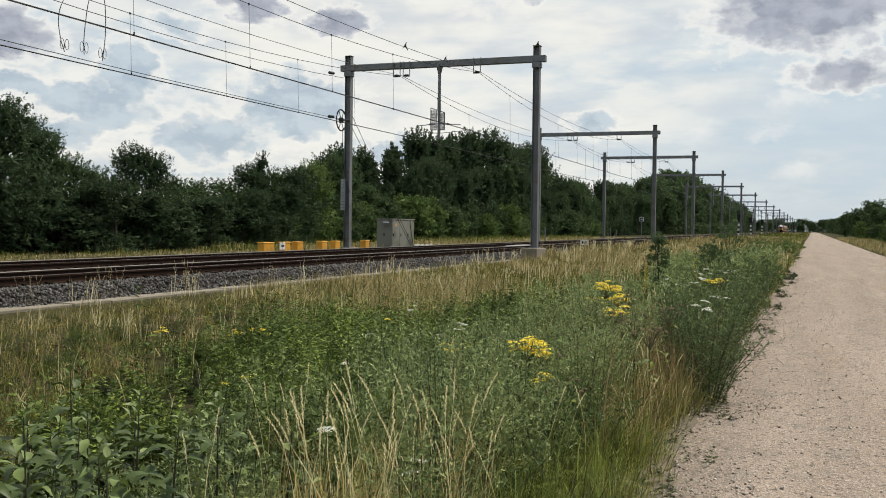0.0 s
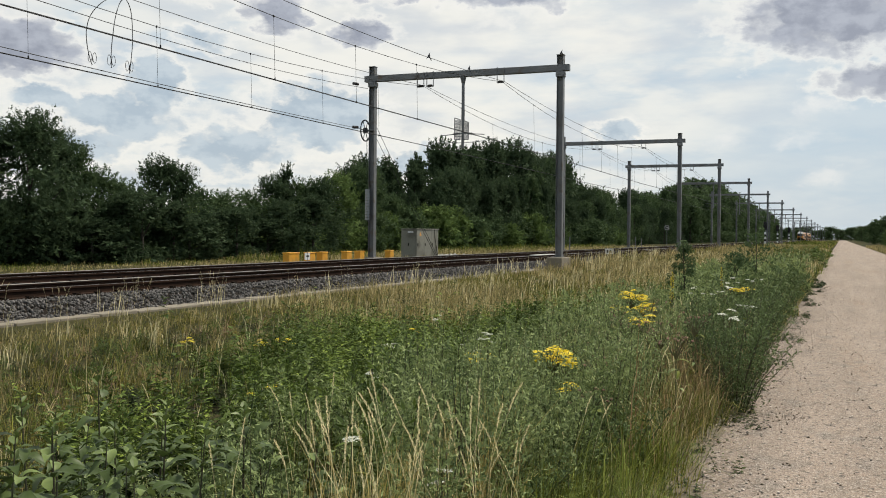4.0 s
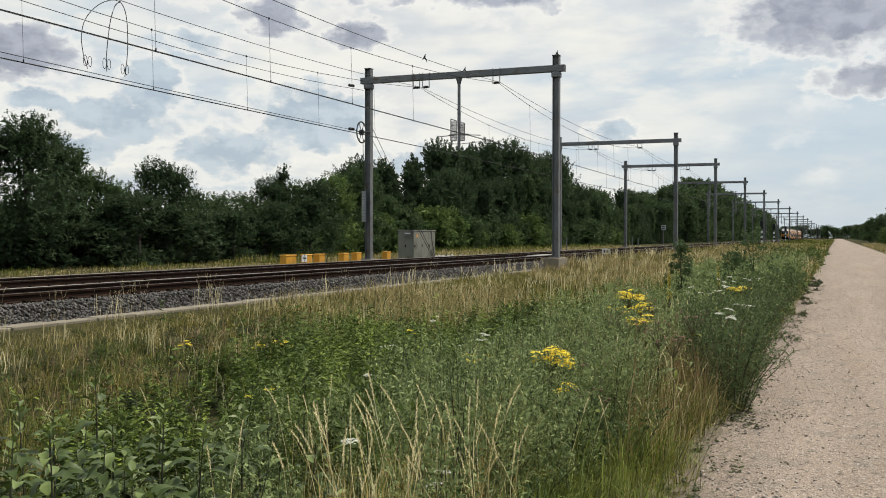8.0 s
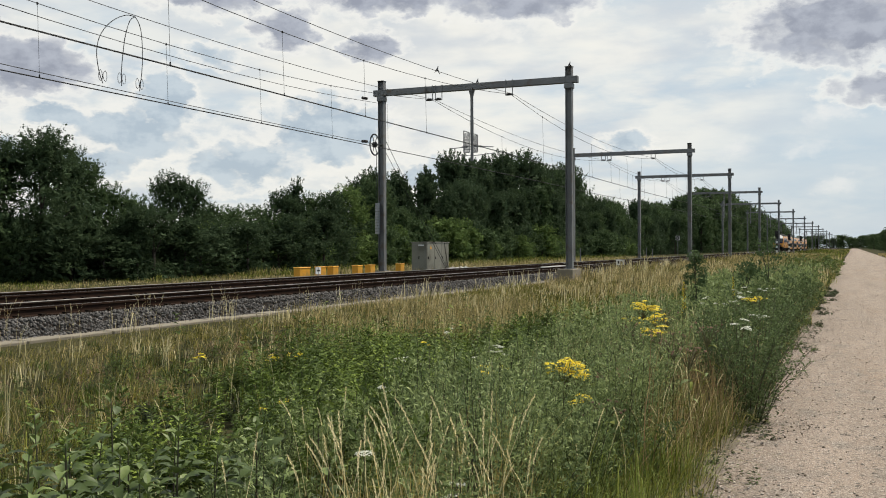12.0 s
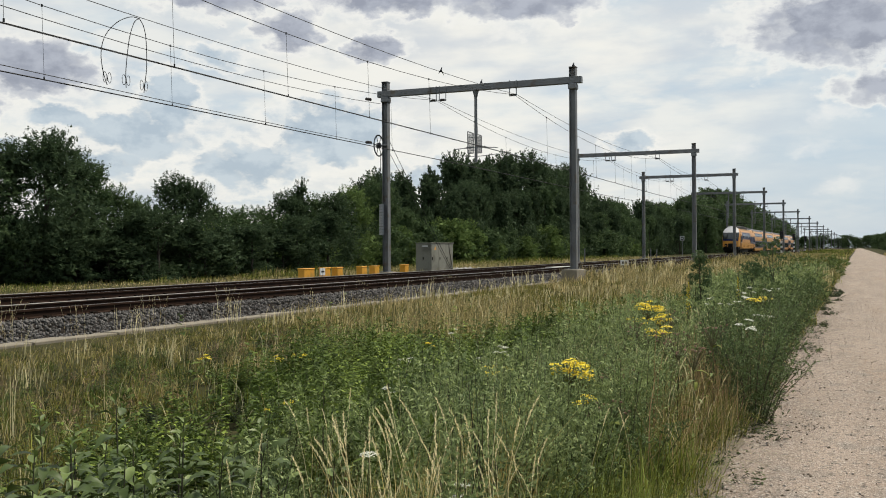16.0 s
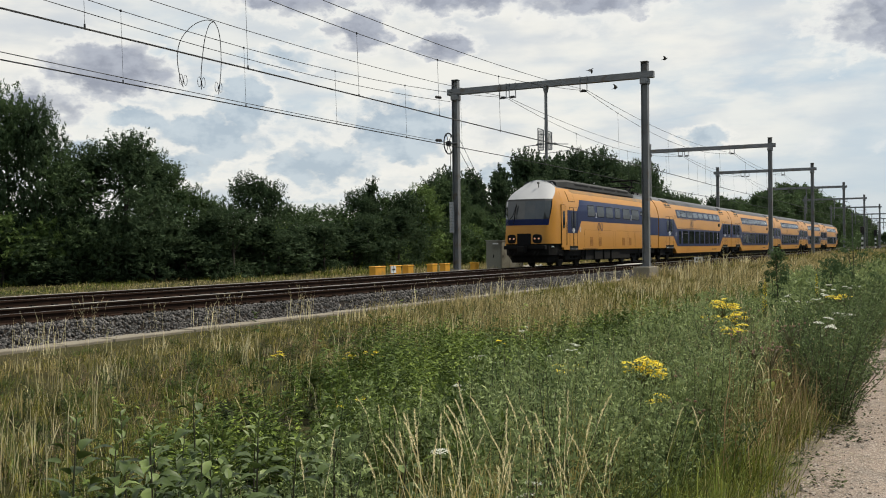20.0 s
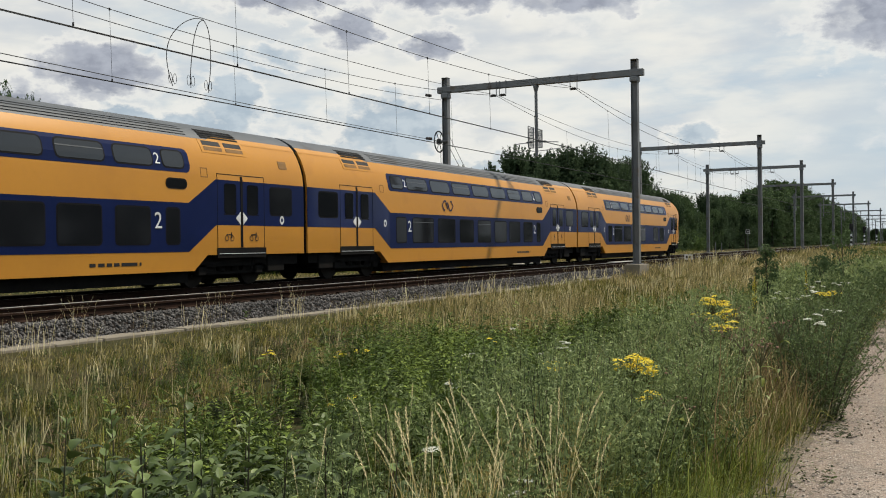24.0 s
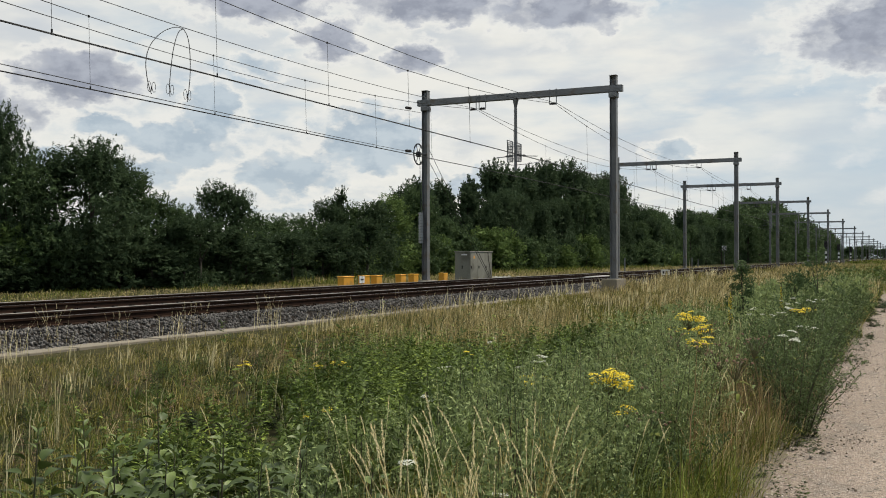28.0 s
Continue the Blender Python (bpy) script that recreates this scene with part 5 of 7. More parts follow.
    bellows_ring(c, -0.09, 0.09)
    if tail:
        pivot = new("cab_end")
        pivot.parent, pivot.matrix_basis = c, pose(0, end, 0)
        cab_nose(pivot, True)
        pivot_parts(pivot, c, end)
    return c


def pivot_parts(pivot, owner, y):
    """Hang the pieces of a driving end straight under the carriage and drop the helper."""
    for o in list(pivot.children):
        o.parent = owner
        o.matrix_basis = pose(0, y, 0)
    bpy.data.objects.remove(pivot)


def motor_car():
    c = thing("motor_carriage", "yellow and dark blue leading motor carriage with pantograph", "train carriage", group="train carriages")
    y0, y1 = -18.85, -0.10
    part("body", hull(y0, y1, 0.88, 4.12, 4), "yellow", c, "yellow carriage body", True)
    part("roof", hull(y0, y1, 4.115, 4.32, 4), "grey_roof", c, "sooty dark roof shoulder", True)
    part("roof_top", Shape().loft([[(x, y, z) for x, z in ((0.8, 4.28), (0.7, 4.42), (0.3, 4.5), (-0.3, 4.5), (-0.7, 4.42), (-0.8, 4.28))] for y in (y0, y1)]), "grey_roof", c, "dark grey roof top")
    hump = Shape().loft([[(x * k, y, 4.2 + (z - 4.2) * h) for x, z in ((1.02, 4.2), (0.98, 4.5), (0.8, 4.62), (-0.8, 4.62), (-0.98, 4.5), (-1.02, 4.2))] for y, k, h in ((-18.6, 0.9, 0.7), (-17.2, 1, 1), (-5.8, 1, 1), (-4.5, 0.95, 0.45))])
    hb = part("roof_housing", hump, "soot", c, "long dark roof equipment housing")
    sheets("soot_stain", (rect(-17.1, -3.0, 3.90, 4.112),), "sooty_paint", c, "brown soot under the roof housing", 0.004)
    cowl = Shape().loft([[(0.98 * w * math.cos(a), y, 4.2 + h * math.sin(a)) for a in (math.pi * k / 10 for k in range(11))] for y, w, h in ((-2.0, 0.75, 0.14), (-1.5, 0.95, 0.34), (-0.9, 1.0, 0.45), (-0.12, 1.0, 0.46))])
    part("end_cowl", cowl, "soot", c, "dark rounded cowl over the corridor end", True)
    slots = Shape()
    for k in range(4):
        slots.box(0.96, 1.0, -16.0 + 2.6 * k, -13.8 + 2.6 * k, 4.33, 4.45)
    part("louvre", slots, "bellows", hb)
    sheets("blue_band", (rect(-18.3, -16.75, 1.75, 2.95), [(-16.75, 1.75), (-16.1, 2.42), (-16.1, 3.57), (-16.75, 2.95)], rect(-16.1, -3.95, 2.42, 3.57),
                         [(-3.95, 2.42), (-2.95, 1.75), (-2.95, 2.95), (-3.95, 3.57)], rect(-2.95, y1, 1.75, 2.95)), "blue", c, "dark blue livery band")
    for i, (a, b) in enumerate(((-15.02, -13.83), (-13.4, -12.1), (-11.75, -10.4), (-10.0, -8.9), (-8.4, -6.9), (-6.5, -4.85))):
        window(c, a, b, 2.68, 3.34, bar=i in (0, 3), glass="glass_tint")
    window(c, -4.55, -3.75, 2.98, 3.24)
    side_door(c, -17.36, 1.2)
    side_door(c, -2.5, 0.95)
    ring_mark(c, -16.3, 1.95)
    ring_mark(c, -3.65, 1.95)
    emblem(c, -12.85, 2.15)
    digit(c, "2", -13.62, 2.80, 0.33)
    digit(c, "2", -6.68, 2.82, 0.33)
    for a, b in ((-15.6, -13.1), (-12.9, -10.4), (-10.0, -7.4), (-7.2, -5.9), (-5.7, -4.4)):
        sheets("hatch_seam", (rect(a - 0.006, a + 0.006, 1.0, 1.96), rect(a + 0.006, b - 0.006, 1.95, 1.96), rect(b - 0.006, b + 0.006, 1.0, 1.96)), "grille", c, "", 0.003)
    for y in (-14.4, -12.88, -8.3, -6.87):
        sheets("vent_grille", [rect(y - 0.23, y + 0.25, 1.08 + 0.068 * k, 1.135 + 0.068 * k) for k in range(7)], "vent", c, "", 0.010)
    sheets("roof_hatch", (rect(-17.9, -17.0, 3.45, 3.95),), "yellow", c, "", 0.022)
    sheets("hatch_seam", (rect(-17.95, -16.95, 3.41, 3.45), rect(-17.95, -17.9, 3.45, 3.97), rect(-17.0, -16.95, 3.45, 3.97)), "grille", c, "", 0.012)
    part("data_plate", panel(Shape(), rect(-15.9, -13.4, 0.91, 0.945), 0.01), "grille", c, "unreadable row of small marks")
    part("underframe", Shape().box(-1.25, 1.25, -15.0, -6.5, 0.3, 0.879).box(-1.2, 1.2, -18.8, -0.4, 0.56, 0.878), "black", c)
    boxes = Shape()
    for a, b in ((-13.6, -12.2), (-11.9, -10.8), (-10.5, -9.0)):
        boxes.box(-1.32, 1.32, a, b, 0.28, 0.86, 0.04)
    part("equipment_case", boxes, "black", c)
    bogie(c, -16.6, 2.7)
    bogie(c, -5.4, 2.7)
    # pantographs: one raised, one folded
    for yb, up in ((-2.72, True), (-4.1, False)):
        fr = Shape()
        for x in (-0.6, 0.6):
            fr.tube([(x, yb - 0.7, 4.58), (x, yb + 0.5, 4.58)], 0.03, 5)
            for y in (yb - 0.6, yb + 0.4):
                fr.tube([(x, y, 4.35), (x, y, 4.58)], 0.05, 6)
        p = part("pantograph", fr, "black", c, "raised pantograph" if up else "folded pantograph")
        arm = Shape()
        knee = (yb + 1.0, 5.05) if up else (yb + 1.0, 4.72)
        head = (yb - 0.45, 5.32) if up else (yb - 0.5, 4.80)
        arm.tube([(0, yb - 0.1, 4.62), (0, *knee)], 0.085, 6)
        for x in (-0.45, 0.45):
            arm.tube([(0.12 * x, *knee), (x, *head)], 0.04, 5)
        arm.tube([(0, yb + 0.5, 4.66), (0, knee[0] - 0.2, knee[1] - 0.12)], 0.025, 5)
        part("arm", arm, "black", p)
        hd = Shape()
        for dy in (-0.18, 0.18):
            pts = [(x, head[0] + dy, head[1] + 0.06 - 0.2 * max(0.0, abs(x) - 0.55) ** 1.5) for x in (-0.95, -0.8, -0.6, 0, 0.6, 0.8, 0.95)]
            hd.tube(pts, 0.045, 6)
        for x in (-0.45, 0.45):
            hd.tube([(x, head[0] - 0.2, head[1]), (x, head[0] + 0.2, head[1])], 0.02, 5)
        part("contact_head", hd, "black", p)
    horn = Shape().disc((0.3, -19.6, 4.34), (0, 1, 0), 0.045, 0.16, 10).tube([(0.3, -19.55, 4.1), (0.3, -19.55, 4.34)], 0.02, 6)
    part("horn", horn, "black", c)
    pivot = new("cab_end")
    pivot.parent = c
    cab_nose(pivot, False)
    pivot_parts(pivot, c, y0)
    return c


TRAIN = [(motor_car(), 0.0)]
for i, (a, b) in enumerate((("1", "2"), ("1", "2"), ("1", "2"), ("2", "2"))):
    TRAIN.append((double_decker("double_deck_carriage", "yellow and dark blue double-deck train carriage, intermediate", False, a, b, i > 0, "bicycle" if i == 2 else "wheelchair"), 26.1 * i))
TRAIN.append((double_decker("driving_carriage", "yellow and dark blue double-deck carriage with driving cab", True, "2", "1"), 104.4))


# ---- trees ----
def leaf_cloud(rng, centres, radii, per, size, flat=0.75):
    """Small pointed leaves (one triangle each) scattered in the outer part of many clumps."""
    n = len(centres) * per
    c = np.repeat(centres, per, 0)
    r = np.repeat(radii, per)
    d = rng.normal(size=(n, 3))
    d /= np.linalg.norm(d, axis=1)[:, None]
    p = c + d * (r * rng.uniform(0.35, 1.0, n) ** 0.5)[:, None] * np.stack((np.ones(n), np.ones(n), np.repeat(np.broadcast_to(flat, len(centres)), per)), 1)
    # leaves lie like shingles: facing outwards and upwards, loosely
    face = d * 0.75 + np.array((0, 0, 0.45)) + rng.normal(size=(n, 3)) * 0.42
    a = np.cross(face, rng.normal(size=(n, 3)))
    a /= np.linalg.norm(a, axis=1)[:, None] + 1e-9
    b = np.cross(face, a)
    b /= np.linalg.norm(b, axis=1)[:, None] + 1e-9
    s = size * rng.uniform(0.6, 1.3, n)[:, None]
    tri = np.stack((p - a * s + b * s * 0.3, p - a * s * 0.4 - b * s * 0.55, p + a * s * 1.1), 1)
    return tri.reshape(-1, 3), np.arange(3 * n).reshape(-1, 3)


def leaf_sprays(rng, roots, ways, length, width, per, size):
    """Leafy shoots: pointed leaves (one triangle each) set along many short twigs, narrowing to the tip."""
    n = len(roots) * per
    t = rng.random(n) ** 0.8
    way = np.repeat(ways, per, 0)
    side = rng.normal(size=(n, 3))
    side /= np.linalg.norm(side, axis=1)[:, None]
    wide = np.repeat(width, per) * (1.05 - 0.8 * t) * rng.random(n) ** 0.5
    p = np.repeat(roots, per, 0) + way * (np.repeat(length, per) * t)[:, None] + side * wide[:, None]
    face = side * 0.7 + np.array((0, 0, 0.6)) + rng.normal(size=(n, 3)) * 0.4
    a = np.cross(face, rng.normal(size=(n, 3)))
    a /= np.linalg.norm(a, axis=1)[:, None] + 1e-9
    b = np.cross(face, a)
    b /= np.linalg.norm(b, axis=1)[:, None] + 1e-9
    s = size * rng.uniform(0.6, 1.35, n)[:, None]
    tri = np.stack((p - a * s + b * s * 0.35, p - a * s * 0.4 - b * s * 0.6, p + a * s * 1.1), 1)
    return tri.reshape(-1, 3)


def tree_model(seed, height, spread, leaf, clumps, per, mat, trunk_r, low=0.15, pointed=0.0, limbs=5, skirt=0, lift=0.55):
    """A tree with trunk, limbs and an uneven crown of leafy shoots."""
    rng = np.random.default_rng(seed)
    t = thing("tree", "dense dark green broadleaf tree beyond the railway", "tree", group="trees beyond the railway")
    lobes = []
    for k in range(18):
        u = low + (0.97 - low) * rng.random() ** 0.85
        prof = math.sqrt(1 - u ** 3) * (0.6 + 0.4 * min(1, u * 4)) if not pointed else (1 - u) ** pointed + 0.12
        a, rr = rng.uniform(0, 2 * math.pi), spread * 0.75 * prof * rng.uniform(0.3, 1.0)
        lobes.append((rr * math.cos(a), rr * math.sin(a), height * u, spread * rng.uniform(0.28, 0.5) * (0.5 + 0.6 * prof)))
    for k in range(skirt):
        a = 2 * math.pi * (k + rng.uniform(-0.2, 0.2)) / max(1, skirt)
        u, rr = 0.1 + 0.3 * ((k * 0.618) % 1.0), spread * rng.uniform(0.45, 0.75)
        lobes.append((rr * math.cos(a), rr * math.sin(a), height * u, spread * rng.uniform(0.3, 0.42)))
    lobes.append((0, 0, height * 0.9, spread * 0.3))
    lobes = np.array(lobes)
    # shoots over the surface of every lobe, pointing outwards and up
    which = rng.integers(0, len(lobes), clumps)
    d = rng.normal(size=(clumps, 3))
    d /= np.linalg.norm(d, axis=1)[:, None]
    roots = lobes[which, :3] + d * (lobes[which, 3] * rng.uniform(0.45, 1.0, clumps))[:, None]
    roots[:, 2] = np.clip(roots[:, 2], height * low * 0.4, height * 0.98)
    ways = d * 0.75 + np.array((0, 0, lift)) + rng.normal(size=(clumps, 3)) * 0.25
    ways /= np.linalg.norm(ways, axis=1)[:, None]
    long = spread * rng.uniform(0.10, 0.34, clumps)
    co = leaf_sprays(rng, roots, ways, long, long * 0.45, per, leaf)
    # leaves deep inside, few and large
    k = clumps
    which = rng.integers(0, len(lobes), k)
    inner = lobes[which, :3] + rng.normal(size=(k, 3)) * (0.33 * lobes[which, 3])[:, None]
    inner[:, 2] = np.clip(inner[:, 2], 0.1, height * 0.93)
    co = np.concatenate((co, leaf_sprays(rng, inner, rng.normal(size=(k, 3)), np.full(k, 0.12 * spread), np.full(k, 0.12 * spread), 5, leaf * 2.6)))
    fa = np.arange(len(co)).reshape(-1, 3)
    trunk = Shape().tube([(0, 0, -0.2), (0.05, 0, height * 0.3), (-0.05, 0.06, height * 0.6), (0, 0, height * 0.85)], [trunk_r * 1.3, trunk_r, trunk_r * 0.6, trunk_r * 0.15], 8)
    part("trunk", trunk, "bark", t, "", True)
    for k in range(limbs):
        x, y, z, r = lobes[k]
        limb = Shape().tube([(0, 0, z * 0.45), (x * 0.5, y * 0.5, z * 0.75), (x, y, z)], [trunk_r * 0.5, trunk_r * 0.3, trunk_r * 0.1], 5)
        part("limb", limb, "bark", t)
    new_crown = new("crown", mesh_from_arrays("crown", co, fa, mat))
    new_crown.parent = t
    return t


# outline of the wood beyond the railway: bearing from the standpoint in degrees, height over the horizon in degrees
SKYLINE = ((58, 8.5), (52.5, 8.4), (50, 9.0), (48.3, 8.0), (47.2, 5.8), (45.5, 6.0), (44.5, 6.6), (43, 6.2), (41.4, 5.0), (40.3, 3.2), (39.4, 3.0), (38.7, 4.2), (37.4, 4.0),
           (36.4, 2.5), (33.5, 2.3), (32.2, 3.2), (31.4, 3.9), (30.6, 3.0), (29.5, 2.9), (28.6, 4.3), (27.0, 4.7), (25.6, 4.8), (24.2, 4.9), (22.3, 5.6), (20.6, 5.9), (18.8, 5.8),
           (17.0, 5.7), (15.7, 5.5), (14.9, 4.4), (14.0, 3.4), (12.5, 3.1), (10.4, 2.9), (9.3, 3.2), (7.8, 3.7), (7.0, 3.7), (6.0, 3.0), (5.0, 2.3), (3.6, 1.6), (2.4, 1.0), (1.2, 0.7), (0.4, 0.5))
_sb, _se = [p[0] for p in reversed(SKYLINE)], [p[1] for p in reversed(SKYLINE)]


def build_trees():
    models, heroes = [], []
    for seed, mat, spread, pointed in ((1, "leaf_mid", 3.4, 0), (2, "leaf_mid", 3.1, 0), (3, "leaf_dark", 3.6, 0), (4, "leaf_mid", 2.3, 0.8), (5, "leaf_dark", 2.2, 0.6), (6, "leaf_dark", 2.9, 0)):
        models.append(tree_model(seed, 8.0, spread, 0.100, 340, 28, mat, 0.14, 0.04, pointed, 5, 0, 0.8))
    for seed, mat, spread, pointed in ((11, "leaf_dark", 3.4, 0), (12, "leaf_mid", 3.1, 0), (13, "leaf_dark", 3.6, 0), (14, "leaf_dark", 2.3, 0.8), (16, "leaf_mid", 2.9, 0), (17, "leaf_light", 3.0, 0)):
        heroes.append(tree_model(seed, 8.0, spread, 0.078, 640, 36, mat, 0.10, 0.06, pointed, 5, 9))
    bush = tree_model(21, 8.0, 5.2, 0.20, 230, 26, "leaf_light", 0.08, 0.05, 0.0, 2)
    bush2 = tree_model(22, 8.0, 4.8, 0.20, 230, 26, "leaf_mid", 0.08, 0.05, 0.0, 2)
    far = [tree_model(31 + k, 8.0, 3.2, 0.12, 230, 30, "leaf_mid", 0.16, 0.08, (0.0, 0.7)[k], 2, 0, 0.8) for k in range(2)]
    for b in (bush, bush2):
        b.name = "bush"
        tagged(b, "low rounded dark green bush along the wood's edge", "bush", "bushes along the wood")
    rng = random.Random(8)
    used = set()

    def place(model, x, y, h, wide=1.0):
        ob = model if model.name not in used else copy_thing(model, pose(0, 0, 0))
        used.add(model.name)
        ob.matrix_basis = pose(x, y, ground_height(x, y) - 0.05, 0, 0, rng.uniform(0, 360))
        k = h / 8.0
        ob.scale = (k * wide, k * wide, k)

    def top(x, y):
        b = math.degrees(math.atan2(-x, y))
        return EYE + math.hypot(x, y) * math.tan(radians(float(np.interp(b, _sb, _se))))

    # single trees and thickets of the nearer part: bearing, height over the horizon, distance, half width in metres, kind
    at_left = ((57.0, 8.2, 46, 3.2, 0), (54.0, 8.4, 47, 2.9, 2), (51.2, 8.8, 47, 2.5, 4), (49.5, 7.8, 46, 1.8, 2), (48.6, 5.3, 46, 2.4, 1), (47.0, 5.8, 47, 2.8, 0), (45.2, 6.3, 47, 2.8, 2), (43.7, 5.4, 50, 2.5, 0), (42.9, 4.7, 50, 2.2, 4), (41.7, 3.6, 51, 1.9, 1), (40.4, 3.0, 52, 2.1, 4))
    beyond_boxes = ((38.3, 4.2, 57, 2.2, 0), (37.5, 3.8, 57, 1.8, 2), (36.3, 2.6, 60, 2.4, 1), (35.0, 2.4, 62, 2.4, 1), (33.6, 2.5, 64, 2.4, 4), (32.3, 3.3, 65, 1.9, 0), (31.4, 4.1, 66, 1.9, 3), (30.5, 3.2, 67, 2.2, 4), (29.4, 3.2, 68, 2.3, 2), (28.4, 3.7, 71, 2.9, 5), (27.0, 4.2, 74, 2.6, 4), (30.6, 1.7, 64, 2.0, 5))
    for b, e, dist, r, kind in at_left + beyond_boxes:
        h = EYE + dist * math.tan(radians(e))
        x, y = -dist * math.sin(radians(b)), dist * math.cos(radians(b))
        place(heroes[kind], x, y, h * 0.95, 0.92 * r / (0.40 * h))
    # thicket under them
    for k in range(34):
        b = 58.5 - 0.87 * k
        dist = float(np.interp(b, (29, 40, 58), (63, 48.5, 42.5))) + rng.uniform(-0.8, 1.6)
        h = EYE + dist * math.tan(radians(rng.uniform(0.5, 2.2)))
        place(models[(5, 2, 4)[k % 3]], -dist * math.sin(radians(b)), dist * math.cos(radians(b)), h, 0.92 * rng.uniform(1.5, 2.1) / (0.40 * h))
    y = 14.0
    while y < 620:
        step = 2.7 if y < 150 else 2.7 + (y - 150) * 0.03
        for x0, low in ((-36.0, 0.70), (-39.5, 0.90)):
            x, yy = x0 + rng.uniform(-1.2, 1.2), y + rng.uniform(-1, 1)
            if math.degrees(math.atan2(-x, yy)) > 29.6:
                continue
            h = (0.97 if yy < 125 else 0.90) * top(x, yy) * rng.uniform(low, low + 0.06) - (rng.uniform(0, 0.8) if low < 0.9 else 0)
            inner = 13.5 < math.degrees(math.atan2(-x, yy)) < 28.0 and rng.random() < 0.72
            m = far[rng.randrange(2)] if y > 250 else models[(2, 4, 5)[rng.randrange(3)] if inner else rng.randrange(6)]
            h *= rng.uniform(0.78, 1.06) if low < 0.9 else rng.uniform(0.95, 1.03)
            place(m, x, yy, h, min(1.5, max(0.8, 4.2 / h)) if y < 250 else 1.2)
        if y < 160:
            near = y < 62
            for dy in (0.0, 1.5):
                x = -34.0 - 3.0 * rng.random()
                h = EYE + math.hypot(x, y) * math.tan(radians(rng.uniform(0.1, 1.9))) if near else rng.uniform(2.2, 4.0)
                place((bush, bush2, bush2)[rng.randrange(3)], x, y + dy + rng.uniform(-0.6, 0.6), h, rng.uniform(0.9, 1.3))
        y += step
    # the row on the other side of the road
    y = 95.0
    while y < 1100:
        x = 10.5 + rng.uniform(-1, 4) + (y - 95) * 0.004
        place(far[rng.randrange(2)], x, y, rng.uniform(4.4, 6.4) + y * 0.004, 1.25)
        if y < 400:
            place((bush, bush2)[rng.randrange(2)], x - 2 + rng.uniform(-0.5, 0.5), y + 2, rng.uniform(1.8, 3.0), 0.9)
        y += 5 + y * 0.035
    # unseen trees added beside and behind the standpoint: they shade and dim glass reflections
    for k in range(26):
        place(far[k % 2], 15.0 + rng.uniform(-1.5, 3), -70 + 6.2 * k, rng.uniform(6.5, 9.0), 1.25)
    # distant wood closing the view along the line
    for k in range(46):
        place(far[k % 2], -95 + 3.6 * k + rng.uniform(-3, 3), 1000 + rng.uniform(-120, 250), rng.uniform(9, 13) , 2.2)


build_trees()


# ---- the meadow ----
def in_meadow(x, y):
    return (x > -12.4) & (x < -0.86 + 0.16 * np.sin(y * 1.9) * np.sin(y * 0.63 + 1) + 0.05 * np.sin(y * 5.3)) & (x > -1.75 * y - 0.6)


def sample(rng, n, x0, x1, ymax, power=2.0, y0=1.6, free=False):
    y = y0 + (ymax - y0) * rng.random(n) ** power
    x = rng.uniform(x0, x1, n)
    k = np.ones(n, bool) if free else in_meadow(x, y)
    return x[k], y[k]


def leafy(x, y):
    """True inside the damp hollow where broad-leaved weeds have crowded out the grass."""
    wob = 0.45 * np.sin(1.3 * y + 0.7 * x) * np.sin(0.6 * y - 1.1 * x) + 0.2 * np.sin(3.1 * y + 1.0)
    left = np.interp(y, (2.5, 4.0, 6.7, 9.4, 11.6, 15.0, 19.0, 21.0), (-4.0, -4.9, -6.3, -7.8, -8.5, -7.4, -6.2, -5.2))
    right = np.interp(y, (2.5, 4.0, 6.0, 10.0, 15.0, 19.0, 21.0), (-2.2, -2.55, -3.0, -3.4, -4.2, -4.8, -5.2))
    return (x > left + wob) & (x < right + wob)


def patchy(x, y, scale, seed):
    return np.array([noise.noise(Vector((a * scale + seed, b * scale, seed * 1.7))) for a, b in zip(x, y)])


def clumped(rng, n, per, spread, x0, x1, ymax, power, y0, seed=None, clear=False):
    """Stalk places in clumps, with a height factor that falls off towards each clump's rim."""
    cx, cy = sample(rng, n, x0, x1, ymax, power, y0)
    if seed is not None:
        keep = patchy(cx, cy, 0.32, seed) + 0.5 * patchy(cx, cy, 0.9, seed + 3) > -0.02
        cx, cy = cx[keep], cy[keep]
    k = len(cx)
    r = np.abs(rng.normal(size=(k, per))) * spread
    a = rng.uniform(0, 2 * np.pi, (k, per))
    f = np.clip(1.1 - 0.35 * r / spread, 0.35, 1.1) * rng.uniform(0.45, 1.4, (k, 1)) * rng.uniform(0.8, 1.1, (k, per))
    x, y, f = (cx[:, None] + r * np.cos(a)).ravel(), (cy[:, None] + r * np.sin(a)).ravel(), f.ravel()
    keep = in_meadow(x, y) & ~((x < -2.3) & (y < 5.0) & clear)
    return x[keep], y[keep], f[keep]


def heights(x, y):
    deep = np.interp(y, (22, 45), (1.0, 0.35))
    base = np.interp(x, (-12.3, -11.6, -10.5, -9.0, -6.0, -3.8, -2.4, -1.5), (0.0, -0.08, -0.25, -0.40, -0.50, -0.30, -0.08, 0.0)) * deep
    return base + np.interp(x, (-34, -22, -12.3, -11.5, -1.5, -0.6, 4.1, 4.6), (0.1, 0.2, 0.02, 0.0, 0.0, -0.05, -0.05, 0.04)) - 0.05


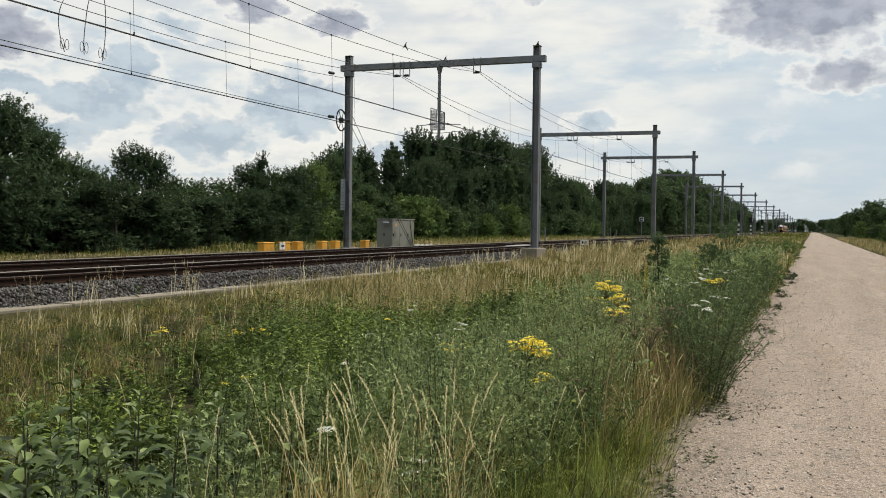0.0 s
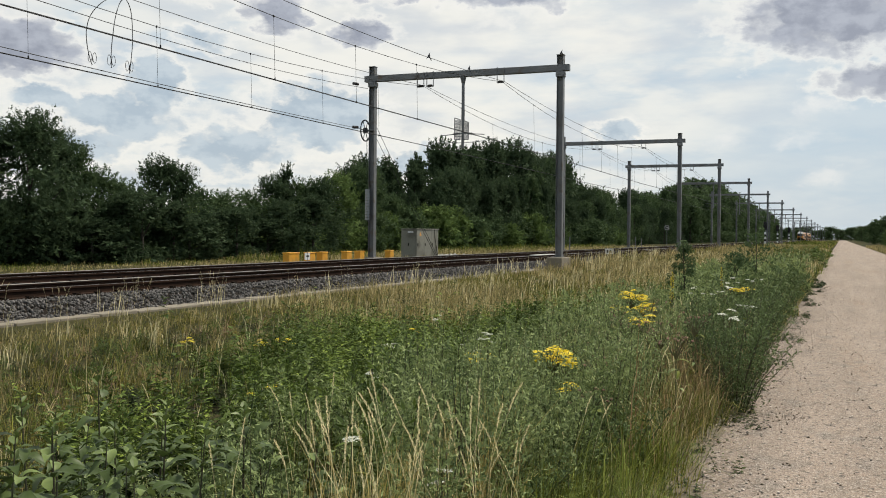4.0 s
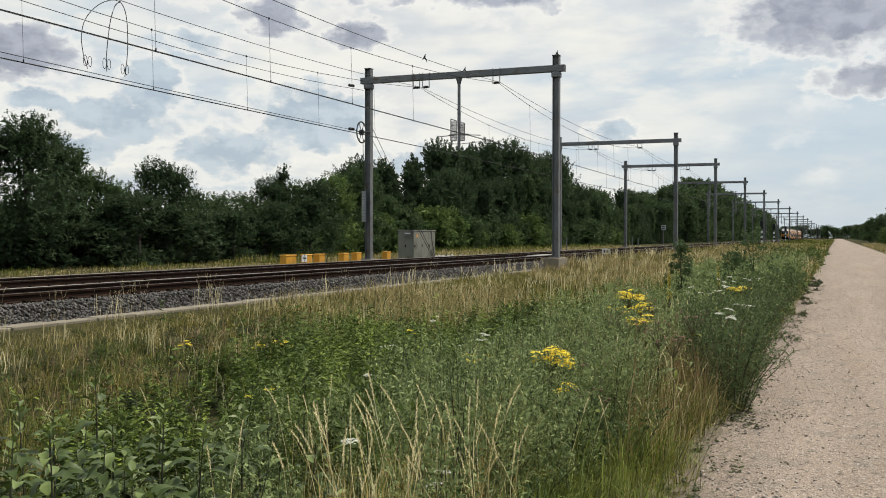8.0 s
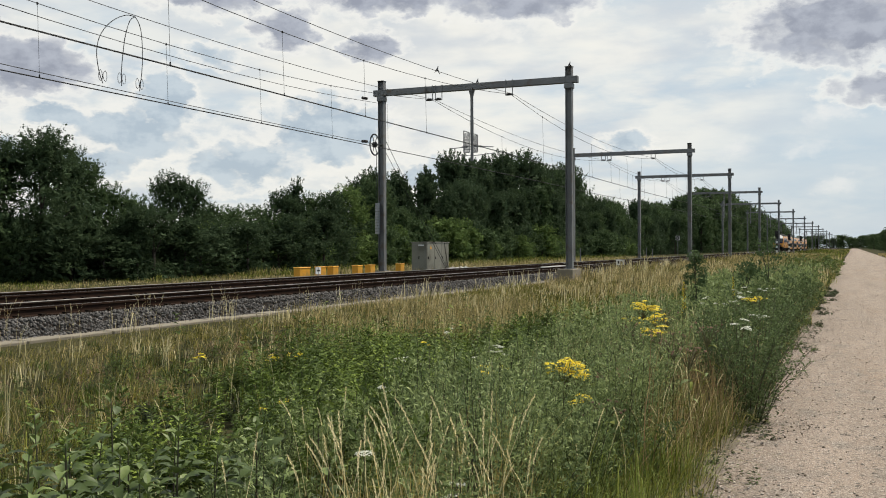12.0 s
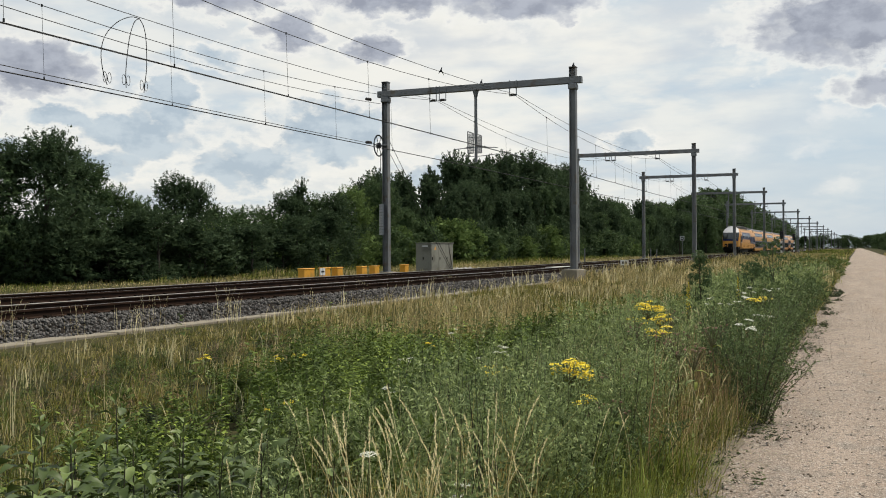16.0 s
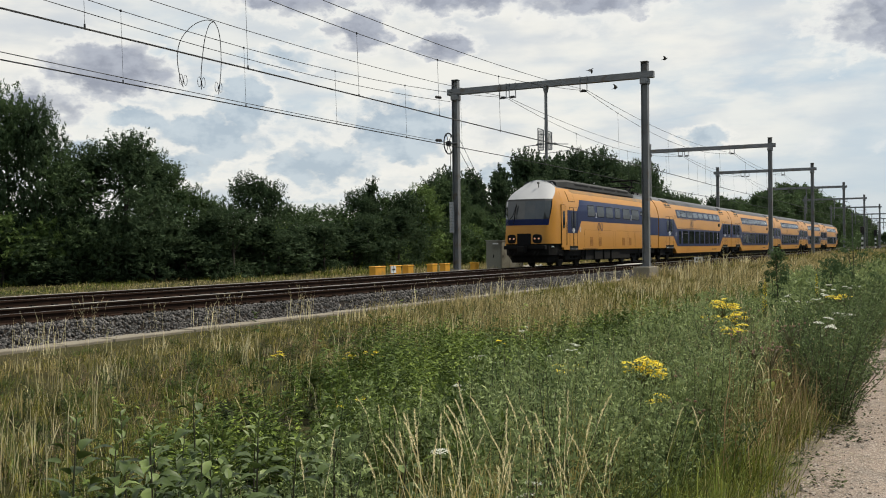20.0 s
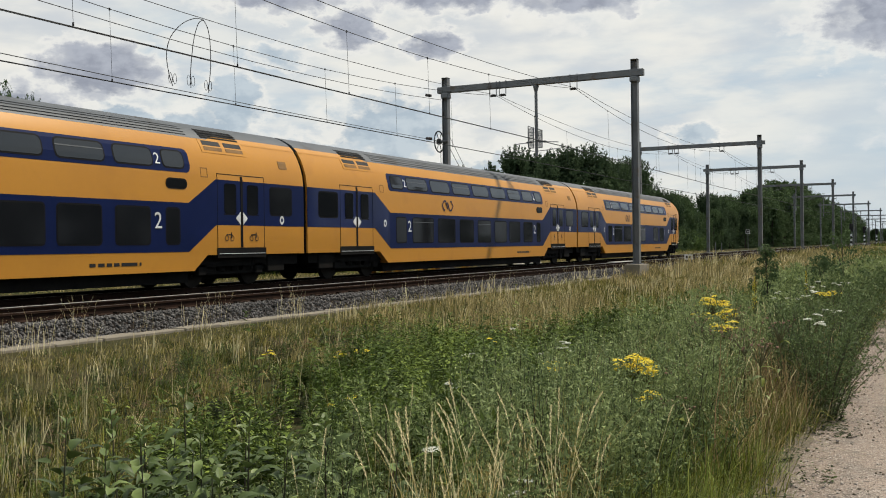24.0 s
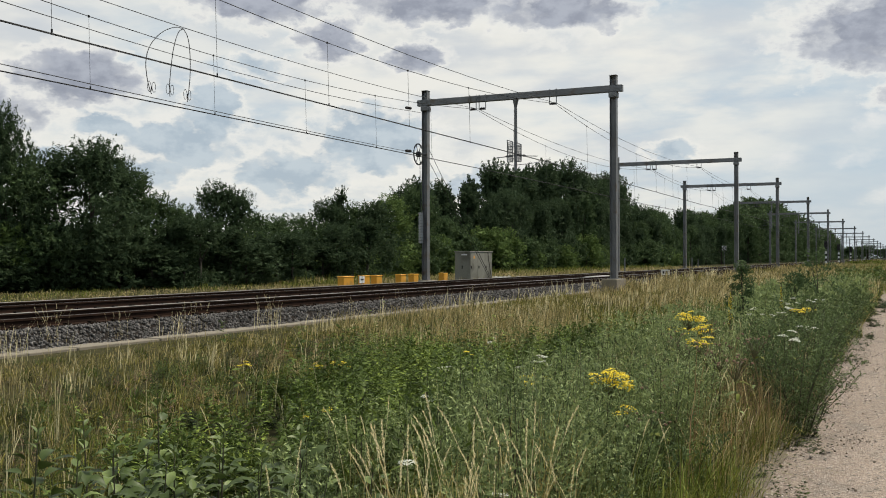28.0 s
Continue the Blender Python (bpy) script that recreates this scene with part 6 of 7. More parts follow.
def relief(x, y):
    """Uneven height of the growth: hummocks, hollows and thin spots."""
    broad = patchy(x, y, 0.55, 9.0)
    small = patchy(x, y, 1.9, 2.0)
    return np.clip(1.0 + 0.75 * broad + 0.55 * small, 0.35, 1.6)


def blades(rng, x, y, tall, width, lean):
    """Grass blades as arrays: five points and three triangles each."""
    n = len(x)
    z = heights(x, y)
    a = rng.uniform(0, 2 * np.pi, n)
    side = np.stack((np.cos(a), np.sin(a), np.zeros(n)), 1) * width[:, None]
    b = rng.uniform(0, 2 * np.pi, n)
    l = lean * (0.15 + 1.6 * rng.random(n) ** 2) * tall
    bend = np.stack((np.cos(b) * l + 0.08 * tall, np.sin(b) * l, np.zeros(n)), 1)
    drop = np.minimum(0.6, 0.45 * (l / tall) ** 1.5)
    base = np.stack((x, y, z), 1)
    up = np.stack((np.zeros(n), np.zeros(n), tall), 1)
    mid = base + up * 0.62 + bend * 0.32
    tip = base + up * (1 - drop)[:, None] + bend
    v = np.stack((base - side, base + side, mid - side * 0.8, mid + side * 0.8, tip), 1)
    t = np.array(((0, 1, 3), (0, 3, 2), (2, 3, 4)))
    return v.reshape(-1, 3), (t[None] + 5 * np.arange(n)[:, None, None]).reshape(-1, 3)


def grass(name, label, rng, x, y, lo, hi, width, lean, mat, factor=None):
    # little grass where the broad-leaved weeds stand
    keep = ~leafy(x, y) | (rng.random(len(x)) < 0.10)
    x, y = x[keep], y[keep]
    factor = None if factor is None else factor[keep]
    d = np.hypot(x, y)
    tall = rng.uniform(lo, hi, len(x))
    tall = tall * (relief(x, y) if factor is None else factor)
    # short at the duct, full height away from it
    tall = tall * np.where(x < -11.0, np.interp(x, (-12.3, -11.0), (0.6, 1.0)) + np.interp(y, (24, 40), (0, 0.5)), 1.0) * np.where(y > 26, 1.0, np.where(x < -9.5, 0.75, 1.0))
    tall = tall * np.where((x < -8.5) & (y > 28) & (y < 44), 0.55, 1.0)
    w = np.maximum(width, 0.00027 * d) * rng.uniform(0.7, 1.3, len(x))
    co, fa = blades(rng, x, y, tall, w, lean)
    tagged(new(name, mesh_from_arrays(name, co, fa, mat)), label, "grass", kind="stuff")


def weeds(name, label, rng, x, y, factor, lo, hi, leaf, per, mat, narrow=0.35, droop=0.2, category="weeds"):
    """Leafy stalks: leaves set along a thin stem, one quad each, larger far away."""
    n = len(x)
    d = np.hypot(x, y)
    tall = rng.uniform(lo, hi, n) * factor
    u = rng.random((n, per)) ** 0.5
    lx = 0.14 * rng.normal(size=(n, 1)) * u * tall[:, None]
    ly = 0.14 * rng.normal(size=(n, 1)) * u * tall[:, None]
    a = rng.uniform(0, 2 * np.pi, (n, per))
    size = leaf * (1.25 - 0.75 * u) * rng.uniform(0.6, 1.3, (n, per)) * np.maximum(1.0, d / 14.0)[:, None]
    tilt = rng.uniform(-0.35, 0.6, (n, per))
    out = np.stack((np.cos(a) * np.cos(tilt), np.sin(a) * np.cos(tilt), np.sin(tilt)), -1)
    across = np.stack((-np.sin(a), np.cos(a), rng.uniform(-0.4, 0.4, (n, per))), -1)
    p = np.stack((x[:, None] + lx, y[:, None] + ly, heights(x, y)[:, None] + 0.04 + u * tall[:, None]), -1)
    s = size[..., None]
    q = np.stack((p, p + out * s * 0.5 + across * s * narrow, p + out * s * 1.1 - np.array((0, 0, droop)) * s, p + out * s * 0.5 - across * s * narrow), 2).reshape(-1, 3)
    tagged(new(name, mesh_from_arrays(name, q, np.arange(len(q)).reshape(-1, 4), mat)), label, category, kind="stuff")


def feathers(rng, x, y, z, tall, lean_x, lean_y, leaf, shoots, leaflets):
    """Upright stalks with side shoots, each shoot set with narrow leaflets; leaflets and stems as arrays of quads."""
    n = len(x)
    d = np.maximum(1.0, np.hypot(x, y) / 11.0)
    u = 0.03 + 0.95 * (np.arange(shoots)[None] + rng.random((n, shoots))) / shoots
    az = 2.4 * np.arange(shoots)[None] + rng.uniform(0, 6.28, (n, 1)) + rng.normal(0, 0.3, (n, shoots))
    el = rng.uniform(0.45, 1.1, (n, shoots))
    length = tall[:, None] * (0.06 + 0.30 * (1 - u) * np.clip(u * 4, 0.7, 1)) * rng.uniform(0.7, 1.2, (n, shoots))
    root = np.stack((x[:, None] + lean_x[:, None] * u ** 1.5, y[:, None] + lean_y[:, None] * u ** 1.5, z[:, None] + tall[:, None] * u), -1)
    way = np.stack((np.cos(az) * np.cos(el), np.sin(az) * np.cos(el), np.sin(el)), -1)
    v = (np.arange(leaflets) + 0.6) / leaflets
    p = root[:, :, None] + way[:, :, None] * (length[..., None] * v)[..., None]
    out = way[:, :, None] * 0.7 + rng.normal(0, 0.55, p.shape)
    out /= np.linalg.norm(out, axis=-1)[..., None]
    across = np.cross(out, rng.normal(size=p.shape))
    across /= np.linalg.norm(across, axis=-1)[..., None] + 1e-9
    s = (leaf * d[:, None, None] * rng.uniform(0.6, 1.3, p.shape[:3]))[..., None]
    q = np.stack((p, p + out * s * 0.55 + across * s * 0.17, p + out * s * 1.15, p + out * s * 0.55 - across * s * 0.17), 3).reshape(-1, 3)
    w = 0.0022 * d * rng.choice((0.7, 1.0, 2.2), n)
    a = rng.uniform(0, 3.14, n)
    side = np.stack((np.cos(a) * w, np.sin(a) * w, 0 * w), -1)
    foot = np.stack((x, y, z), -1)
    tip = np.stack((x + lean_x, y + lean_y, z + tall), -1)
    mid = np.stack((x + lean_x * 0.35, y + lean_y * 0.35, z + tall * 0.5), -1)
    stems = np.concatenate((np.stack((foot - side, foot + side, mid + side * 0.8, mid - side * 0.8), 1), np.stack((mid - side * 0.8, mid + side * 0.8, tip + side * 0.3, tip - side * 0.3), 1))).reshape(-1, 3)
    return q, stems


def feathery(name, label, rng, x, y, tall, leaf, shoots, leaflets, mat):
    n = len(x)
    tall = np.clip(tall, 0.3, 1.1)
    q, stems = feathers(rng, x, y, heights(x, y), tall, rng.normal(0.03, 0.09, n) * tall, rng.normal(0, 0.09, n) * tall, leaf, shoots, leaflets)
    tagged(new(name, mesh_from_arrays(name, q, np.arange(len(q)).reshape(-1, 4), mat)), label, "weeds", kind="stuff")
    tagged(new(name + "_stems", mesh_from_arrays(name + "_stems", stems, np.arange(len(stems)).reshape(-1, 4), "stem_dark")), "thin dark upright stems among the leaves", "stems", kind="stuff")


def build_mugwort_bushes():
    """Bushes of mugwort at the road's edge, fanned out over the gravel."""
    rng = np.random.default_rng(43)
    for x, y, h, fan, count in ((-0.85, 9.0, 0.95, 0.42, 26), (-1.0, 9.7, 1.15, 0.42, 30), (-1.3, 10.3, 1.15, 0.38, 22), (-0.95, 11.2, 1.2, 0.45, 26), (-1.45, 12.2, 1.1, 0.45, 18), (-1.1, 13.2, 1.15, 0.45, 20), (-1.3, 14.6, 1.2, 0.5, 20),
                                (-1.05, 16.4, 1.15, 0.5, 20), (-1.35, 18.4, 1.2, 0.5, 18), (-1.1, 21.0, 1.1, 0.5, 16), (-1.2, 24.0, 1.05, 0.5, 16), (-2.05, 8.3, 0.85, 0.3, 12), (-2.5, 6.6, 0.8, 0.28, 10), (-2.05, 5.35, 0.72, 0.25, 10), (-1.6, 4.75, 0.62, 0.2, 8), (-1.85, 4.5, 0.6, 0.2, 8), (-1.42, 5.5, 0.68, 0.22, 9), (-1.3, 6.4, 0.6, 0.2, 7), (-1.75, 5.9, 0.7, 0.22, 9)):
        z = ground_at(x, y)
        b = thing("mugwort_bush", "dark bushy grey-green mugwort beside the gravel road", "bush", pose(x, y, z), "mugwort bushes")
        a = rng.uniform(0, 2 * np.pi, count)
        r = np.sqrt(rng.random(count))
        px, py = 0.10 * r * np.cos(a), 0.10 * r * np.sin(a)
        tall = h * rng.uniform(0.72, 1.0, count) * (1.0 - 0.2 * r)
        lx, ly = fan * r * np.cos(a) + 0.08, fan * r * np.sin(a)
        scale = max(1.0, y / 11.0)
        q, stems = feathers(rng, px, py, np.zeros(count), tall, lx, ly, 0.032 * scale, 20, 8)
        part("foliage", mesh_from_arrays("foliage", q, np.arange(len(q)).reshape(-1, 4), "mugwort_dark"), None, b)
        for k in range(count):
            tip = (px[k] + lx[k], py[k] + ly[k], tall[k])
            part("stem", Shape().tube([(px[k], py[k], -0.04), (px[k] + lx[k] * 0.35, py[k] + ly[k] * 0.35, tall[k] * 0.5), tip], [0.004, 0.0035, 0.0012], 4), "stem_dark", b)


def build_meadow():
    rng = np.random.default_rng(77)

    def shaded_out(x, y, low=0.42):
        """Height factor: plants stay low under the thicket of saplings."""
        return np.where((x < -2.45) & (y < 5.3), low, 1.0)

    # low sward under everything
    x, y = sample(rng, 46000, -12.2, -0.85, 45, 1.6, 1.8)
    k = (x > -2.4) | (y > 6.5) | (rng.random(len(x)) < 0.2)
    x, y = x[k], y[k]
    grass("meadow_sward", "short mixed olive green sward", rng, x, y, 0.08, 0.26, 0.004, 0.6, "grass_olive")
    x, y = sample(rng, 36000, -12.2, -0.85, 130, 1.2, 20)
    grass("meadow_sward", "short mixed green sward farther along", rng, x, y, 0.1, 0.3, 0.006, 0.6, "grass_green")
    # dry and olive grass nearest the track
    x, y = sample(rng, 15000, -12.2, -7.2, 100, 1.3, 5)
    k = rng.random(len(x)) < np.interp(x, (-12, -9.5, -7.2), (1, 0.8, 0.3))
    grass("dry_grass", "tall dry tan grass beside the railway", rng, x[k], y[k], 0.2, 0.5, 0.003, 0.7, "grass_dry")
    x, y = sample(rng, 26000, -12.2, -5.6, 60, 1.6, 4)
    grass("olive_grass", "low brownish olive grass between the tussocks", rng, x, y, 0.10, 0.30, 0.003, 1.2, "grass_olive")
    for name, count, mat, lo, hi, wide, lean, label in (("dry_grass", 230, "grass_dry", 0.30, 0.55, 0.0026, 0.7, "tangled tan tussocks near the railway"), ("olive_grass", 560, "grass_olive", 0.25, 0.48, 0.0042, 1.0, "brownish olive seeding tussocks"),
                                                        ("green_grass", 480, "leaf_bright", 0.20, 0.42, 0.0058, 1.0, "broad-bladed green tussocks among the dry stalks"), ("green_grass", 420, "weed_dark", 0.16, 0.36, 0.0060, 1.0, "dark green broad-bladed tussocks")):
        x, y, f = clumped(rng, count, 30, 0.13, -12.1, -5.4, 42, 1.35, 4.0)
        f = f * np.interp(x, (-12.2, -11.0, -9.0), (0.55, 0.8, 1.0))
        grass(name, label, rng, x, y, lo, hi, wide, lean, mat, f)
    x, y = sample(rng, 15000, -12.36, -11.1, 46, 1.4, 5)
    k = rng.random(len(x)) < 0.45
    low = np.interp(x, (-12.36, -11.1), (0.5, 1.2))
    grass("dry_grass", "short tan grass growing up to the cable duct", rng, x[k], y[k], 0.14, 0.30, 0.0045, 0.8, "grass_dry", low[k])
    grass("olive_grass", "short olive grass growing up to the cable duct", rng, x[~k], y[~k], 0.12, 0.28, 0.0050, 0.9, "grass_olive", low[~k])
    # tan stand farther on
    x, y = sample(rng, 52000, -12.2, -2.4, 140, 1.3, 19)
    k = (patchy(x, y, 0.12, 4.0) + 0.4 * patchy(x, y, 0.6, 8.0) + np.interp(x, (-12, -6, -2.4), (0.3, 0.02, -0.25))) > 0.0
    grass("dry_grass", "high ripe tan grass farther along the meadow", rng, x[k], y[k], 0.35, 0.7, 0.004, 0.55, "grass_dry")
    grass("olive_grass", "olive and yellow-green grass farther along the meadow", rng, x[~k], y[~k], 0.3, 0.6, 0.004, 0.6, "grass_olive")
    x, y, f = clumped(rng, 260, 14, 0.5, -12.2, -3.0, 90, 1.2, 19)
    grass("seeding_grass", "pale ripe heads over the far grass", rng, x, y, 0.42, 0.72, 0.002, 0.3, "straw", f)
    x, y, f = clumped(rng, 520, 40, 0.35, -5.5, -0.95, 95, 1.2, 19)
    k = patchy(x, y, 0.22, 12.0) > 0.0
    grass("green_grass", "yellow-green tussocks beside the far road", rng, x[k], y[k], 0.3, 0.62, 0.004, 0.7, "grass_green", f[k])
    weeds("green_weeds", "low green weeds along the far road edge", rng, x[~k][::3], y[~k][::3], f[~k][::3], 0.35, 0.75, 0.06, 14, "leaf_bright", 0.22)
    x, y = sample(rng, 16000, -12.2, -1.2, 520, 1.1, 110)
    k = patchy(x, y, 0.06, 4.0) > 0.0
    grass("dry_grass", "tan grass in the distance beside the railway", rng, x[k], y[k], 0.3, 0.6, 0.01, 0.5, "grass_dry")
    grass("green_grass", "green grass in the distance beside the road", rng, x[~k], y[~k], 0.3, 0.7, 0.01, 0.5, "grass_green")
    # roadside strip: ripe tussocks between green ones
    x, y, f = clumped(rng, 420, 24, 0.13, -2.3, -0.95, 90, 1.6, 6.8)
    k = patchy(x, y, 0.5, 3.0) + np.interp(x, (-2.2, -1.3, -0.95), (-0.3, 0.05, 0.15)) > 0.0
    grass("dry_grass", "ripe straw coloured tussocks along the road", rng, x[k], y[k], 0.35, 0.62, 0.0022, 0.75, "grass_dry", f[k])
    x, y, f = clumped(rng, 42, 26, 0.16, -1.55, -0.9, 10.8, 1.0, 6.4)
    grass("dry_grass", "ochre bent grass between mugwort and road", rng, x, y, 0.40, 0.78, 0.0018, 0.7, "grass_dry", f)
    x, y, f = clumped(rng, 760, 30, 0.13, -2.3, -0.86, 70, 1.6, 2.2)
    grass("green_grass", "yellow-green arching grass along the road's edge", rng, x, y, 0.2, 0.42, 0.0024, 1.0, "grass_green", f)
    x, y = sample(rng, 16000, -2.2, -0.84, 60, 1.7, 2.2)
    grass("olive_grass", "low olive grass along the road's edge", rng, x, y, 0.1, 0.32, 0.0026, 0.8, "grass_olive")
    x, y, f = clumped(rng, 900, 45, 0.22, -7.5, -1.0, 40, 1.7, 2.2)
    grass("green_grass", "lush green tussocks", rng, x, y, 0.28, 0.58, 0.0032, 0.8, "grass_green", f * shaded_out(x, y))
    # leafy weeds crowding the hollow, in hummocks with dark gaps between
    def hollow(n, per, spread, seed, cut):
        x, y, f = clumped(rng, n, per, spread, -9.2, -2.2, 21.5, 1.15, 2.9, None, True)
        lift = patchy(x, y, 0.55, seed) + 0.6 * patchy(x, y, 1.4, seed + 5)
        k = leafy(x, y) & (lift > cut)
        return x[k], y[k], f[k] * np.clip(0.80 + 0.85 * lift[k], 0.35, 1.5)

    x, y, f = hollow(1150, 14, 0.105, 21.0, -0.05)
    weeds("green_weeds", "mid green leafy weeds crowding the shallow ditch", rng, x, y, f, 0.42, 0.78, 0.090, 24, "leaf_bright", 0.24)
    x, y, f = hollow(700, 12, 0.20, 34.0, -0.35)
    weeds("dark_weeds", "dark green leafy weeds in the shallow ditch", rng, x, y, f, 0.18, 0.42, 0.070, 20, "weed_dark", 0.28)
    x, y, f = hollow(800, 10, 0.085, 21.0, 0.05)
    weeds("lime_weeds", "lime green weeds catching the light", rng, x, y, f, 0.5, 0.8, 0.07, 24, "weed_lime", 0.22)
    x, y, f = hollow(420, 9, 0.18, 63.0, 0.0)
    feathery("goldenrod", "tall dark narrow-leaved weeds in the ditch", rng, x, y, 0.2 + f * 0.5, 0.05, 13, 4, "leaf_bright")
    # feathery mugwort towards the road
    x, y, f = clumped(rng, 260, 8, 0.085, -3.9, -1.5, 12, 1.0, 3.6, 55.0)
    feathery("mugwort", "feathery grey-green mugwort stalks", rng, x, y, f * 0.78 * shaded_out(x, y, 0.55), 0.028, 15, 7, "mugwort")
    x, y, f = clumped(rng, 120, 8, 0.075, -2.5, -1.35, 8.5, 1.0, 3.6, 71.0)
    feathery("mugwort", "tall grey-green mugwort near the road", rng, x, y, 0.3 + f * 0.5, 0.028, 15, 7, "mugwort")
    x, y, f = clumped(rng, 60, 7, 0.14, -3.6, -1.5, 10, 1.0, 3.6)
    feathery("mugwort", "darker grey-green mugwort stalks between the pale ones", rng, x, y, f * 0.85 * shaded_out(x, y, 0.6), 0.028, 15, 6, "mugwort_dark")
    x, y, f = clumped(rng, 260, 7, 0.22, -3.9, -1.15, 34, 1.0, 11)
    feathery("mugwort", "feathery grey-green mugwort farther along", rng, x, y, f * 0.85, 0.045, 10, 5, "mugwort")
    # scattered rosettes hugging the gravel
    cx, cy = rng.uniform(-1.0, -0.55, 60), 4.5 + 34 * rng.random(60) ** 1.3
    x, y = (cx[:, None] + rng.normal(0, 0.06, (60, 14))).ravel(), (cy[:, None] + rng.normal(0, 0.15, (60, 14))).ravel()
    weeds("edge_weeds", "small ragged weeds at the gravel's edge", rng, x, y, rng.uniform(0.35, 1.0, len(x)), 0.10, 0.26, 0.045, 14, "weed_dark", 0.24)
    # thin seeding stalks over the whole meadow
    x, y, f = clumped(rng, 330, 9, 0.3, -11.8, -0.95, 60, 1.4, 5.0)
    grass("seeding_grass", "thin pale seeding grass stalks", rng, x, y, 0.45, 0.85, 0.0016, 0.22, "straw", f)
    # brownish haze of ripe seed heads
    for cx, cy, n in ((-3.3, 11.6, 700), (-2.7, 10.4, 300), (-4.4, 8.2, 350), (-3.6, 6.6, 300), (-5.6, 9.6, 300), (-1.9, 8.0, 240), (-2.3, 6.8, 200), (-1.5, 10.0, 260), (-2.2, 13.5, 300), (-2.9, 9.0, 250)):
        x, y = rng.normal(cx, 0.45, n), rng.normal(cy, 0.6, n)
        k = in_meadow(x, y)
        grass("seeding_grass", "brownish haze of ripe grass heads", rng, x[k], y[k], 0.4, 0.75, 0.0016, 0.5, "seed_brown", np.ones(k.sum()))
    x, y, f = clumped(rng, 46, 9, 0.16, -1.7, -0.95, 11.5, 1.0, 6.0)
    grass("seeding_grass", "orange-brown ripe grass spikes beside the mugwort", rng, x, y, 0.55, 0.85, 0.0030, 0.3, "spike", f)
    x, y, f = clumped(rng, 80, 40, 0.12, -2.3, -1.5, 5.1, 1.0, 3.2)
    grass("dry_grass", "golden ripe grass in the straw patch", rng, x, y, 0.42, 0.70, 0.0020, 0.35, "grass_gold", f)
    # fine near grass, bright and tangled
    x, y, f = clumped(rng, 140, 60, 0.12, -2.1, -0.95, 7.0, 1.0, 2.8)
    grass("green_grass", "bright green fine grass below the mugwort", rng, x, y, 0.28, 0.55, 0.0019, 0.9, "grass_fresh", f)
    x, y, f = clumped(rng, 420, 60, 0.16, -5.0, -1.0, 9, 1.0, 2.4)
    grass("green_grass", "fine tangled yellow-green grass", rng, x, y, 0.25, 0.5, 0.0019, 0.95, "grass_green", f * shaded_out(x, y))
    x, y, f = clumped(rng, 36, 34, 0.13, -2.1, -1.3, 4.4, 0.8, 2.7)
    grass("dry_grass", "fine pale straw grass", rng, x, y, 0.30, 0.62, 0.0015, 0.35, "straw", f)
    x, y, f = clumped(rng, 46, 20, 0.2, -12.3, -7.6, 32, 1.2, 6)
    grass("dry_grass", "pale seeding grass near the duct", rng, x, y, 0.3, 0.62, 0.002, 0.5, "straw", f)
    # pale stalks standing in and before the ballast
    cx, cy = rng.uniform(-13.15, -12.1, 26), 9.5 + 42 * rng.random(26) ** 1.3
    x = (cx[:, None] + rng.normal(0, 0.09, (26, 9))).ravel()
    y = (cy[:, None] + rng.normal(0, 0.22, (26, 9))).ravel()
    d = np.hypot(x, y)
    co, fa = blades(rng, x, y, rng.uniform(0.2, 0.75, len(x)), np.maximum(0.0025, 0.0002 * d), 0.55)
    co[:, 2] += 0.08
    tagged(new("ballast_grass", mesh_from_arrays("ballast_grass", co, fa, "straw")), "thin pale stalks standing in the ballast's foot", "grass", kind="stuff")
    # beyond the tracks and beyond the road
    x, y = sample(rng, 40000, -33.0, -21.6, 130, 1.3, 12, True)
    k = patchy(x, y, 0.35, 5.0) + rng.uniform(-0.3, 0.3, len(x)) > -0.25
    grass("dry_grass", "dry tan grass strip between railway and wood", rng, x[k], y[k], 0.12, 0.38, 0.004, 0.9, "grass_dry")
    grass("olive_grass", "olive grass strip between railway and wood", rng, x[~k], y[~k], 0.12, 0.36, 0.004, 0.9, "grass_olive")
    x, y = sample(rng, 22000, -35.0, -27.0, 130, 1.3, 12, True)
    k = patchy(x, y, 0.3, 7.0) > -0.05
    grass("green_grass", "green grass at the wood's edge", rng, x[k], y[k], 0.2, 0.55, 0.006, 0.7, "grass_green")
    x, y = sample(rng, 14000, 4.35, 8.5, 200, 1.3, 25, True)
    grass("dry_grass", "dry tan verge on the other side of the road", rng, x, y, 0.2, 0.5, 0.006, 0.35, "grass_dry")
    x, y = sample(rng, 9000, 7.5, 14.0, 200, 1.3, 35, True)
    grass("green_grass", "green field beyond the road", rng, x, y, 0.25, 0.6, 0.01, 0.4, "grass_green")
    # sward and verge round the standpoint
    x, y = sample(rng, 15000, -12.2, -1.0, 6.0, 1.0, -9.0, True)
    k = ~in_meadow(x, y)
    grass("meadow_sward", "short mixed olive sward beside the standpoint", rng, x[k], y[k], 0.1, 0.35, 0.005, 0.7, "grass_olive")
    x, y = sample(rng, 9000, 4.4, 9.0, 26.0, 1.0, -9.0, True)
    grass("dry_grass", "dry grass on the road's other verge", rng, x, y, 0.15, 0.45, 0.005, 0.6, "grass_dry")
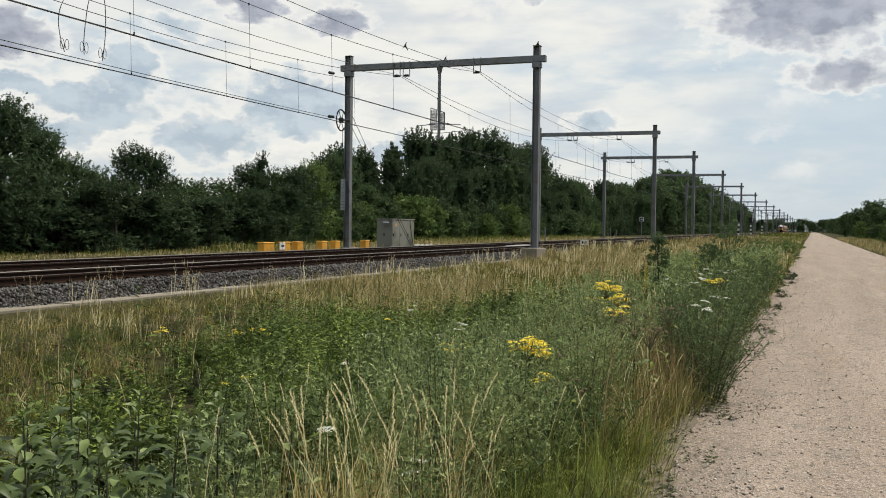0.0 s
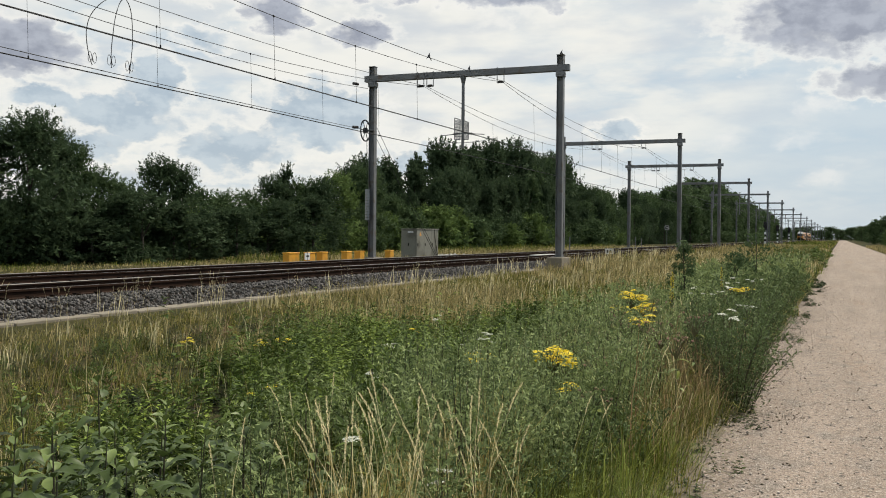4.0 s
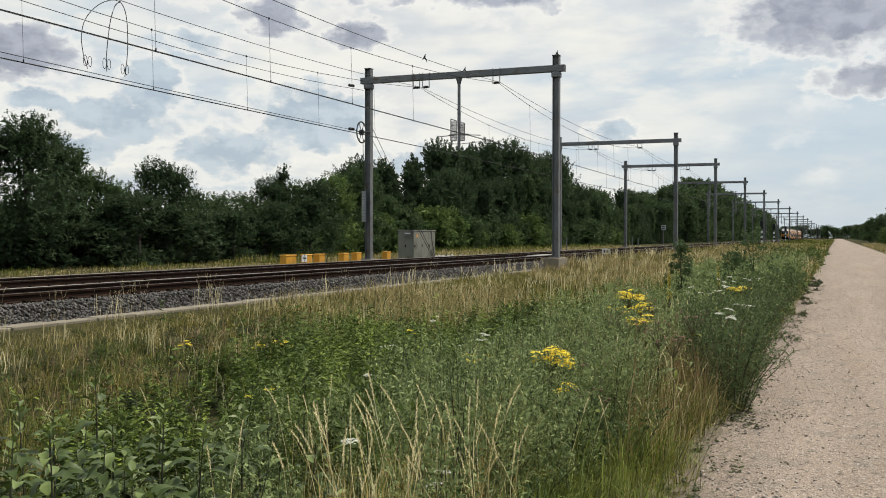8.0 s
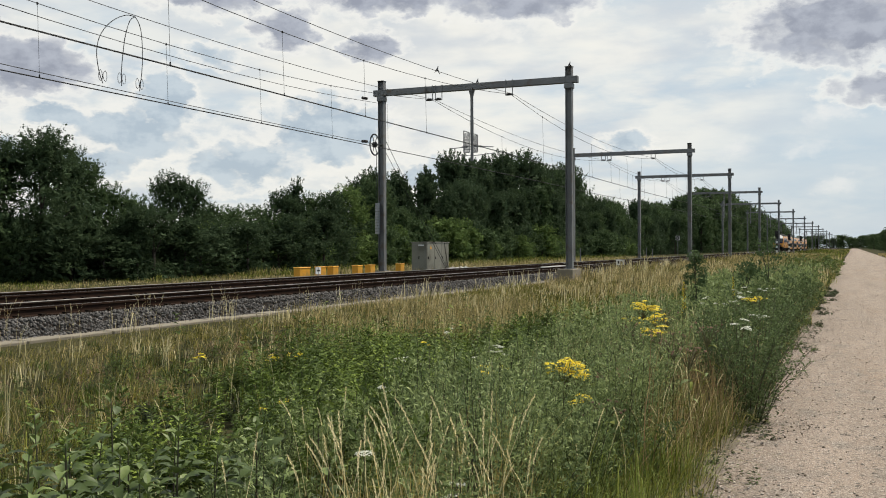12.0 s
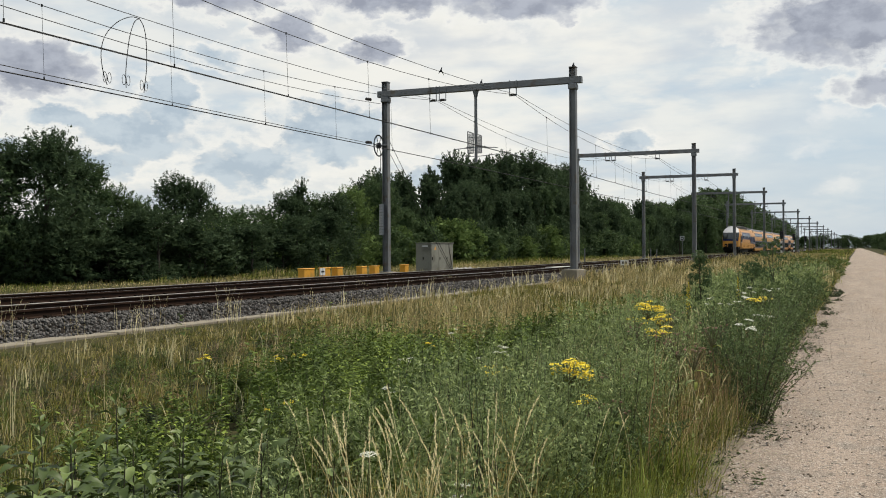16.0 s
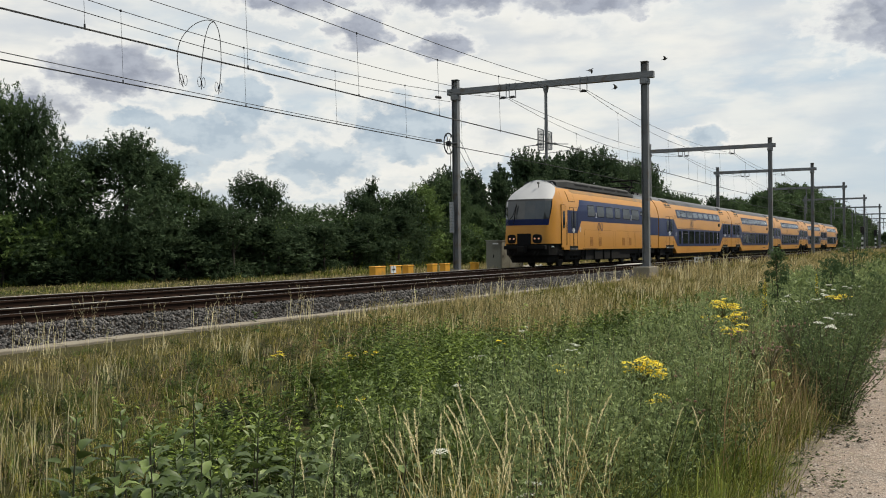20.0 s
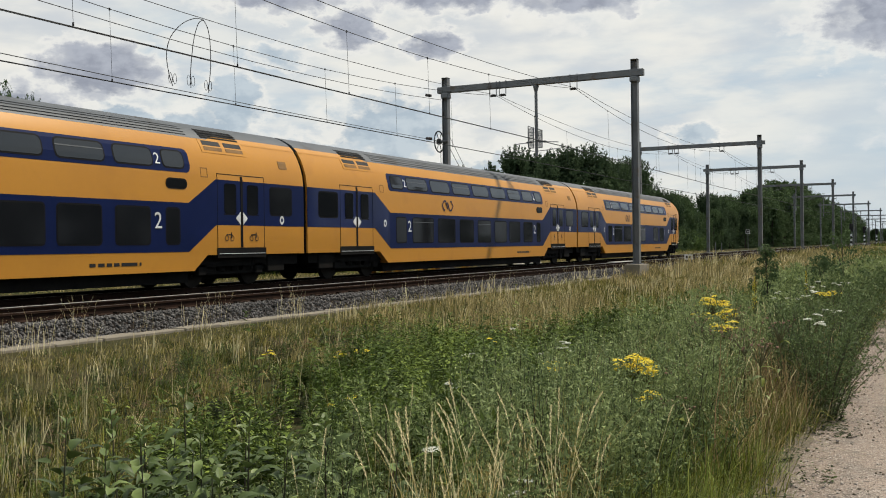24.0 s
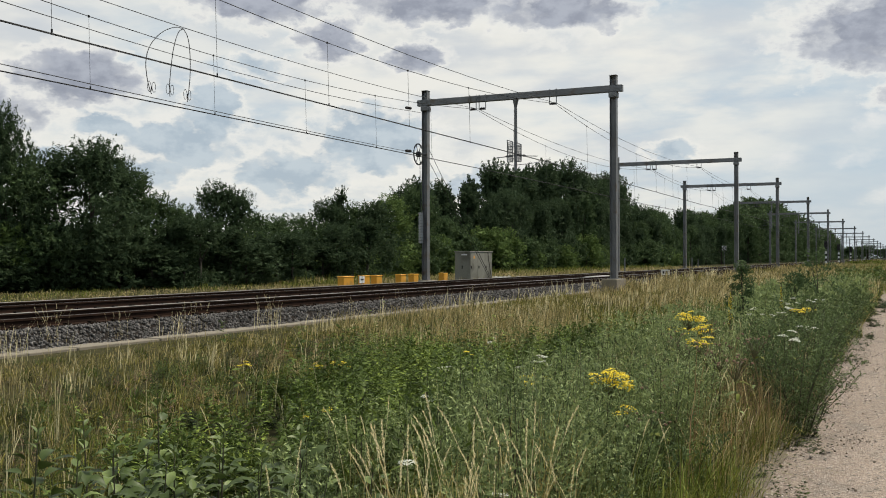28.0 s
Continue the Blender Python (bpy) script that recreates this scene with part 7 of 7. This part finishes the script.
    # loose stones on the road, thicker along its edge
    def road_top(x):
        k = 1 + 6 * np.clip((x + 0.92) / 5.12, 0, 1)
        return 0.02 * np.sin(np.pi * k / 8) - 0.008 * np.exp(-((x - 0.75) / 0.3) ** 2) - 0.018 * np.exp(-((x - 2.6) / 0.3) ** 2) + 0.012 * (x < -0.88)

    for mat, n, label in (("pebble", 14000, "loose grey and tan pebbles scattered on the road"), ("clod", 4200, "dark grit and crumbs of soil on the road")):
        y = 3.0 + 31 * rng.random(n) ** 1.7
        x = np.where(rng.random(n) < 0.38, -0.92 + np.abs(rng.normal(0, 0.40, n)), rng.uniform(-0.7, 4.2, n))
        x = x + 0.12 * np.sin(y * 2.3) * (x < -0.4)
        size = 0.0022 + 0.0095 * rng.random(n) ** 5
        tagged(new("road_pebbles", stones_mesh("road_pebbles", rng, np.stack((x, y, road_top(x) + size * 0.25), 1), size, mat)), label, "pebbles", kind="stuff")
    # thin ripe stalks rising out of the green middle
    for mat, count, label in (("straw", 95, "thin pale stalks over the green weeds"), ("grass_dry", 90, "dry bent stalks among the green weeds")):
        x, y, f = clumped(rng, count, 11, 0.20, -5.2, -1.7, 17, 1.15, 4.6)
        grass("seeding_grass", label, rng, x, y, 0.42, 0.80, 0.0019, 0.45, mat, f)
    # golden grass before the young trees, and small-leaved herbs tangled into the dry slope
    x, y, f = clumped(rng, 70, 40, 0.45, -3.4, -1.0, 42, 1.1, 20)
    grass("dry_grass", "golden ripe grass between the young trees and the road", rng, x, y, 0.35, 0.66, 0.004, 0.6, "grass_dry", f)
    for mat, count, size, label in (("leaf_bright", 420, 0.034, "small-leaved green herbs tangled into the dry slope"), ("seed_brown", 200, 0.026, "withered brown herbs tangled into the dry slope"), ("weed_dark", 260, 0.040, "dark small-leaved herbs on the slope")):
        x, y, f = clumped(rng, count, 9, 0.13, -10.5, -4.6, 22, 1.3, 3.6)
        k = ~leafy(x, y) & (patchy(x, y, 0.8, 9.0 + size * 300) > -0.25)
        weeds("slope_weeds", label, rng, x[k], y[k], f[k], 0.14, 0.40, size, 22, mat, 0.3)


# ---- single plants ----
def leaf_mesh(name, length, width, mat, fold=0.25, droop=0.3):
    """A pointed leaf along +x: two rows either side of a folded midrib."""
    us = (0.0, 0.18, 0.42, 0.7, 1.0)
    ws = (0.06, 0.72, 1.0, 0.68, 0.02)
    v, f = [], []
    for u, w in zip(us, ws):
        z = 0.12 * math.sin(u * 2.4) - droop * u * u
        for s in (-1, 0, 1):
            v.append((length * u, s * width / 2 * w, length * z + abs(s) * fold * width * w * 0.5))
    for i in range(4):
        for j in range(2):
            a = 3 * i + j
            f.append((a, a + 1, a + 4, a + 3))
    return mesh_of(name, Shape().add(v, f), mat, True)


def ground_at(x, y):
    return float(heights(np.array([x]), np.array([y]))[0]) + 0.03


def build_saplings():
    rng = random.Random(31)
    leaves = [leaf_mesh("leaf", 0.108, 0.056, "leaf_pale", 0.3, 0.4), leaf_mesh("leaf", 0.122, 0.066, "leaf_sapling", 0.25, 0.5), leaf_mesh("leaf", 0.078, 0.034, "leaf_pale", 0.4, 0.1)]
    places = ((-3.46, 3.47, 0.78), (-3.73, 4.23, 0.80), (-3.06, 3.87, 0.72), (-2.77, 4.15, 0.66), (-3.62, 3.2, 0.78), (-2.85, 2.7, 0.8), (-3.1, 3.25, 0.72), (-2.75, 3.7, 0.66),
              (-4.4, 4.6, 0.45), (-2.6, 3.15, 0.6), (-3.35, 3.9, 0.62), (-3.6, 3.75, 0.6), (-3.2, 3.6, 0.6), (-2.95, 3.5, 0.55), (-3.5, 4.4, 0.55), (-4.05, 4.35, 0.5), (-3.3, 4.6, 0.42), (-2.95, 4.65, 0.36), (-2.7, 4.7, 0.4))
    for x, y, top in places:
        z0 = ground_at(x, y)
        h = top - z0
        p = thing("sapling", "young broadleaf sapling with large green leaves, painted paler towards the lit top", "sapling", pose(x, y, z0, 0, 0, rng.uniform(0, 360)), "saplings in the meadow")
        lean = rng.uniform(-0.08, 0.08), rng.uniform(-0.08, 0.08)
        part("stem", Shape().tube([(0, 0, -0.02), (lean[0] * 0.5, lean[1] * 0.5, h * 0.5), (lean[0], lean[1], h)], [0.008, 0.006, 0.002], 6), "stem_dark", p, "", True)
        n = 42
        for i in range(n):
            u = 0.12 + 0.88 * i / (n - 1)
            az = i * 137.5 + rng.uniform(-20, 20)
            up = rng.uniform(-50, -15) if u > 0.85 else rng.uniform(-42, 6)
            r = (0.09 if u < 0.9 else 0.0) * rng.random()
            # paler leaves gather towards the top, painting the light that falls there
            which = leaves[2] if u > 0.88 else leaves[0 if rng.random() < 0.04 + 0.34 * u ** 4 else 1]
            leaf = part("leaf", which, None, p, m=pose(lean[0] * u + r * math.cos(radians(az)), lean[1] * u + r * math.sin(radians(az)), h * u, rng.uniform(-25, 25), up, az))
            grown = rng.uniform(0.6, 1.15)
            leaf.scale = (grown, grown * rng.uniform(0.8, 1.15), grown * rng.uniform(0.5, 1.6))


def build_straws():
    rng = random.Random(12)
    stalks, heads = [], []
    for k in range(4):
        bend = 0.06 + 0.06 * k
        h = 0.95
        pts = [(bend * (i / 6) ** 2.2, 0.02 * math.sin(i + k), h * i / 6) for i in range(7)]
        stalks.append(mesh_of("stalk", Shape().tube(pts, [0.0024 - 0.00018 * i for i in range(7)], 3), "straw", True))
        s = Shape()
        r2 = random.Random(k)
        for i in range(34):
            u = i / 34
            px, pz = bend + 0.05 * u + 0.02 * u * u, h + 0.17 * u - 0.02 * u * u
            w = 0.0042 * math.sin(math.pi * (0.12 + 0.85 * u)) + 0.002
            a = i * 2.4
            c = Vector((px + w * 0.6 * math.cos(a), w * 0.6 * math.sin(a) + 0.02 * math.sin(6 + k), pz))
            d = Vector((0.5 * math.cos(a) + 0.3, 0.5 * math.sin(a), 1)).normalized() * 0.012
            e = Vector((-math.sin(a), math.cos(a), 0)) * 0.0034
            s.add([c - d * 0.5, c + e, c + d, c - e], [(0, 1, 2, 3)])
        heads.append(mesh_of("seed_head", s, "straw"))

    def tuft(x, y, count, size, spread, name="straw_tuft", label="tall ripe straw grass with narrow seed heads"):
        p = thing(name, label, "grass tuft", pose(x, y, ground_at(x, y)), "straw tufts")
        for i in range(count):
            k = rng.randrange(4)
            a = rng.gauss(190, 85) if name == "straw_tuft" and y < 5.5 else rng.uniform(0, 360)
            st = part("stalk", stalks[k], None, p, m=pose(rng.gauss(0, spread), rng.gauss(0, spread), 0, rng.uniform(-6, 6), rng.uniform(-4, 6), a))
            f = size * rng.uniform(0.75, 1.1)
            st.scale = (f, f, f)
            part("seed_head", heads[k], None, st)

    for x, y, n, s in ((-1.95, 4.1, 3, 0.84), (-2.1, 3.85, 2, 0.82), (-2.35, 4.6, 2, 0.82), (-1.85, 3.55, 4, 0.82), (-1.72, 3.8, 5, 0.82), (-2.25, 3.4, 2, 0.78), (-1.65, 4.2, 5, 0.84), (-1.55, 3.95, 6, 0.82),
                       (-1.55, 3.25, 6, 0.76), (-1.7, 3.25, 4, 0.76), (-1.52, 3.55, 6, 0.78), (-1.4, 3.7, 6, 0.76), (-1.38, 4.1, 5, 0.76), (-2.9, 5.2, 4, 0.85), (-1.0, 6.4, 5, 0.6), (-1.1, 7.4, 6, 0.65), (-1.5, 7.9, 5, 0.7), (-1.35, 5.4, 4, 0.6), (-1.5, 11.5, 6, 0.75), (-4.6, 6.0, 4, 0.7), (-6.2, 6.5, 4, 0.65), (-7.6, 6.6, 5, 0.6), (-8.4, 7.6, 5, 0.6),
                       (-9.2, 9.0, 5, 0.6), (-6.9, 5.4, 4, 0.6)):
        tuft(x, y, n, s, 0.12)
    for x, y, n, s in ((-12.95, 12.0, 15, 0.66), (-12.75, 13.4, 9, 0.5), (-12.9, 15.6, 9, 0.62), (-13.0, 18.2, 9, 0.6), (-12.8, 21.5, 4, 0.55), (-13.05, 25.0, 5, 0.6), (-12.85, 29.5, 4, 0.55), (-12.7, 36.0, 5, 0.6), (-12.3, 14.4, 9, 0.5), (-12.2, 17.0, 8, 0.5), (-13.0, 31.0, 5, 0.7), (-12.1, 20.5, 8, 0.5), (-12.1, 24.5, 8, 0.55)):
        tuft(x, y, n, s, 0.10, "ballast_grass", "thin straw stalks growing in the ballast")


def build_flowers():
    rng = random.Random(9)

    def umbel_mesh(name, mat, count, radius, disc, dome):
        s = Shape()
        r = random.Random(count)
        for i in range(count):
            q = radius * math.sqrt((i + 0.5) / count)
            a = i * 2.39996
            c = Vector((q * math.cos(a), q * math.sin(a), -dome * (q / radius) ** 2 + r.uniform(-0.006, 0.006)))
            tilt = Vector((r.uniform(-0.3, 0.3), r.uniform(-0.3, 0.3), 1)).normalized()
            u = tilt.orthogonal().normalized()
            w = tilt.cross(u)
            ring = [c + disc * (math.cos(k * math.pi / 3) * u + math.sin(k * math.pi / 3) * w) for k in range(6)]
            s.add(ring + [c + tilt * disc * 0.5], [(k, (k + 1) % 6, 6) for k in range(6)])
        return mesh_of(name, s, mat)

    gold = [umbel_mesh("flower_head", "petal_yellow", n, r, 0.011, 0.012) for n, r in ((26, 0.055), (34, 0.07), (18, 0.045))]
    pale = [umbel_mesh("flower_head", "petal_white", n, r, 0.008, 0.01) for n, r in ((40, 0.05), (60, 0.065))]
    small_leaf = [leaf_mesh("leaf", 0.10, 0.035, "mugwort", 0.3, 0.3), leaf_mesh("leaf", 0.13, 0.04, "grass_green", 0.3, 0.4)]

    def plant(name, label, category, group, x, y, top, heads, models, spread, leaves, scale=1.0):
        z0 = ground_at(x, y)
        h = top - z0
        p = thing(name, label, category, pose(x, y, z0, 0, 0, rng.uniform(0, 360)), group)
        part("stem", Shape().tube([(0, 0, 0), (0.015, 0, h * 0.5), (0, 0.01, h * 0.8)], [0.006, 0.005, 0.004], 6), "stem", p, "", True)
        for i in range(heads):
            a, q = i * 2.4 + rng.random(), spread * math.sqrt((i + 0.3) / heads)
            c = (q * math.cos(a), q * math.sin(a), h - rng.uniform(0, 0.09) - q * 0.35)
            part("branch", Shape().tube([(0, 0.01, h * 0.72), (c[0] * 0.6, c[1] * 0.6, h * 0.86), c], [0.004, 0.003, 0.002], 4), "stem", p)
            ob = part("flower_head", models[rng.randrange(len(models))], None, p, m=pose(*c, rng.uniform(-14, 14), rng.uniform(-14, 14), rng.uniform(0, 360)))
            ob.scale = (scale, scale, scale)
        for i in range(leaves):
            u = 0.15 + 0.65 * i / max(1, leaves)
            part("leaf", small_leaf[i % 2], None, p, m=pose(0, 0, h * u, rng.uniform(-20, 20), rng.uniform(-40, 10), i * 137.5))

    gl = "yellow flowering ragwort with flat flower clusters"
    for x, y, top, n, sp in ((-1.93, 6.93, 0.76, 17, 0.15), (-1.80, 6.75, 0.73, 6, 0.08), (-1.73, 6.55, 0.55, 3, 0.06), (-2.57, 12.99, 0.86, 30, 0.22), (-2.35, 12.7, 0.72, 14, 0.15), (-1.86, 9.91, 0.79, 9, 0.15),
                             (-2.74, 7.54, 0.62, 8, 0.12), (-5.19, 11.72, 0.36, 5, 0.07), (-6.83, 11.19, 0.22, 8, 0.16), (-6.93, 10.76, 0.2, 6, 0.1), (-4.69, 7.46, 0.25, 4, 0.08), (-4.7, 7.1, 0.22, 4, 0.08),
                             (-1.32, 14.75, 0.9, 11, 0.18), (-8.68, 11.61, 0.1, 6, 0.12), (-2.9, 14.0, 0.6, 7, 0.2)):
        plant("ragwort", gl, "flower", "ragwort plants", x, y, top, n, gold, sp * 0.85, 12, 0.92 if x > -4 else 0.6)
    wl = "white flowering wild carrot with flat umbels"
    for x, y, top, n, sp in ((-3.28, 9.24, 0.6, 5, 0.14), (-3.35, 9.0, 0.52, 4, 0.12), (-4.94, 10.89, 0.25, 6, 0.2), (-5.18, 11.0, 0.25, 4, 0.14), (-1.6, 15.96, 0.95, 5, 0.16), (-1.5, 14.12, 0.9, 5, 0.2), (-1.78, 13.49, 0.9, 4, 0.15),
                             (-0.98, 9.6, 0.9, 4, 0.15), (-2.18, 4.19, 0.6, 1, 0.01), (-3.72, 7.56, 0.4, 2, 0.06), (-1.65, 4.07, 0.5, 2, 0.06), (-6.0, 14.5, 0.3, 3, 0.15), (-1.35, 17.5, 0.9, 4, 0.2), (-1.05, 12.4, 0.8, 4, 0.15)):
        plant("wild_carrot", wl, "flower", "white umbels", x, y, top, n, pale, sp * 0.85, 6, 0.72)
    spike = Shape()
    r = random.Random(4)
    for i in range(60):
        u = i / 60
        a = i * 2.4
        c = Vector((0.02 * (1.1 - u) * math.cos(a), 0.02 * (1.1 - u) * math.sin(a), 0.45 * u))
        n = Vector((math.cos(a), math.sin(a), 0.4)).normalized()
        v = n.orthogonal().normalized() * 0.009
        w = n.cross(v)
        spike.add([c + v + n * 0.01, c + w + n * 0.01, c - v + n * 0.01, c - w + n * 0.01], [(0, 1, 2, 3)])
    spike_mesh = mesh_of("flower_spike", spike, "petal_yellow")
    for x, y, top in ((-2.55, 16.2, 1.05), (-2.62, 16.5, 0.95), (-1.94, 17.7, 1.1)):
        z0 = ground_at(x, y)
        p = thing("mullein", "tall mullein with a pale yellow flower spike", "flower", pose(x, y, z0), "mulleins")
        part("stem", Shape().tube([(0, 0, 0), (0.02, 0, top - z0)], [0.012, 0.006], 6), "stem", p)
        part("flower_spike", spike_mesh, None, p, m=pose(0.01, 0, top - z0 - 0.5))
        for i in range(9):
            part("leaf", small_leaf[1], None, p, m=pose(0, 0, 0.08 * i, 0, -20, i * 137.5))
    # brown thistle heads gone to seed
    tuft = umbel_mesh("seed_head", "seed_brown", 16, 0.010, 0.006, -0.008)
    for x, y, top in ((-1.15, 7.6, 0.86), (-1.35, 8.0, 0.9), (-1.55, 8.6, 0.85), (-1.9, 9.3, 0.8), (-1.2, 9.0, 0.92), (-2.2, 10.4, 0.8), (-1.6, 7.0, 0.72), (-2.0, 11.4, 0.85), (-1.45, 6.1, 0.62)):
        plant("thistle", "brown thistle gone to seed among the grass", "thistle", "thistles", x, y, top, 12, [tuft], 0.16, 8)


def build_young_trees():
    rng = np.random.default_rng(61)
    for x, y, h, spread in ((-2.7, 18.5, 1.55, 0.38), (-1.5, 19.6, 1.72, 0.66), (-1.95, 20.1, 1.3, 0.48)):
        t = thing("young_tree", "small young broadleaf tree standing in the meadow", "young tree", pose(x, y, ground_at(x, y)), "young trees")
        n = 95
        u = 0.12 + 0.9 * rng.random(n)
        prof = np.sqrt(np.clip(1.05 - u, 0, 1)) * np.clip(u * 5, 0.3, 1) * 1.1
        a = rng.uniform(0, 2 * np.pi, n)
        r = spread * prof * rng.random(n) ** 0.6
        centres = np.stack((r * np.cos(a), r * np.sin(a), h * u), 1)
        co, fa = leaf_cloud(rng, centres, rng.uniform(0.05, 0.12, n), 16, 0.034)
        part("trunk", Shape().tube([(0, 0, -0.05), (0.02, 0.01, h * 0.5), (0, 0, h * 0.95)], [0.014, 0.009, 0.003], 6), "bark", t)
        for k in range(7):
            part("limb", Shape().tube([(0, 0, centres[k, 2] * 0.6), tuple(centres[k])], [0.006, 0.002], 4), "bark", t)
        part("crown", mesh_from_arrays("crown", co, fa, "leaf_mid"), None, t)


# ---- pigeons ----
def bird_shape():
    s = Shape()
    rings = []
    for y, r, z in ((-0.17, 0.012, 0.0), (-0.10, 0.05, 0.0), (-0.02, 0.07, 0.0), (0.06, 0.06, 0.015), (0.11, 0.035, 0.04), (0.14, 0.032, 0.06), (0.17, 0.02, 0.062), (0.20, 0.005, 0.055)):
        rings.append([(r * math.cos(a), y, z + r * 0.9 * math.sin(a)) for a in (2 * math.pi * k / 10 for k in range(10))])
    s.loft(rings)
    s.add([(-0.03, -0.15, 0.0), (0.03, -0.15, 0.0), (0.05, -0.29, -0.01), (-0.05, -0.29, -0.01), (0, -0.2, 0.02)], [(0, 1, 4), (1, 2, 4), (2, 3, 4), (3, 0, 4), (3, 2, 1, 0)])
    return s


def wing_shape(side):
    s = Shape()
    top = [(0, 0.07, 0.02), (0.14, 0.09, 0.02), (0.30, 0.02, 0.01), (0.36, -0.08, 0.0), (0.2, -0.06, 0.005), (0, -0.1, 0.01)]
    v = [(side * x, y, z) for x, y, z in top] + [(side * x, y, z - 0.012) for x, y, z in top]
    f = [tuple(range(6)), tuple(range(11, 5, -1))] + [(i, (i + 1) % 6, 6 + (i + 1) % 6, 6 + i) for i in range(6)]
    return s.add(v, f)


def build_birds():
    out = []
    for _ in range(3):
        b = thing("pigeon", "grey wood pigeon resting then flying off", "bird", group="pigeons")
        b.scale = (0.66, 0.66, 0.66)
        part("body", bird_shape(), "bird", b, "", True)
        wings = [(part("wing", wing_shape(s), "bird", b, m=pose(s * 0.04, 0.02, 0.02)), s) for s in (1, -1)]
        for k in (-0.02, 0.02):
            part("leg", Shape().tube([(k, 0, -0.05), (k, 0.01, -0.10)], 0.006, 4), "seed_brown", b)
        out.append((b, wings))
    return out


def build_verge():
    """Ragged strip of dusty soil between the growth and the gravel."""
    ys = [2.4 + 0.11 * i for i in range(330)]
    s = Shape()
    for i, y in enumerate(ys):
        edge = -0.84 + 0.16 * noise.noise(Vector((2.0, y * 0.9, 0))) + 0.10 * noise.noise(Vector((5.0, y * 4.1, 0)))
        for k in range(4):
            u = k / 3
            x = -1.35 + (edge + 1.35) * u
            s.v.append((x, y, 0.03 * (1 - u) + 0.018 + 0.012 * noise.noise(Vector((x * 6, y * 6, 1))) * (1 - u)))
        if i:
            s.f += [(4 * i - 4 + k, 4 * i - 3 + k, 4 * i + 1 + k, 4 * i + k) for k in range(3)]
    tagged(part("verge", s, "verge_soil", smooth=True), "ragged dusty soil verge between grass and gravel", "verge", kind="structure")


build_verge()
build_meadow()
build_mugwort_bushes()
build_saplings()
build_straws()
build_flowers()
build_young_trees()
PIGEONS = build_birds()


SWAY = {0: -4.5, 4: -4.5, 8: -4.5, 12: -4.3, 16: -3.4, 18: -1.9, 20: -0.25, 24: 0.22, 25: -0.06}    # small changes of speed, in metres


def motions():
    """The train runs towards the camera at nearly 30 m/s; the pigeons fly off as it comes."""
    for car, offset in TRAIN:
        walk(car, [(t, pose(X_FAR, 36.82 - 30.02 * (t - 21.0) + offset + SWAY.get(t, 0.0), RAIL)) for t in (0, 4, 8, 12, 16, 18, 20, 21, 22, 23, 24, 25, 26, 27, 28)])
    # where each pigeon rests, when it leaves, and its way afterwards
    flights = (
        ((X_MAST_R + 0.02, 43.7, 10.02), 19.35, ((19.6, -11.62, 43, 10.5), (19.8, -11.39, 43, 10.4), (20.0, -10.92, 43, 9.8), (20.3, -8.95, 43, 9.5), (20.6, -5.8, 43, 9.0), (20.9, -2.2, 43, 8.6), (21.6, 6.5, 44, 8.6))),
        ((-16.55, 43.7, 9.56), 19.2, ((19.4, -16.14, 43, 9.95), (19.6, -15.3, 43, 9.7), (19.8, -14.79, 43, 9.6), (20.0, -13.2, 43, 8.7), (20.3, -10.06, 43, 8.25), (20.6, -5.95, 43, 8.05), (20.9, -2.1, 43, 7.7), (21.6, 7.5, 44, 7.8))),
        ((X_NEAR + 0.06, 34.6, 8.46), 18.7, ((19.2, -14.91, 38, 9.1), (19.4, -15.2, 38, 9.1), (19.6, -14.63, 38, 9.05), (19.8, -13.77, 38, 9.05), (20.0, -12.7, 38, 8.7), (20.3, -10.23, 38, 8.5), (20.6, -7.44, 38, 8.2), (20.9, -3.6, 38, 7.7), (21.6, 5.0, 39, 7.6))))
    for (bird, wings), (rest, leave, way) in zip(PIGEONS, flights):
        rows = [(0.0, pose(*rest, 52, 0, -60)), (leave - 0.05, pose(*rest, 52, 0, -60))]
        rows += [(t, pose(x, y, z, 5, 0, -85)) for t, x, y, z in way]
        x, y, z = way[-1][1:]
        rows.append((28.0, pose(x + 85, y + 6, z + 3, 0, 0, -85)))
        walk(bird, rows)
        for wing, s in wings:
            beat = [(0.0, pose(s * 0.05, 0.02, 0.03, 0, s * 66, s * -80)), (leave - 0.05, pose(s * 0.05, 0.02, 0.03, 0, s * 66, s * -80))]
            t, k = leave + 0.1, 0
            while t < 22.5:
                beat.append((t, pose(s * 0.04, 0.02, 0.02, 0, s * (-42 if k % 2 else 30), 0)))
                t, k = t + 0.1, k + 1
            beat.append((28.0, pose(s * 0.04, 0.02, 0.02, 0, 0, 0)))
            walk(wing, beat)


motions()
